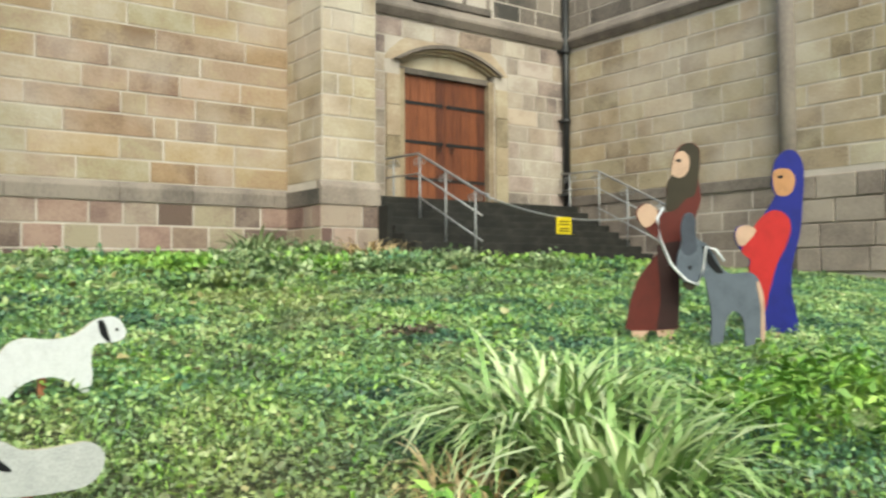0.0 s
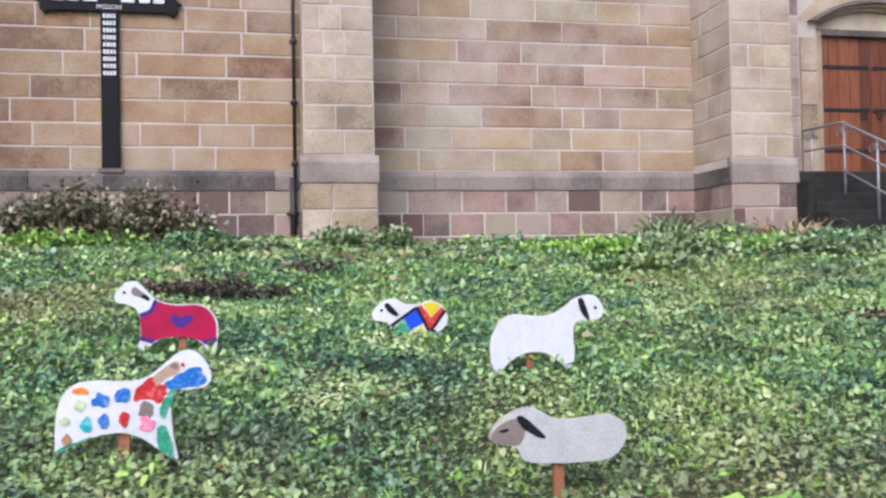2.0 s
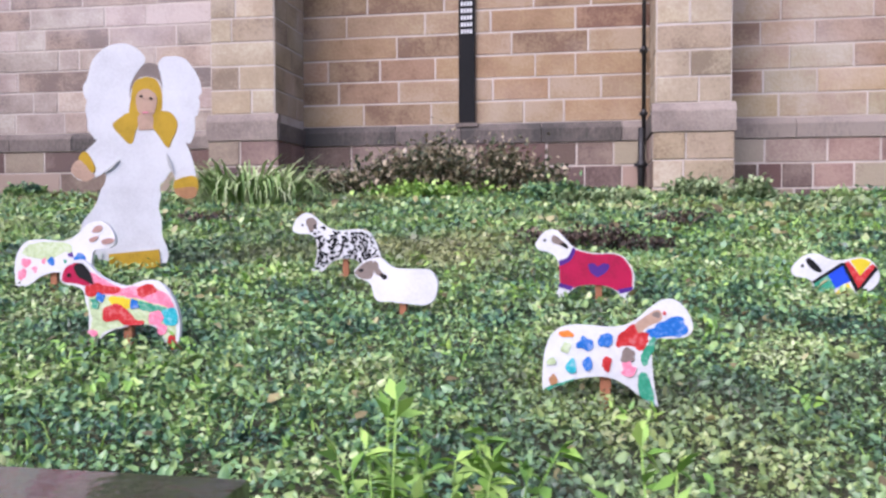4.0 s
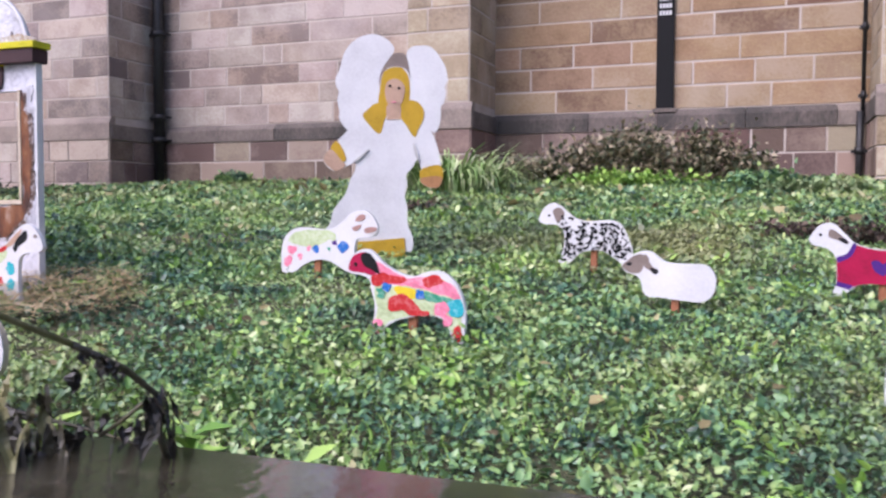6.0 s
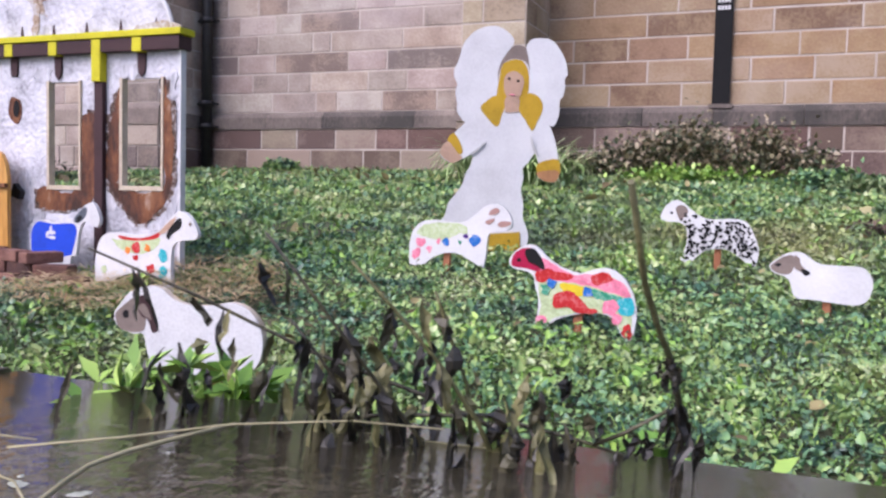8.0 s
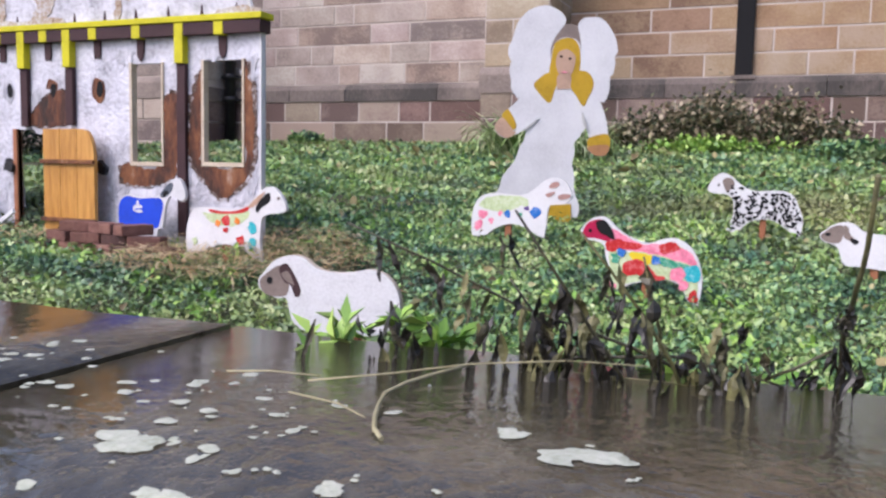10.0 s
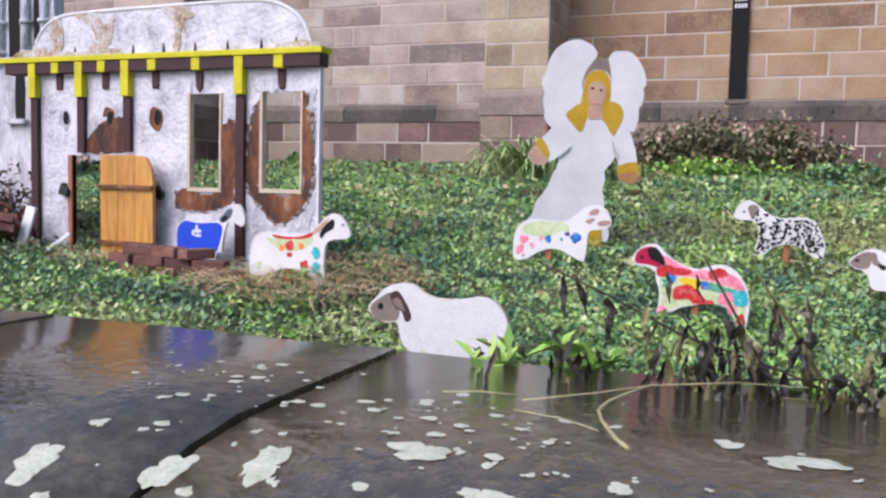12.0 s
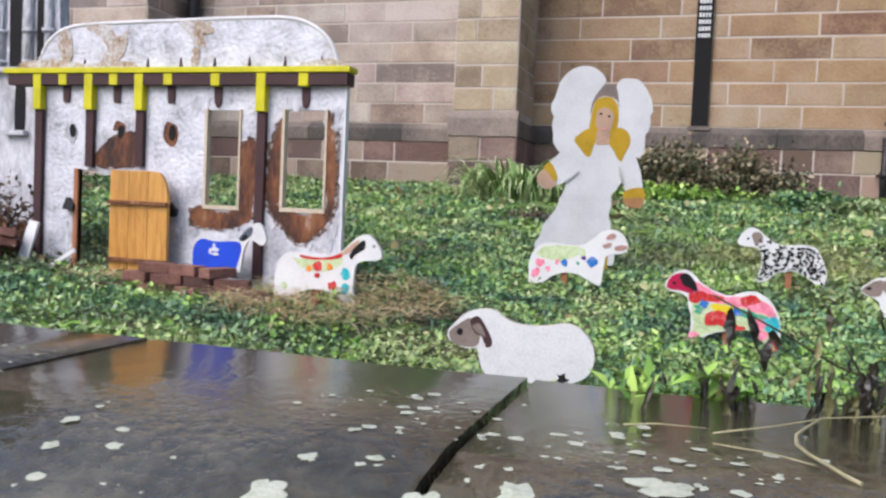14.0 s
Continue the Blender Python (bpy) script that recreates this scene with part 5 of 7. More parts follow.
sheep((0.337, 5.2, 1.082), [(-0.229, 0.135), (-0.211, 0.169), (-0.177, 0.202), (-0.133, 0.224), (-0.081, 0.223), (-0.038, 0.2), (0.005, 0.19), (0.058, 0.193), (0.119, 0.205), (0.172, 0.196), (0.207, 0.16), (0.229, 0.099), (0.205, 0.048), (0.152, 0.015), (0.055, 0), (-0.032, 0.002), (-0.101, 0.024), (-0.121, 0.069), (-0.152, 0.091), (-0.212, 0.101)], [
    ("blue_square", [(-0.048, 0.126, 1), (0.04, 0.172, 1), (0.083, 0.077, 1), (0.003, 0.036, 1)], COATBLUE),
    ("green_square", [(-0.118, 0.069, 1), (-0.048, 0.123, 1), (0.003, 0.036, 1), (-0.023, 0.005, 1), (-0.092, 0.024, 1)], GREEN),
    ("red_chevron", [(0.04, 0.172, 1), (0.066, 0.189, 1), (0.127, 0.105, 1), (0.189, 0.173, 1), (0.215, 0.145, 1), (0.117, 0.019, 1)], RED),
    ("yellow_chevron", [(0.075, 0.191, 1), (0.137, 0.201), (0.184, 0.18, 1), (0.127, 0.105, 1)], YELLOW),
    ("yellow_square", [(-0.006, 0.005, 1), (0.065, 0.069, 1), (0.096, 0.006, 1)], YELLOW),
    ("black_line", [(-0.121, 0.073, 1), (0.031, 0.178, 1), (0.04, 0.164, 1), (-0.113, 0.059, 1)], BLACK),
    ("black_line", [(0.028, 0.176, 1), (0.049, 0.176, 1), (0.126, 0.024, 1), (0.106, 0.016, 1)], BLACK),
    ("black_line", [(0.126, 0.019, 1), (0.106, 0.019, 1), (0.203, 0.155, 1), (0.217, 0.141, 1)], BLACK),
    ("ear", [(-0.154, 0.193), (-0.13, 0.2), (-0.074, 0.14), (-0.079, 0.123), (-0.108, 0.132), (-0.142, 0.162)], BLACK),
    ("eye", blob(-0.172, 0.159, 0.0086, 0.0086, 0.1, 8, 1), BLACK),
], "white board sheep with a patchwork of red, blue and yellow squares", (0.055, 0.059))
sheep((-3.409, 1.727, 1.072), [(-0.226, 0.135), (-0.207, 0.158), (-0.178, 0.189), (-0.144, 0.206), (-0.105, 0.213), (-0.071, 0.206), (-0.036, 0.183), (0.011, 0.173), (0.077, 0.176), (0.132, 0.187), (0.173, 0.179), (0.205, 0.154), (0.223, 0.12), (0.226, 0.084), (0.215, 0.046), (0.184, 0.02), (0.139, 0.006), (0.047, 0.001), (-0.039, 0), (-0.088, 0.006), (-0.113, 0.032), (-0.124, 0.069), (-0.13, 0.091), (-0.16, 0.087), (-0.2, 0.096), (-0.221, 0.113)], [
    ("face", [(-0.221, 0.132), (-0.192, 0.159), (-0.153, 0.181), (-0.123, 0.155), (-0.126, 0.103), (-0.16, 0.091), (-0.205, 0.098)], MUZZLE),
    ("ear", [(-0.155, 0.17), (-0.139, 0.187), (-0.119, 0.179), (-0.087, 0.128), (-0.084, 0.103), (-0.101, 0.095), (-0.117, 0.127), (-0.137, 0.135)], DKBROWN),
    ("ear_lining", [(-0.147, 0.158), (-0.123, 0.165), (-0.104, 0.128), (-0.117, 0.132), (-0.134, 0.14)], MUZZLE),
    ("eye", blob(-0.186, 0.136, 0.0100, 0.0100, 0.1, 8, 1), BLACK),
    ("dark_spot", [(0.104, 0.003), (0.125, 0.023), (0.118, 0.037), (0.129, 0.032), (0.142, 0.041), (0.146, 0.026), (0.157, 0.022), (0.144, 0.012), (0.135, 0.005), (0.121, 0.014)], BLACK),
], "white board sheep lying down behind the coping", (0.075, 0.054), base=ROUGHWHITE)


# ---------------------------------------------------------------- painted board figures, each one plain mesh
def figure(name, x, y, z, s, layers, label, category, turn=0.0):
    """One mesh of stacked flat painted shapes; layers: (outline, material), the first is the whole board."""
    bm, mats = bmesh.new(), []
    for i, (pts, m) in enumerate(layers):
        if m not in mats:
            mats.append(m)
        o = spline(scaled(pts, s, s), 5)
        if i == 0:
            slab(bm, o, -0.011, 0.011, mats.index(m), soft=0.0025)
        else:
            slab(bm, o, -0.0115 - 0.0009 * i, -0.009, mats.index(m))
    ob = mesh_object(name, bm, mats)
    ob.matrix_basis = Matrix.Translation((x, y, z)) @ Matrix.Rotation(radians(turn), 4, "Z")
    return tagged(ob, label, category)


# the angel
figure("angel_cutout", -3.603, 4.97, 1.213, 1.0, [
    ([(-0.102, 1.049), (-0.09, 1.123), (-0.045, 1.196), (-0.009, 1.23), (0.056, 1.221), (0.081, 1.161), (0.094, 1.061), (0.059, 1.005), (-0.07, 1.004)], MUZZLE),
    ([(-0.015, 1.266), (-0.047, 1.306), (-0.103, 1.337), (-0.158, 1.342), (-0.223, 1.323), (-0.274, 1.285), (-0.314, 1.23), (-0.332, 1.166), (-0.346, 1.12, 1), (-0.364, 1.086), (-0.364, 1.037), (-0.345, 1, 1), (-0.355, 0.945), (-0.343, 0.881, 1), (-0.343, 0.835), (-0.314, 0.789), (-0.29, 0.774), (-0.198, 0.827), (-0.106, 0.92), (-0.104, 1.067), (-0.081, 1.141), (-0.045, 1.196), (-0.018, 1.233)], WHITE),
    ([(0.062, 1.225), (0.092, 1.267), (0.148, 1.275), (0.203, 1.269), (0.25, 1.227), (0.297, 1.145), (0.313, 1.063, 1), (0.295, 1.035), (0.3, 0.99), (0.288, 0.929, 1), (0.27, 0.907), (0.269, 0.833), (0.248, 0.768), (0.221, 0.759), (0.136, 0.831), (0.079, 0.941), (0.086, 1.07), (0.075, 1.161)], WHITE),
    ([(-0.102, 0.917), (-0.198, 0.86), (-0.263, 0.817), (-0.299, 0.761), (-0.354, 0.705), (-0.391, 0.658), (-0.419, 0.621), (-0.439, 0.583), (-0.418, 0.547), (-0.371, 0.523), (-0.306, 0.545), (-0.247, 0.573), (-0.253, 0.512), (-0.277, 0.471), (-0.304, 0.39), (-0.35, 0.325), (-0.383, 0.277), (-0.399, 0.212), (-0.432, 0.137), (-0.319, 0.073), (-0.234, 0.046), (-0.234, -0.004, 1), (0.056, 0.001, 1), (0.065, 0.033), (0.097, 0.037), (0.105, 0.108), (0.072, 0.201), (0.07, 0.294), (0.054, 0.368), (0.068, 0.442), (0.062, 0.498), (0.094, 0.536), (0.131, 0.588), (0.156, 0.518), (0.153, 0.453), (0.208, 0.422), (0.263, 0.432), (0.273, 0.538), (0.26, 0.63), (0.231, 0.722), (0.173, 0.841), (0.088, 0.932), (0.086, 1.051), (0.067, 1.124), (0.011, 1.149), (-0.044, 1.142), (-0.086, 1.095), (-0.103, 0.994)], WHITE),
    ([(-0.106, 0.924), (-0.098, 1.012), (-0.081, 1.104), (-0.044, 1.138), (0.002, 1.148), (0.048, 1.133), (0.077, 1.079), (0.084, 0.996), (0.073, 0.932), (0.033, 0.9), (-0.013, 0.892), (-0.059, 0.899)], GOLD),
    ([(-0.202, 0.855), (-0.162, 0.901), (-0.116, 0.931), (-0.062, 0.917), (-0.055, 0.866), (-0.075, 0.81), (-0.089, 0.758), (-0.113, 0.749), (-0.155, 0.791)], GOLD),
    ([(0.02, 0.9), (0.079, 0.947), (0.135, 0.934), (0.167, 0.887), (0.164, 0.832), (0.137, 0.776), (0.116, 0.728), (0.091, 0.748), (0.063, 0.794), (0.03, 0.839)], GOLD),
    ([(-0.054, 0.917), (0.024, 0.918), (0.027, 0.834, 1), (-0.055, 0.829, 1)], SKIN),
    ([(-0.067, 1.017), (-0.052, 1.057), (-0.016, 1.076), (0.021, 1.067), (0.052, 1.029), (0.043, 0.959), (0.024, 0.918), (-0.013, 0.898), (-0.041, 0.918), (-0.062, 0.958)], SKIN),
    ([(-0.395, 0.654), (-0.354, 0.699), (-0.303, 0.604), (-0.329, 0.578)], GOLD),
    ([(-0.439, 0.583), (-0.395, 0.651), (-0.329, 0.581), (-0.306, 0.552), (-0.371, 0.523)], SKIN),
    ([(0.156, 0.533), (0.269, 0.557), (0.274, 0.46), (0.157, 0.472)], GOLD),
    ([(0.155, 0.481), (0.272, 0.49), (0.265, 0.432), (0.208, 0.422), (0.155, 0.451)], TAN),
    ([(-0.235, 0.091, 1), (0.054, 0.117, 1), (0.06, 0.003, 1), (-0.234, -0.002, 1)], GOLD),
    (blob(-0.037, 1.032, 0.0093, 0.0074, 0, 7), BLACK),
    (blob(0.018, 1.019, 0.0093, 0.0074, 0, 7), BLACK),
    (blob(-0.014, 0.936, 0.0186, 0.0037, 0, 7), PINK),
    ([(-0.265, 0.573), (-0.223, 0.605), (-0.166, 0.652), (-0.195, 0.615), (-0.241, 0.577)], GREYWHITE),
    ([(0.131, 0.588), (0.111, 0.637), (0.105, 0.693), (0.124, 0.647), (0.144, 0.592)], GREYWHITE),
],
    "white board angel with golden hair, collar and spread wings", "angel cutout", turn=20)
# the carpenter, the woman in blue and the donkey
figure("robed_man_cutout", 4.77, 3.88, 1.03, 1.0, [
    ([(-0.247, 0.111, 1), (-0.226, 0.239), (-0.165, 0.444), (-0.049, 0.609), (0.021, 0.712), (-0.074, 0.802), (-0.144, 0.877), (-0.165, 0.959), (-0.091, 1.008), (-0.008, 0.959), (0.066, 0.951), (0.053, 1.062), (0.062, 1.156), (0.095, 1.214), (0.091, 1.255), (0.107, 1.337), (0.148, 1.412), (0.226, 1.440), (0.288, 1.395), (0.292, 1.288), (0.280, 1.165), (0.296, 1.041), (0.267, 0.938), (0.226, 0.835), (0.185, 0.712), (0.144, 0.506), (0.132, 0.300), (0.123, 0.111, 1), (0.082, 0.103), (0.066, 0.000, 1), (-0.008, 0.000, 1), (-0.033, 0.095), (-0.091, 0.095), (-0.123, -0.008, 1), (-0.185, 0.000, 1), (-0.206, 0.103)], MAROON),
    ([(0.049, 0.951), (0.053, 1.062), (0.062, 1.156), (0.095, 1.214), (0.123, 1.329), (0.156, 1.407), (0.226, 1.436), (0.284, 1.387), (0.288, 1.288), (0.276, 1.165), (0.247, 1.062), (0.185, 1.033), (0.123, 0.967)], OLIVE),
    ([(-0.02, 0.68), (0.03, 0.72), (0.18, 0.72), (0.144, 0.506), (0.132, 0.3), (0.12, 0.12, 1), (-0.03, 0.11, 1), (0.0, 0.35)], DARKFOLD),
    ([(0.095, 1.206), (0.091, 1.255), (0.115, 1.350), (0.173, 1.379), (0.214, 1.329), (0.206, 1.239), (0.156, 1.189)], SKIN),
    ([(-0.156, 0.951), (-0.091, 1.004), (-0.016, 0.959), (-0.033, 0.877), (-0.099, 0.835), (-0.140, 0.877)], SKIN),
    ([(-0.206, 0.103, 1), (-0.091, 0.103, 1), (-0.123, -0.004, 1), (-0.181, 0.000, 1)], SKIN),
    ([(-0.033, 0.103, 1), (0.091, 0.111, 1), (0.066, 0.000, 1), (-0.008, 0.000, 1)], SKIN),
    ([(0.115, 1.313), (0.156, 1.321), (0.148, 1.296)], BLACK)],
    "board figure of a man in maroon robe and dark hood", "figure cutout", turn=-38)
figure("robed_woman_cutout", 5.94, 3.74, 0.975, 1.0, [
    ([(-0.084, 0.117), (-0.117, 0.266), (-0.140, 0.453), (-0.187, 0.593), (-0.178, 0.664), (-0.243, 0.734), (-0.290, 0.827), (-0.280, 0.911), (-0.210, 0.939), (-0.140, 0.911), (-0.084, 0.991), (0.023, 1.154), (0.000, 1.224), (0.005, 1.332), (0.028, 1.435), (0.093, 1.509), (0.164, 1.519), (0.224, 1.458), (0.248, 1.341), (0.234, 1.107), (0.210, 0.874), (0.150, 0.640), (0.140, 0.407), (0.178, 0.220), (0.187, 0.098, 1), (0.070, 0.065), (0.061, 0.005, 1), (-0.037, 0.000, 1), (-0.028, 0.107)], BLUE),
    ([(-0.093, 0.991), (0.009, 1.051), (0.103, 1.014), (0.140, 0.921), (0.103, 0.780), (0.023, 0.617), (-0.037, 0.407), (-0.084, 0.220), (-0.121, 0.313), (-0.140, 0.453), (-0.187, 0.593), (-0.178, 0.664), (-0.243, 0.734), (-0.187, 0.850)], ROBERED),
    ([(0.005, 1.318), (0.037, 1.369), (0.131, 1.369), (0.178, 1.294), (0.150, 1.192), (0.084, 1.159), (0.023, 1.192)], TAN),
    ([(-0.285, 0.827), (-0.276, 0.907), (-0.210, 0.935), (-0.131, 0.902), (-0.164, 0.836), (-0.243, 0.771)], SKIN),
    ([(-0.037, 0.000, 1), (-0.028, 0.107, 1), (0.065, 0.098, 1), (0.061, 0.005, 1)], SKIN),
    ([(0.037, 1.313), (0.084, 1.322), (0.070, 1.294)], BLACK)],
    "board figure of a woman in blue cloak and red dress", "figure cutout", turn=-38)
figure("donkey_cutout", 4.98, 3.48, 1.04, 1.0, [
    ([(-0.114, 0.000, 1), (-0.106, 0.216), (-0.131, 0.380), (-0.155, 0.482), (-0.204, 0.420), (-0.253, 0.380), (-0.294, 0.441), (-0.335, 0.543), (-0.327, 0.633), (-0.302, 0.706), (-0.306, 0.808), (-0.286, 0.890), (-0.245, 0.918), (-0.204, 0.869), (-0.204, 0.747), (-0.143, 0.706), (-0.090, 0.645), (-0.020, 0.522), (0.041, 0.494), (0.163, 0.502), (0.224, 0.441), (0.253, 0.298), (0.253, 0.045, 1), (0.196, 0.053), (0.192, 0.000, 1), (0.122, 0.000, 1), (0.114, 0.155), (0.082, 0.224), (0.033, 0.233), (-0.008, 0.155), (-0.033, 0.000, 1)], GREY),
    ([(-0.30, 0.706), (-0.306, 0.808), (-0.286, 0.888), (-0.245, 0.915), (-0.206, 0.869), (-0.206, 0.747), (-0.2, 0.66), (-0.26, 0.62), (-0.31, 0.66)], SLATE),
    ([(-0.163, 0.686), (-0.114, 0.645), (-0.049, 0.543), (-0.020, 0.502), (-0.073, 0.502), (-0.139, 0.584)], BLACK),
    ([(0.224, 0.429), (0.253, 0.298), (0.253, 0.045), (0.229, 0.053), (0.229, 0.257), (0.204, 0.420)], SKIN),
    ([(-0.265, 0.543), (-0.237, 0.551), (-0.245, 0.518)], BLACK),
    ([(-0.302, 0.429), (-0.253, 0.441), (-0.204, 0.429), (-0.245, 0.380)], OLIVE)],
    "grey board donkey with dark mane and rope halter", "donkey cutout", turn=-38)
bm = bmesh.new()
rope_m = Matrix.Translation((4.98, 3.48, 1.04)) @ Matrix.Rotation(radians(-38), 4, "Z")
tube(bm, [rope_m @ Vector(p) for p in ((-0.40, 0.1, 0.96), (-0.46, 0.02, 0.88), (-0.45, -0.03, 0.72), (-0.38, -0.03, 0.56), (-0.28, -0.03, 0.45), (-0.2, -0.03, 0.42), (-0.16, -0.03, 0.53), (-0.14, -0.03, 0.68), (-0.08, -0.03, 0.66), (-0.02, -0.03, 0.58))], 0.011, 6)
tagged(mesh_object("halter_rope", bm, WHITE), "pale rope from the donkey's halter to the man's hand", "rope")

# ---------------------------------------------------------------- the stable front
SX0, SX1, SY, SZ0, SZ1 = -6.71, -4.74, 3.33, 1.08, 2.24
stable = empty("stable", Matrix.Translation((0, SY, 0)), "white plaster stable front wall with yellow and brown beams", "stable")
DOOR_O, WIN_A, WIN_B = (-6.41, -6.13, SZ0, 1.71), (-5.56, -5.355, 1.535, 2.06), (-5.086, -4.842, 1.54, 2.064)
cols = sorted({SX0, SX1, DOOR_O[0], DOOR_O[1], WIN_A[0], WIN_A[1], WIN_B[0], WIN_B[1]})
bm = bmesh.new()
for a, b in zip(cols, cols[1:]):
    gaps = [o for o in (DOOR_O, WIN_A, WIN_B) if o[0] <= a and b <= o[1]]
    z = SZ0
    for o in gaps:
        if o[2] > z:
            box(bm, a, b, 0, 0.024, z, o[2])
        z = o[3]
    box(bm, a, b, 0, 0.024, z, SZ1)
bmesh.ops.remove_doubles(bm, verts=bm.verts, dist=0.0001)
part("plaster_wall", bm, PLASTER, stable)
roof = [(-6.71, 2.28, 1), (-6.70, 2.36), (-6.62, 2.47), (-6.48, 2.53), (-6.2, 2.545), (-5.8, 2.55), (-5.4, 2.555), (-5.1, 2.55), (-4.95, 2.51), (-4.84, 2.42), (-4.78, 2.28, 1)]
bm = bmesh.new()
slab(bm, spline(roof, 6), -0.005, 0.024, soft=0.006)
part("roof_board", bm, PLASTER, stable, "rounded white plaster parapet")
bm = bmesh.new()
top_edge = [p for p in spline(roof, 6) if p.y > 2.29]
tube(bm, [(p.x, 0.0, p.y) for p in top_edge], 0.012, 6)
part("roof_rim", bm, WHITE, stable)
for i, (cxp, czp, rx, rz, tn) in enumerate(((-6.62, 2.31, 0.07, 0.03, 0.1), (-6.28, 2.5, 0.10, 0.025, -0.3), (-6.17, 2.42, 0.11, 0.02, 0.8), (-5.68, 2.53, 0.10, 0.022, 0.0), (-5.62, 2.45, 0.08, 0.018, -0.9), (-6.35, 2.29, 0.14, 0.02, 0.1), (-4.9, 2.30, 0.1, 0.015, 0))):
    bm = bmesh.new()
    slab(bm, ragged(blob(cxp, czp, rx, rz, 0.35, 11, 90 + i, tn), 0.012, i), -0.009, 0.0)
    part("worn_patch", bm, STAIN, stable)
for i, pts in enumerate((
        [(-6.327, 2.533), (-6.231, 2.536), (-6.169, 2.468), (-6.096, 2.458), (-6.119, 2.368), (-6.207, 2.288), (-6.298, 2.293), (-6.229, 2.387), (-6.272, 2.455)],
        [(-5.735, 2.528), (-5.565, 2.524), (-5.538, 2.482), (-5.613, 2.447), (-5.629, 2.315), (-5.674, 2.316), (-5.665, 2.433)],
        [(-6.808, 2.333), (-6.588, 2.341), (-6.332, 2.314), (-6.086, 2.327), (-6.085, 2.288), (-6.808, 2.285)],
        [(-4.904, 2.331), (-4.764, 2.315), (-4.756, 2.282), (-5.039, 2.278)],
        [(-6.568, 2.482), (-6.495, 2.507), (-6.468, 2.378), (-6.523, 2.295), (-6.554, 2.381)])):
    bm = bmesh.new()
    slab(bm, ragged(pts, 0.012, 60 + i), -0.0095 - 0.0003 * i, 0.0)
    part("worn_patch", bm, STAIN, stable, "tan stain running down the plaster")
for i in range(9):
    bm = bmesh.new()
    px = -6.6 + i * 0.215
    slab(bm, spline([(px - 0.012, 2.285, 1), (px + 0.012, 2.285, 1), (px + 0.006, 2.33), (px, 2.35, 1), (px - 0.006, 2.33)], 3), -0.008, 0.0)
    part("worn_streak", bm, DKBROWN, stable)
part("brown_beam", boxbm(-6.90, -4.715, -0.045, 0.05, 2.19, 2.255, chamfer=0.004), DKBROWN, stable)
part("yellow_beam", boxbm(-6.93, -4.70, -0.055, 0.055, 2.257, 2.288, chamfer=0.004), LEMON, stable)
for px, zb in ((-6.685, 1.15), (-6.325, 1.725), (-5.985, 1.735), (-5.215, 1.15)):
    post = part("post", boxbm(px - 0.027, px + 0.027, -0.03, 0.0, zb, 2.06, chamfer=0.004), DKBROWN, stable)
    part("yellow_bracket", boxbm(px - 0.028, px + 0.028, -0.048, 0.0, 2.05, 2.256, chamfer=0.004), LEMON, post)
for px in (-6.505, -6.155, -5.795, -5.495, -4.965):
    part("yellow_block", boxbm(px - 0.028, px + 0.028, -0.048, 0.0, 2.19 if px < -5.6 else 2.185, 2.256, chamfer=0.004), LEMON, stable)
    bm = bmesh.new()
    slab(bm, spline([(px - 0.024, 2.19, 1), (px + 0.024, 2.19, 1), (px + 0.02, 2.1), (px, 2.07 if px > -5.6 else 2.10, 1), (px - 0.02, 2.1)], 3), -0.012, 0.0)
    part("beam_end", bm, DKBROWN, stable)
for i, px in enumerate((-6.47, -6.135, -5.795)):
    bm = bmesh.new()
    slab(bm, spline(blob(px, 1.925, 0.045, 0.065, 0.2, 9, 120 + i), 4), -0.004, 0.0)
    part("hole_surround", bm, RUST if i else GREYPLASTER, stable)
    bm = bmesh.new()
    slab(bm, spline(blob(px + 0.012, 1.93, 0.022, 0.04, 0.1, 9, 130 + i), 4), -0.008, 0.0)
    part("lamp_hole", bm, BLACK, stable)
for i, pts in enumerate((
        [(-6.30, 1.74), (-6.26, 1.83), (-6.18, 1.9), (-6.07, 1.93), (-6.02, 1.88), (-6.02, 1.74)],
        [(-5.60, 1.53), (-5.555, 1.52), (-5.46, 1.5), (-5.36, 1.535), (-5.345, 1.7), (-5.345, 1.88), (-5.25, 1.87), (-5.25, 1.6), (-5.28, 1.47), (-5.40, 1.42), (-5.52, 1.41), (-5.62, 1.43), (-5.64, 1.5)],
        [(-5.10, 2.0), (-5.09, 1.7), (-5.09, 1.535), (-4.84, 1.53), (-4.835, 1.7), (-4.835, 2.06), (-4.80, 1.95), (-4.775, 1.7), (-4.80, 1.5), (-4.90, 1.40), (-4.97, 1.36), (-5.06, 1.42), (-5.15, 1.52), (-5.19, 1.62), (-5.17, 1.8), (-5.13, 1.95)])):
    mx, mz = sum(p[0] for p in pts) / len(pts), sum(p[1] for p in pts) / len(pts)
    bm = bmesh.new()
    slab(bm, ragged([(mx + (p[0] - mx) * 1.1, mz + (p[1] - mz) * 1.07) if p[0] not in (-5.345, -5.09, -5.1, -4.84, -4.835, -5.555, -5.36) else p for p in pts], 0.024, 25 + i), -0.0055, 0.0)
    part("dark_smudge", bm, SCORCH, stable, "dark smudged edge of the bare patch")
    bm = bmesh.new()
    slab(bm, ragged(pts, 0.016, 20 + i), -0.007, 0.0)
    part("bare_wood_patch", bm, RUST, stable, "brown bare patch in the plaster")
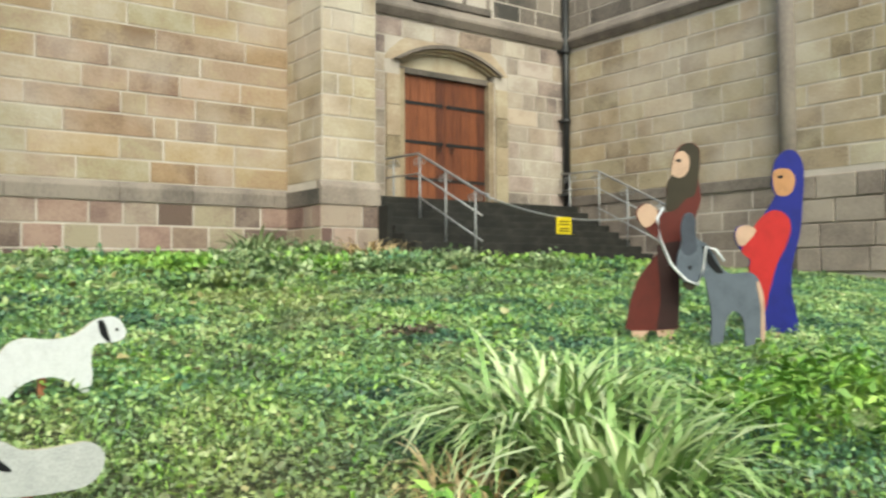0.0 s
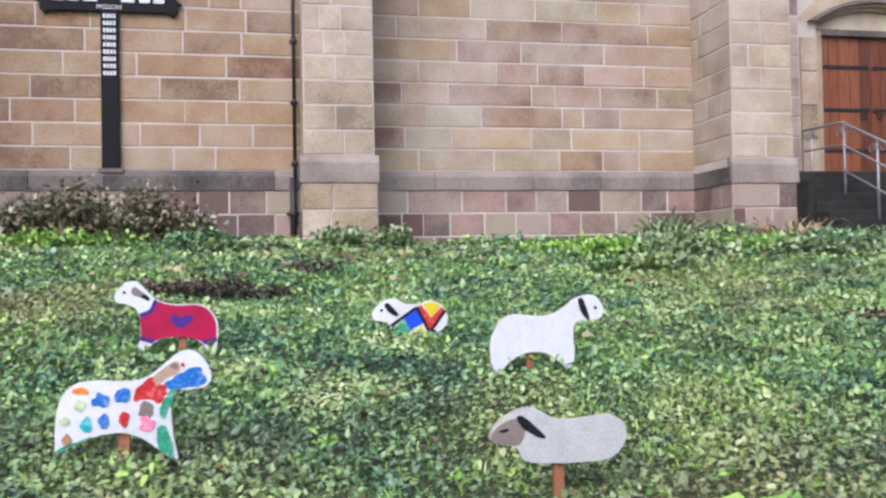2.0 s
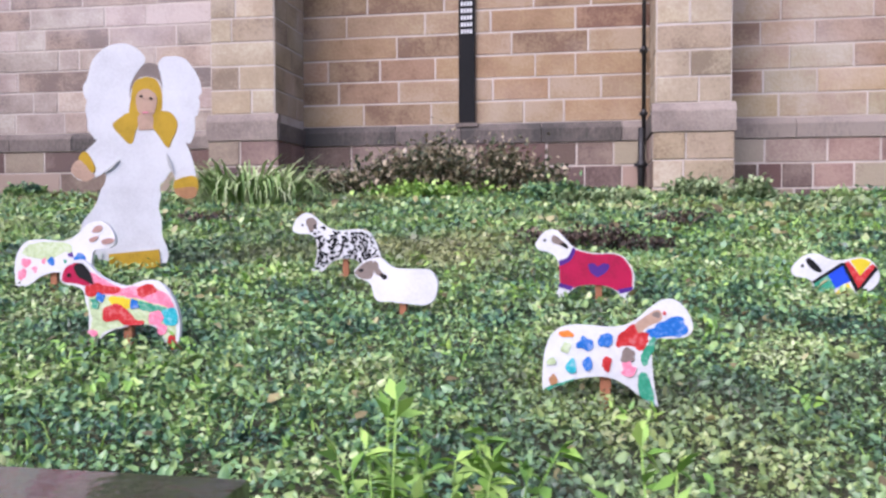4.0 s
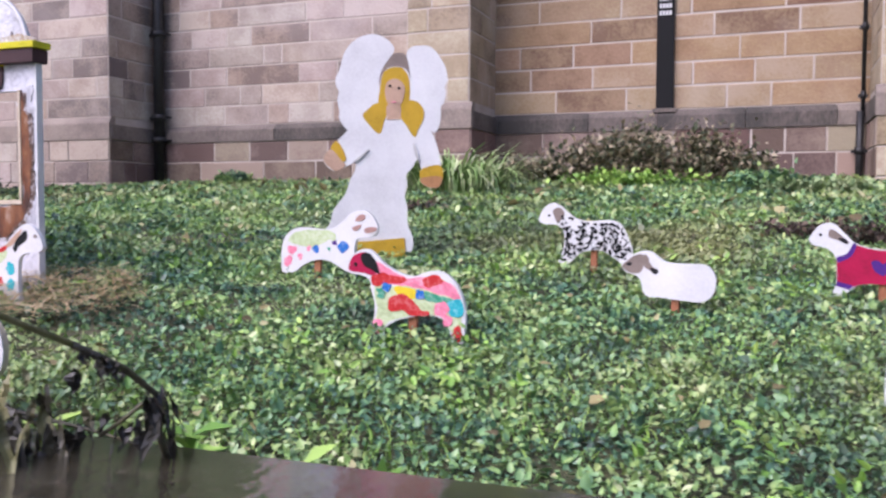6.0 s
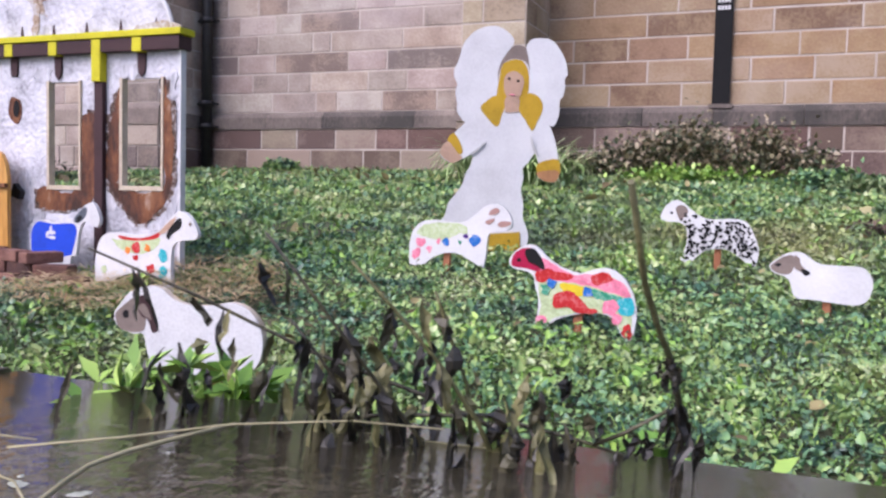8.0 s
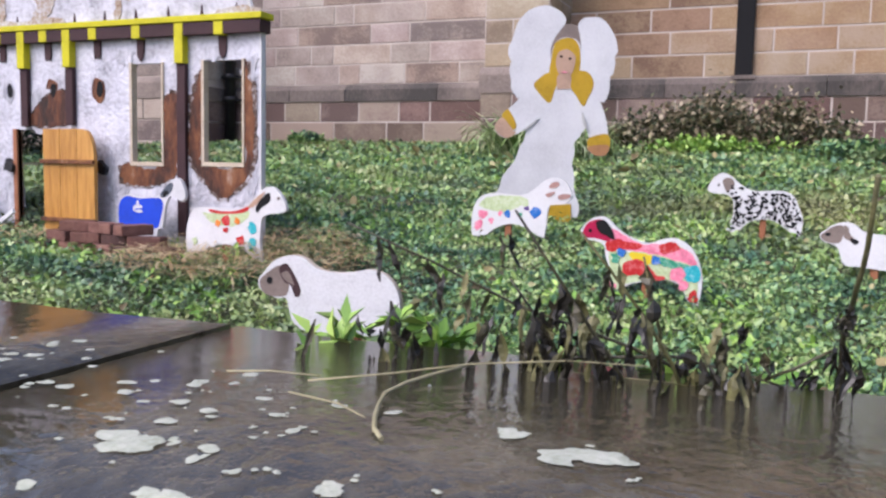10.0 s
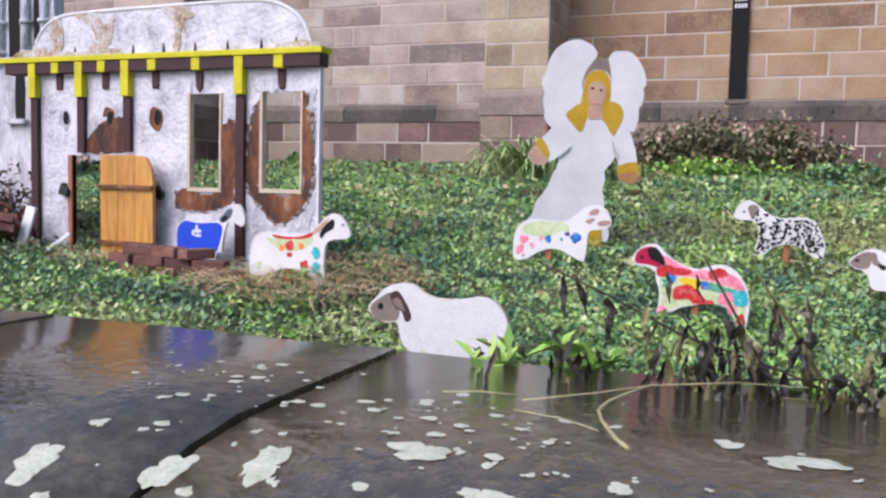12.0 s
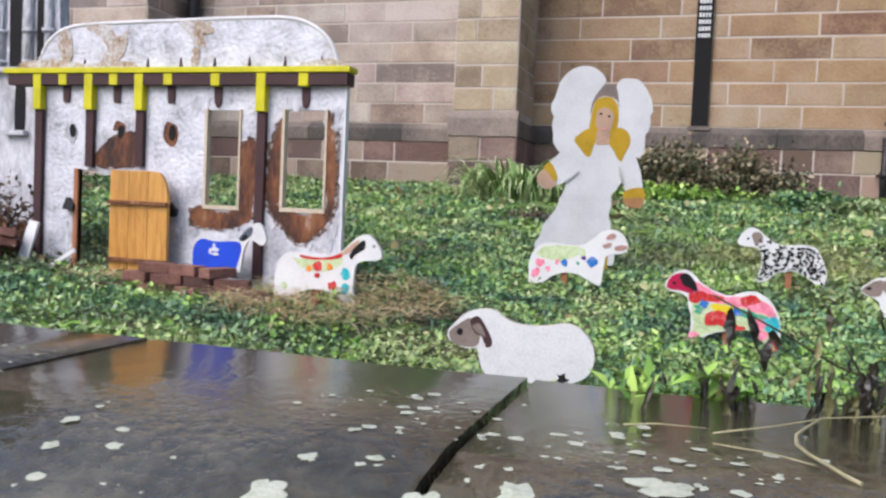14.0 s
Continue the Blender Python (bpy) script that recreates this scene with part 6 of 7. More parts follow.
for i, (cxp, czp, rx, rz, tn) in enumerate(((-6.16, 1.83, 0.17, 0.12, 0.3), (-5.63, 1.47, 0.05, 0.1, 0.2), (-5.3, 1.45, 0.06, 0.06, 0), (-5.17, 1.55, 0.05, 0.17, 0.2), (-4.83, 1.43, 0.08, 0.12, -0.5), (-4.80, 2.02, 0.05, 0.06, 0), (-6.47, 1.3, 0.05, 0.12, 0.1), (-5.72, 1.47, 0.05, 0.12, 0.1), (-6.55, 1.2, 0.05, 0.06, 0), (-5.6, 2.1, 0.06, 0.04, 0), (-5.05, 2.1, 0.07, 0.04, 0))):
    bm = bmesh.new()
    slab(bm, ragged(blob(cxp, czp, rx, rz, 0.3, 11, 160 + i, tn), 0.018, 40 + i), -0.0045 - 0.0001 * i, 0.0)
    part("grey_stain", bm, GREYPLASTER, stable)
for o in (WIN_A, WIN_B):
    bm = bmesh.new()
    t_ = 0.012
    for q in ((o[0] - t_, o[0] + 0.004, o[2], o[3] + 0.004), (o[1] - 0.004, o[1] + t_ * 0.7, o[2], o[3] + 0.004), (o[0] - t_, o[1] + t_ * 0.7, o[2] - 0.018, o[2] + 0.004)):
        box(bm, q[0], q[1], -0.012, 0.028, q[2], q[3])
    part("window_frame", bm, EDGE, stable, "pale wooden window frame")
part("door_jamb", boxbm(-6.44, -6.41, -0.012, 0.03, 1.08, 1.713, chamfer=0.003), STAKE, stable)
part("side_edge", boxbm(SX1 - 0.002, SX1 + 0.01, -0.01, 0.028, SZ0, 2.19), WHITE, stable)
for hx, hz in ((-6.46, 1.5), (-5.765, 1.5)):
    bm = bmesh.new()
    slab(bm, spline(blob(hx, hz, 0.03, 0.04, 0.3, 7, int(hz * 10)), 3), -0.035, 0.0)
    part("iron_hinge", bm, IRON, stable)

gate = empty("stable_gate", Matrix.Translation((-6.12, SY - 0.09, 1.12)) @ Matrix.Rotation(radians(-4), 4, "Z"), "open varnished pine gate with rounded corner on the stable", "gate")
for k in range(3):
    x0, x1 = k * 0.134, k * 0.134 + 0.13
    if k < 2:
        part("board", boxbm(x0, x1, 0, 0.022, 0, 0.59, chamfer=0.003), GATEWOOD, gate)
    else:
        bm = bmesh.new()
        slab(bm, spline([(x0, 0, 1), (x1, 0, 1), (x1, 0.45, 1), (x1 - 0.02, 0.53), (x1 - 0.06, 0.58), (x0, 0.59, 1)], 4), 0, 0.022, soft=0.002)
        part("board", bm, GATEWOOD, gate)
for z in (0.08, 0.40):
    part("ledge", boxbm(-0.005, 0.405, -0.022, 0.0, z, z + 0.022, chamfer=0.003), RUST, gate)


# the taller plaster tower beside it
tower = empty("stable_tower", Matrix.Translation((-6.98, SY + 0.22, 1.12)), "tall grey-white plaster tower with slits and ledges", "tower")
tw = [(-0.28, -0.05, 1), (-0.29, 0.3), (-0.27, 0.8), (-0.26, 1.2), (-0.25, 1.9, 1), (0.22, 1.95, 1), (0.24, 1.4), (0.25, 0.8), (0.3, 0.3), (0.32, -0.05, 1)]
bm = bmesh.new()
slab(bm, spline(tw, 5), -0.03, 0.05, soft=0.012)
part("plaster_board", bm, GREYPLASTER, tower)
for x0, x1, z0, z1 in ((-0.09, -0.01, 0.82, 1.12), (-0.14, -0.05, 1.2, 1.85), (0.07, 0.12, 1.22, 1.8)):
    bm = bmesh.new()
    slab(bm, spline([(x0, z0, 1), (x1, z0, 1), (x1, z1 - 0.05), ((x0 + x1) / 2, z1), (x0, z1 - 0.05)], 4), -0.034, -0.02)
    part("slit", bm, BLACK, tower, "dark slit opening")
for x0, x1, z in ((-0.15, 0.02, 0.79), (-0.29, -0.02, 1.18), (0.0, 0.18, 1.2)):
    part("ledge", boxbm(x0, x1, -0.075, -0.02, z, z + 0.03, chamfer=0.006), GREYPLASTER, tower)
for x in (-0.2, 0.02, 0.17):
    bm = bmesh.new()
    tube(bm, [(x, -0.04, 1.2), (x, -0.045, 1.55), (x, -0.04, 1.92)], 0.028, 10)
    column = part("column", bm, GREYPLASTER, tower, "round grey plaster column")
    for z in (1.23, 1.42):
        bm = bmesh.new()
        tube(bm, [(x, -0.04, z), (x, -0.04, z + 0.022)], 0.044, 10)
        part("ring", bm, GREYPLASTER, column)
bm = bmesh.new()
slab(bm, spline([(-0.28, -0.04), (-0.27, 0.2), (-0.2, 0.3), (-0.1, 0.22), (0.0, 0.26), (0.1, 0.16), (0.2, 0.2), (0.3, 0.05), (0.3, -0.04)], 4), -0.036, -0.02)
part("muddy_foot", bm, RUST, tower)

# ---------------------------------------------------------------- loose bricks
brick_bm = boxbm(-0.086, 0.086, -0.044, 0.044, 0, 0.052, chamfer=0.007)
first = mesh_object("brick", brick_bm, BRICK)
tagged(first, "old red brick stacked before the stable", "brick", "bricks at the stable")
rb = random.Random(4)
first.matrix_basis = pose(-5.62, 2.99, 1.075, 0, 0, 6)
for x, y, z, a in ((-5.42, 2.97, 1.072, -9), (-5.22, 2.95, 1.07, 7), (-5.02, 2.97, 1.075, -24), (-5.72, 2.99, 1.128, -12), (-5.53, 2.98, 1.126, 7), (-5.34, 2.985, 1.124, -6), (-5.15, 2.97, 1.122, 14), (-5.62, 3.0, 1.18, 12), (-5.43, 2.99, 1.178, -10), (-5.25, 2.985, 1.176, 70), (-5.84, 2.9, 1.07, 34)):
    copy_thing(first, pose(x, y, z, 0, 0, a))
for i in range(26):
    bx, by = rb.uniform(-7.3, -6.72), rb.uniform(3.0, 3.3)
    c = copy_thing(first, pose(bx, by, float(ground_z(bx, by)) + 0.03 + rb.uniform(0.03, 0.1) * (1 if i > 8 else 0), rb.uniform(-35, 35), rb.uniform(-30, 30), rb.uniform(0, 180)))
    tagged(c, "broken red brick in a rubble heap beside the stable", "brick", "rubble bricks beside the stable")
for x, y, a, b, h, hw in ((-6.66, 3.17, -12, 9, 0.25, 0.036), (-6.5, 3.2, -8, 55, 0.2, 0.012)):
    bm = boxbm(-hw, hw, -0.008, 0.008, 0, h, chamfer=0.003)
    ob = mesh_object("white_offcut", bm, WHITE)
    ob.matrix_basis = pose(x, y, float(ground_z(x, y)) + 0.0, a, b, 0)
    tagged(ob, "white painted wooden offcut leaning at the stable", "offcut")

# ---------------------------------------------------------------- plants and litter
def around(cx, cy, r, n, power=0.5):
    a, d = rng.uniform(0, 2 * np.pi, n), r * rng.uniform(0, 1, n) ** power
    x, y = cx + d * np.cos(a), cy + d * np.sin(a)
    return x, y, a


def tuft(name, cx, cy, r, n, length, label, mat=BLADE, width=0.010, droop=1.3, seed=0, lift=0.0):
    """A clump of arching blades: some of them single, the rest joined."""
    ob = empty(name, Matrix.Translation((cx, cy, 0)), label, "grass tuft")
    x, y, a = around(0, 0, r, n, 0.6)
    roots = np.stack([x, y, ground_z(x + cx, y + cy) + lift], 1)
    lean = a + rng.normal(0, 0.6, n)
    single = 45
    for k in range(single):
        bl = new("blade", blades("blade", roots[k:k + 1], length, lean[k:k + 1], mat, width, seed * 100 + k, droop))
        bl.parent = ob
    rest = new("blade_mass", blades("blade_mass", roots[single:], length, lean[single:], mat, width, seed, droop))
    rest.parent = ob
    tagged(rest, kind="stuff")
    return ob


LATER = []
tuft("grass_tuft", 2.15, 2.25, 0.26, 420, 0.62, "large arching clump of striped lily-turf grass", width=0.017, seed=11)
tuft("grass_tuft", 2.0, 1.75, 0.24, 300, 0.55, "drooping pale striped grass clump at the lawn edge", width=0.016, seed=12)
tuft("grass_tuft", 2.55, 2.35, 0.18, 150, 0.5, "arching clump of yellowing striped grass", width=0.013, seed=13)
tuft("grass_tuft", 1.65, 2.1, 0.15, 60, 0.34, "spreading brownish grass clump", STRAW, 0.008, 1.5, 14)
tuft("day_lily", -5.55, 11.2, 0.75, 420, 0.98, "wide clump of pale green arching lily leaves under the wall", BLADE, 0.022, 1.5, 15)
tuft("day_lily", 6.2, 13.9, 0.35, 140, 0.9, "clump of green strap leaves at the church wall", DUSTY, 0.03, 1.2, 16)
for k, (x, y, rx, h) in enumerate(((3.2, 8.2, 0.5, 0.16), (4.1, 9.0, 0.6, 0.3), (5.0, 9.6, 0.7, 0.34), (5.9, 9.2, 0.6, 0.26), (6.6, 10.4, 0.7, 0.36), (7.8, 10.6, 0.7, 0.4), (3.6, 10.2, 0.6, 0.3), (9.4, 10.2, 0.7, 0.34), (10.8, 9.8, 0.7, 0.3))):
    LATER.append((x, y, rx, rx * 0.8, h))
tuft("grass_tuft", 8.2, 13.4, 0.5, 220, 0.8, "clump of pale dry grass at the buttress foot", STRAW, 0.018, 1.5, 17)


def bush(name, cx, cy, rx, ry, h, n, size, mat, label, seed, twigs=14):
    """A loose shrub: twigs from the ground and a crown of many small leaves in uneven clumps."""
    r = np.random.default_rng(seed)
    z0 = float(ground_z(cx, cy))
    b = empty(name, Matrix.Translation((cx, cy, z0)), label, "shrub")
    tips = []
    for i in range(twigs):
        a, k = r.uniform(0, 2 * np.pi), r.uniform(0.3, 1)
        tip = Vector((rx * k * math.cos(a), ry * k * math.sin(a), h * r.uniform(0.5, 1.0) * (1.1 - 0.5 * k)))
        mid = tip * 0.5 + Vector((r.normal(0, 0.05), r.normal(0, 0.05), h * 0.12))
        bm = bmesh.new()
        tube(bm, [(tip.x * 0.15, tip.y * 0.15, -0.03), mid, tip], 0.012, 5, 0.3)
        part("twig", bm, BARK, b)
        tips.append(tip)
        tips.append(mid)
    t = np.array([tuple(v) for v in tips])
    pick = t[r.integers(0, len(t), n)] + r.normal(0, 1, (n, 3)) * np.array([rx * 0.24, ry * 0.24, h * 0.2])
    pick[:, 2] = np.abs(pick[:, 2])
    me = leaves("foliage", pick, size * r.uniform(0.6, 1.3, n), mat, 0.7, 0.6, seed)
    f = new("foliage", me)
    f.parent = b
    return b


for x, y, rx, ry, h, n in ((-4.35, 14.6, 0.7, 0.6, 0.72, 1900), (-3.3, 14.7, 0.85, 0.6, 0.85, 2300), (-2.4, 14.6, 0.65, 0.6, 0.85, 1800), (-5.2, 14.4, 0.5, 0.5, 0.5, 1000), (-1.75, 14.5, 0.4, 0.5, 0.5, 700)):
    bush("shrub", x, y, rx, ry, h, n, 0.1, SHRUBLEAF, "low bronze-leaved shrub below the church wall", int(abs(x) * 10))
for i, (x, y, rx, ry, h) in enumerate(((0.6, 13.9, 0.5, 0.4, 0.36), (-1.6, 13.2, 0.6, 0.4, 0.32), (-3.6, 13.3, 0.9, 0.4, 0.3), (1.4, 14.0, 0.3, 0.3, 0.4), (6.6, 13.3, 0.7, 0.5, 0.5), (3.0, 13.6, 0.7, 0.3, 0.3), (4.2, 12.4, 1.1, 0.6, 0.22), (5.4, 12.6, 0.9, 0.6, 0.3), (7.2, 12.2, 1.0, 0.7, 0.32), (8.6, 11.6, 1.0, 0.7, 0.34), (10.2, 11.0, 1.2, 0.7, 0.36), (2.4, 12.8, 0.9, 0.5, 0.16), (-0.9, 12.6, 0.6, 0.5, 0.2), (-11.8, 15.2, 0.3, 0.3, 0.3), (11.8, 10.6, 0.8, 0.6, 0.3))):
    bush("wall_plant", x, y, rx, ry, h * 0.75, 1200, 0.1, (DUSTY, IVY, WEED, DUSTY)[i % 4], "leafy green perennial clump near the church wall", 40 + i, 10)
for i, (x, y, rx, ry, h) in enumerate(LATER):
    bush("wall_plant", x, y, rx, ry, h * 0.85, 1000, 0.085, (IVY, DUSTY, WEED, DUSTY)[i % 4], "loose leafy green clump on the upper lawn", 80 + i, 9)
for i, (x, y, rx, ry, h, n) in enumerate(((-1.2, 7.3, 0.4, 0.3, 0.17, 700), (-0.75, 7.1, 0.25, 0.2, 0.2, 300), (-0.1, 9.2, 0.35, 0.25, 0.16, 420), (-0.45, 7.2, 0.12, 0.1, 0.12, 120), (-4.7, 8.0, 0.3, 0.2, 0.1, 300), (3.3, 4.9, 0.25, 0.2, 0.07, 200), (-7.0, 3.36, 0.25, 0.1, 0.42, 260))):
    bush("dead_bush", x, y, rx, ry, h, n, 0.05, DEADBUSH, "brown withered plant stubs in a bare patch", 120 + i, 9)


def weed(x, y, h, n, size, seed):
    """A weed with a few stems and pointed leaves."""
    z0 = float(ground_z(x, y))
    ob = empty("weed", Matrix.Translation((x, y, z0)), "bright green leafy weed sprouting at the lawn edge", "weed", "weeds at the lawn edge")
    r = np.random.default_rng(seed)
    base = []
    for k in range(4):
        tip = Vector((r.normal(0, 0.07), r.normal(0, 0.06), h * r.uniform(0.6, 1)))
        bm = bmesh.new()
        tube(bm, [(0, 0, -0.02), tip * 0.5 + Vector((0, 0, 0.02)), tip], 0.003, 5, 0.5)
        part("stem", bm, WEED, ob)
        for f in r.uniform(0.62, 1.0, n // 4):
            base.append(tuple(tip * float(f)))
        base += [tuple(tip)] * 3
    base = np.array(base)
    f = new("foliage", leaves("foliage", base, size * r.uniform(0.6, 1.3, len(base)), WEED, 0.45, 0.36, seed))
    f.parent = ob


rw_ = random.Random(12)
for i in range(60):
    if i < 30:
        weed(rw_.uniform(-1.35, 1.2), rw_.uniform(1.15, 1.5), rw_.uniform(0.34, 0.46), 40, 0.045, 200 + i)
    elif i < 40:
        weed(rw_.uniform(-2.9, -1.5), rw_.uniform(1.08, 1.4), rw_.uniform(0.04, 0.12), 16, 0.045, 200 + i)
    else:
        weed(rw_.uniform(2.75, 4.3), rw_.uniform(1.5, 2.3), rw_.uniform(0.16, 0.32), 44, 0.075, 200 + i)
for k, (x, y, h, n, s) in enumerate(((-3.03, 1.05, 0.19, 30, 0.075), (-2.98, 1.06, 0.16, 30, 0.07), (-2.82, 1.06, 0.2, 34, 0.075), (-2.72, 1.1, 0.15, 28, 0.06), (-2.35, 1.12, 0.17, 40, 0.065), (-2.22, 1.1, 0.14, 40, 0.06), (-2.0, 1.1, 0.12, 40, 0.055), (-1.9, 1.12, 0.1, 34, 0.05), (-2.55, 1.12, 0.16, 36, 0.06), (-1.75, 1.2, 0.12, 36, 0.05))):
    weed(x, y, h + (0.1 if x > -2.7 else 0.03), n * 2, s * 0.85, 270 + k)
weed(0.95, 2.35, 0.1, 14, 0.13, 260)
for k, (cxp, cyp, rad, n) in enumerate(((-4.6, 2.98, 0.6, 1500), (-7.05, 3.2, 0.35, 420), (-6.0, 2.95, 0.2, 80))):
    x, y, a = around(cxp, cyp, rad, n)
    roots = np.stack([x, y, ground_z(x, y) + 0.055 + rng.uniform(0, 0.05, n)], 1)
    me = blades("straw", roots, 0.17, rng.uniform(0, 6.28, n), STRAW, 0.004, 60 + k, 0.3, 3, (-0.1, 0.25))
    tagged(new("straw", me), "scattered dry straw before the stable", "straw", kind="stuff")

# conifers beyond the stable
def conifer(x, y, h, seed):
    con = empty("conifer", Matrix.Translation((x, y, float(ground_z(x, y)))), "dark green dense conifer beside the churchyard", "tree", "conifers by the churchyard")
    bm = bmesh.new()
    tube(bm, [(0, 0, -0.2), (0.05, 0, h * 0.4), (0, 0.05, h)], 0.16, 8, 0.2)
    part("trunk", bm, BARK, con)
    pts, rc = [], random.Random(seed)
    for i in range(95):
        z, a = rc.uniform(0.05, 0.97) * h, rc.uniform(0, 6.28)
        reach = (h * 1.03 - z) * 0.36 * rc.uniform(0.75, 1.1)
        tip = Vector((reach * math.cos(a), reach * math.sin(a), z - 0.22 * reach))
        bm = bmesh.new()
        tube(bm, [(0, 0, z), (tip.x * 0.5, tip.y * 0.5, z - 0.02), tip], 0.025, 5, 0.2)
        part("limb", bm, BARK, con)
        for k in range(230):
            f = rc.uniform(0.1, 1.03)
            pts.append((tip.x * f + rc.gauss(0, 0.13), tip.y * f + rc.gauss(0, 0.13), z - 0.22 * reach * f * f + rc.gauss(0, 0.07)))
    me = leaves("foliage", np.array(pts), 0.15 * np.random.default_rng(seed).uniform(0.6, 1.3, len(pts)), NEEDLE, 0.5, 0.3, seed)
    nd = new("foliage", me)
    nd.parent = con


conifer(-12.6, 7.6, 5.3, 9)
conifer(-15.6, 9.6, 6.4, 10)

# rotting plant stalks fallen over the coping
dead = empty("dead_plant", Matrix.Translation((-2.413, 1.0, COP_Z - 0.01)), "rotting black plant with drooping leaves fallen over the coping", "dead plant")
DEAD_O = Vector((-2.4, 0.95, COP_Z))
rd = random.Random(21)
hang = []
STEMS = [((-2.3, 0.92, 1.18), (-2.36, 0.84, 1.33), (-2.455, 0.735, 1.516)), ((-2.22, 0.92, 1.2), (-2.29, 0.86, 1.36), (-2.37, 0.78, 1.486)), ((-2.15, 0.98, 1.22), (-2.5, 0.91, 1.35), (-2.74, 0.76, 1.485)),
         ((-2.28, 0.95, 1.16), (-2.27, 0.9, 1.33), (-2.29, 0.84, 1.45)), ((-2.55, 0.92, 1.24), (-2.25, 0.92, 1.29), (-2.02, 0.98, 1.23)), ((-2.75, 0.88, 1.23), (-2.4, 0.9, 1.25), (-2.1, 0.92, 1.24)), ((-2.42, 0.95, 1.18), (-2.44, 0.9, 1.3), (-2.5, 0.86, 1.4))]
for st in STEMS:
    a, m_, e = (Vector(v) + Vector((-0.11, 0.035, -0.026)) - DEAD_O for v in st)
    bm = bmesh.new()
    tube(bm, [a, a.lerp(m_, 0.5) + Vector((0.004, 0, 0.008)), m_, m_.lerp(e, 0.5) + Vector((-0.003, 0, 0.005)), e], 0.0036, 6, 0.5)
    part("stem", bm, MOSSSTEM if len(dead.children) % 2 else DEADSTEM, dead, "bent brown-green stem")
    for k in range(5):
        f = rd.uniform(0.15, 1.9)
        hang.append((a.lerp(m_, f) if f < 1 else m_.lerp(e, f - 1), 0.055))


def hanging_leaf(bm, p, length, width, r):
    """A shrivelled leaf that hangs, twists and curls."""
    rows, a = [], r.uniform(0, 6.28)
    q = Vector(p)
    drift = Vector((r.gauss(0, 0.2), r.gauss(0, 0.2), -1))
    for k in range(7):
        side = Vector((math.cos(a), math.sin(a), r.gauss(0, 0.2)))
        w = width * (0.15, 0.6, 1.0, 0.9, 0.8, 0.5, 0.1)[k] * r.uniform(0.7, 1.2)
        rows.append((bm.verts.new(q + side * w), bm.verts.new(q + Vector((-math.sin(a), math.cos(a), 0)) * w * 0.5), bm.verts.new(q - side * w)))
        a += r.gauss(0, 0.35)
        q = q + drift * (length / 6) + Vector((r.gauss(0, 0.002), r.gauss(0, 0.002), 0))
    for u, v in zip(rows, rows[1:]):
        for k in range(2):
            bm.faces.new((u[k], u[k + 1], v[k + 1], v[k]))


for i in range(170):
    cxp, sd = rd.choice(((-2.6, 0.025), (-2.56, 0.03), (-2.49, 0.03), (-2.47, 0.06), (-2.36, 0.03), (-2.29, 0.02), (-2.26, 0.02), (-2.8, 0.04), (-2.55, 0.16)))
    hang.append((Vector((max(-2.95, min(-2.16, rd.gauss(cxp, sd))), 0.92 + rd.gauss(0, 0.04), COP_Z + abs(rd.gauss(0.035, 0.03)) * (1.6 if abs(cxp + 2.53) < 0.08 else 1) + 0.01)) - DEAD_O, rd.choice((0.035, 0.055, 0.08))))
for i, (p, ln) in enumerate(hang):
    bm = bmesh.new()
    hanging_leaf(bm, p, ln * rd.uniform(0.6, 1.2), rd.uniform(0.005, 0.014), rd)
    part("withered_leaf", bm, (MOSSSTEM, ROTLEAF, DEADSTEM, ROTLEAF)[i % 4], dead)
bm = bmesh.new()
hanging_leaf(bm, Vector((-2.787, 0.814, 1.438)) - DEAD_O, 0.085, 0.011, rd)
part("withered_leaf", bm, ROTLEAF, dead)
for p, ln, wd in (((-2.829, 0.885, 1.426), 0.075, 0.014), ((-2.752, 0.979, 1.362), 0.07, 0.013), ((-2.588, 0.822, 1.446), 0.05, 0.01), ((-2.553, 0.871, 1.354), 0.09, 0.014)):
    bm = bmesh.new()
    hanging_leaf(bm, Vector(p) - dead.matrix_basis.translation, ln, wd, rd)
    part("withered_leaf", bm, ROTLEAF, dead)
stalk = empty("dead_stalk", Matrix.Translation((-2.14, 1.066, COP_Z + 0.003)), "leaning broken green-black stalk at the coping edge", "dead stalk")
bm = bmesh.new()
tube(bm, [(0.003, -0.2, 0.155), (0.003, -0.255, 0.18), (0.004, -0.322, 0.211), (0.004, -0.38, 0.242), (0.004, -0.459, 0.32)], 0.0036, 8, 0.75)
part("stem", bm, MOSSSTEM, stalk, "mossy olive upper stem")
bm = bmesh.new()
tube(bm, [(0.002, -0.04, -0.03), (0.002, -0.062, 0.02), (0.0, -0.068, 0.076), (0.001, -0.12, 0.115), (0.003, -0.2, 0.155)], 0.0046, 8, 0.85)
part("stem", bm, DEADSTEM, stalk, "rotten black lower stem")
bm = bmesh.new()
tube(bm, [(-0.1, -0.05, 0.012), (-0.06, -0.06, 0.035), (-0.01, -0.068, 0.07)], 0.003, 6, 0.8)
part("stem", bm, DEADSTEM, stalk, "short bent side shoot")
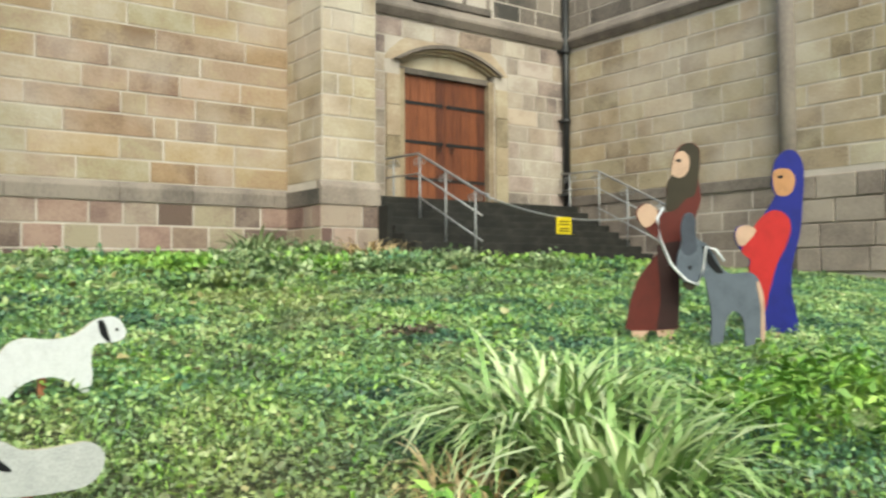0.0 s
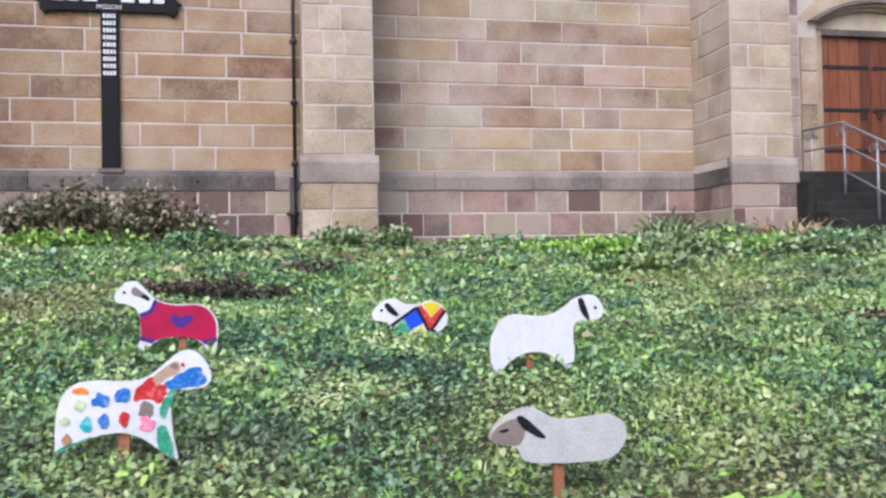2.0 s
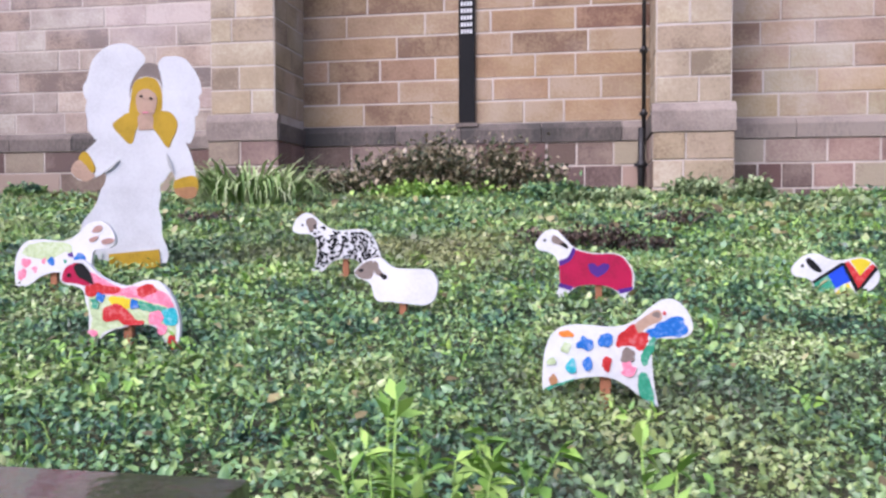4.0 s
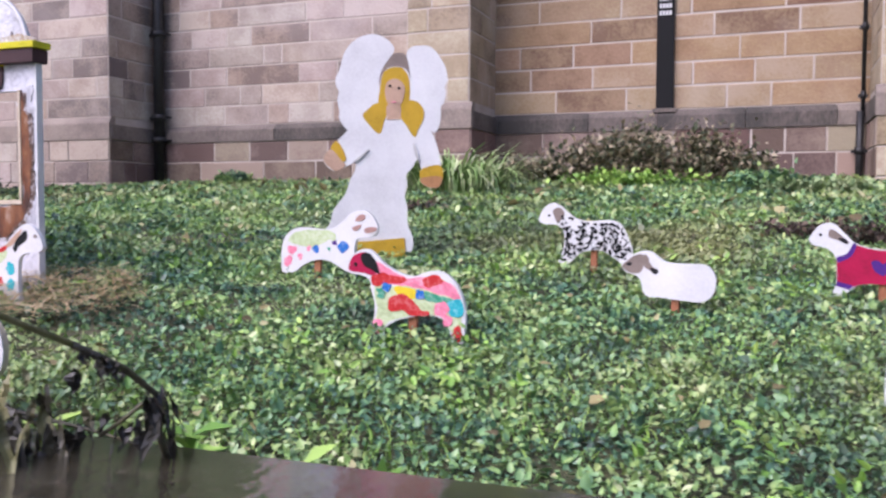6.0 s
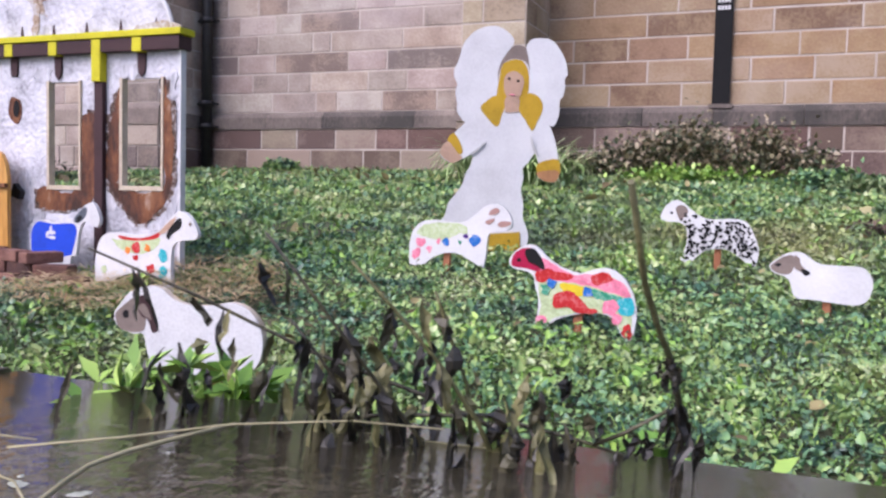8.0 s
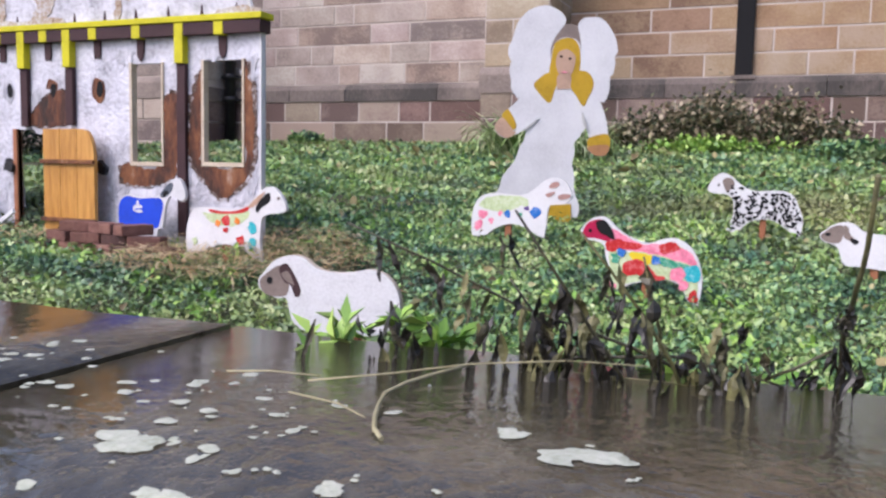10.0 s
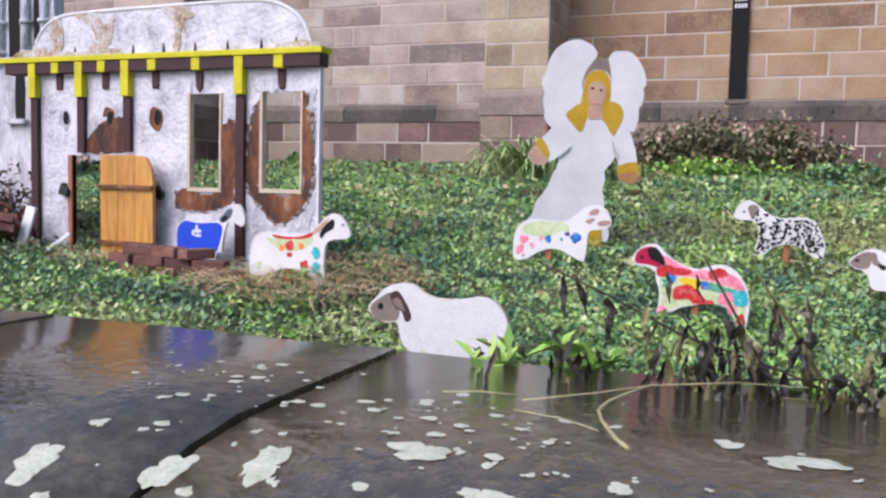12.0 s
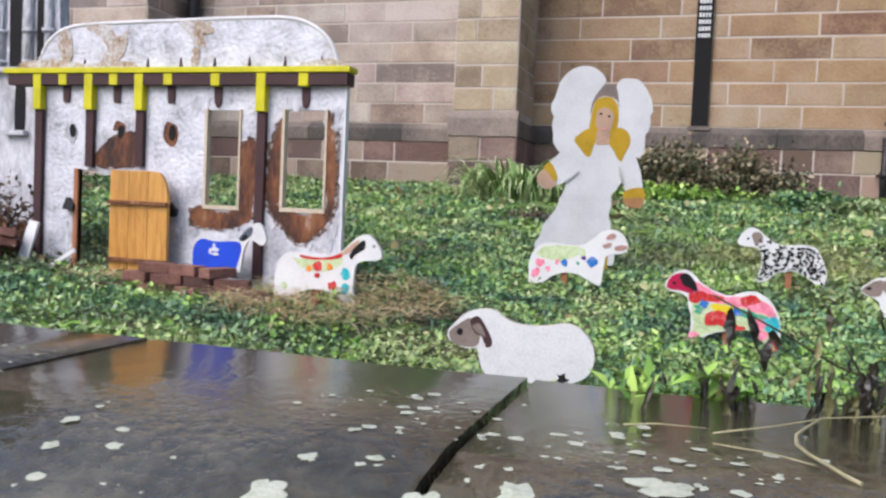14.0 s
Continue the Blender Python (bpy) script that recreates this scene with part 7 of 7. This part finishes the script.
for i in range(34):
    if i < 14:
        f = rd.uniform(0, 1)
        p, ln = (rd.gauss(0.0, 0.004), -0.1 - 0.09 * f, 0.108 + 0.045 * f), 0.022
    elif i < 26:
        p, ln = (rd.gauss(0.0, 0.007), -0.068 + rd.gauss(0, 0.01), rd.uniform(0.03, 0.085)), 0.06
    else:
        p, ln = (rd.uniform(-0.09, -0.03), -0.055, rd.uniform(0.02, 0.045)), 0.035
    bm = bmesh.new()
    hanging_leaf(bm, p, ln * rd.uniform(0.7, 1.2), rd.uniform(0.004, 0.008), rd)
    part("withered_leaf", bm, ROTLEAF, stalk)
for i, pts in enumerate((((-2.645, 0.54, 0.0), (-2.665, 0.56, 0.004), (-2.68, 0.59, 0.006), (-2.705, 0.65, 0.006), (-2.72, 0.7, 0.008), (-2.715, 0.76, 0.01), (-2.69, 0.82, 0.014), (-2.66, 0.88, 0.018)), ((-2.85, 0.71, 0.008), (-2.75, 0.79, 0.013), (-2.66, 0.87, 0.02), (-2.52, 0.92, 0.03), (-2.4, 0.93, 0.032)), ((-3.0, 0.72, 0.003), (-2.94, 0.75, 0.004), (-2.86, 0.76, 0.003)), ((-2.85, 0.66, 0.003), (-2.76, 0.64, 0.003), (-2.7, 0.6, 0.003)))):
    bm = bmesh.new()
    tube(bm, [(x, y, COP_Z + z + 0.003) for x, y, z in pts], 0.0015 if i else 0.0034, 7, 0.8)
    tagged(mesh_object("fallen_stalk", bm, PALESTEM), "pale dry stalk lying on the wet coping", "stalk")

# lichen on the coping
bm = bmesh.new()
rl = random.Random(33)


def cop_top(y):
    for (y0, z0), (y1, z1) in zip(COP[3:8], COP[4:8]):
        if y0 <= y <= y1:
            return z0 + (z1 - z0) * (y - y0) / (y1 - y0)
    return 0.2


LICHENS = [(-3.44, 0.24, 0.042, 0.050), (-3.23, 0.28, 0.041, 0.057), (-3.11, 0.32, 0.035, 0.055), (-2.92, 0.42, 0.053, 0.031), (-2.86, 0.44, 0.015, 0.014), (-2.81, 0.41, 0.013, 0.019), (-2.79, 0.33, 0.034, 0.014), (-3.07, 0.29, 0.011, 0.013), (-3.43, 0.36, 0.018, 0.018), (-3.41, 0.49, 0.015, 0.018), (-3.34, 0.51, 0.009, 0.015), (-2.75, 0.40, 0.013, 0.011), (-2.71, 0.41, 0.012, 0.011), (-2.63, 0.40, 0.020, 0.018), (-2.51, 0.63, 0.023, 0.023), (-2.41, 0.58, 0.054, 0.032), (-2.76, 0.54, 0.015, 0.022), (-2.62, 0.43, 0.008, 0.007), (-2.53, 0.43, 0.008, 0.006), (-2.35, 0.54, 0.010, 0.010), (-3.18, 0.36, 0.009, 0.008), (-3.18, 0.41, 0.012, 0.009), (-2.98, 0.47, 0.014, 0.012), (-2.81, 0.52, 0.009, 0.011)]
NESTS = [(rl.uniform(-4.6, -1.9), rl.uniform(0.12, 0.7)) for k in range(16)]


def lichen_spot(bm, lx, ly, rx, ry, seed, big):
    pts = ragged(blob(lx, ly, rx, ry, 0.3, 9, seed), 0.004 if big else 0.002, seed, 5)
    lift = 0.0016 + 0.0001 * (seed % 11)
    vs = [bm.verts.new((p.x, p.y, cop_top(p.y) + lift)) for p in pts]
    c = bm.verts.new((lx, ly, cop_top(ly) + lift + 0.0015))
    for k in range(len(vs)):
        bm.faces.new((c, vs[k], vs[(k + 1) % len(vs)]))


for i, (lx, ly, rx, ry) in enumerate(LICHENS):
    patch = bmesh.new()
    rp = random.Random(500 + i)
    for k in range(9 if rx > 0.016 else 3):
        turn, reach, size = rp.uniform(0, 6.28), rp.uniform(0.1, 0.75), rp.uniform(0.28, 0.55)
        ox, oy = rx * reach * math.cos(turn), ry * reach * math.sin(turn)
        lichen_spot(patch, lx + ox, ly + oy, rx * size, ry * size, 300 + i * 11 + k, True)
    bmesh.ops.recalc_face_normals(patch, faces=patch.faces)
    part("lichen_patch", patch, LICHEN, cop, "pale grey-green lichen patch")
for i in range(200):
    lx, ly = rl.choice(NESTS)
    rx = rl.choice((0.003, 0.004, 0.005, 0.006, 0.008, 0.013))
    lichen_spot(bm, rl.gauss(lx, 0.13), min(0.8, max(0.09, rl.gauss(ly, 0.09))), rx, rx * rl.uniform(0.6, 1.0), 400 + i, False)
bmesh.ops.recalc_face_normals(bm, faces=bm.faces)
li = mesh_object("lichen", bm, LICHEN, cop)
tagged(li, "pale grey-green lichen spots", kind="stuff")
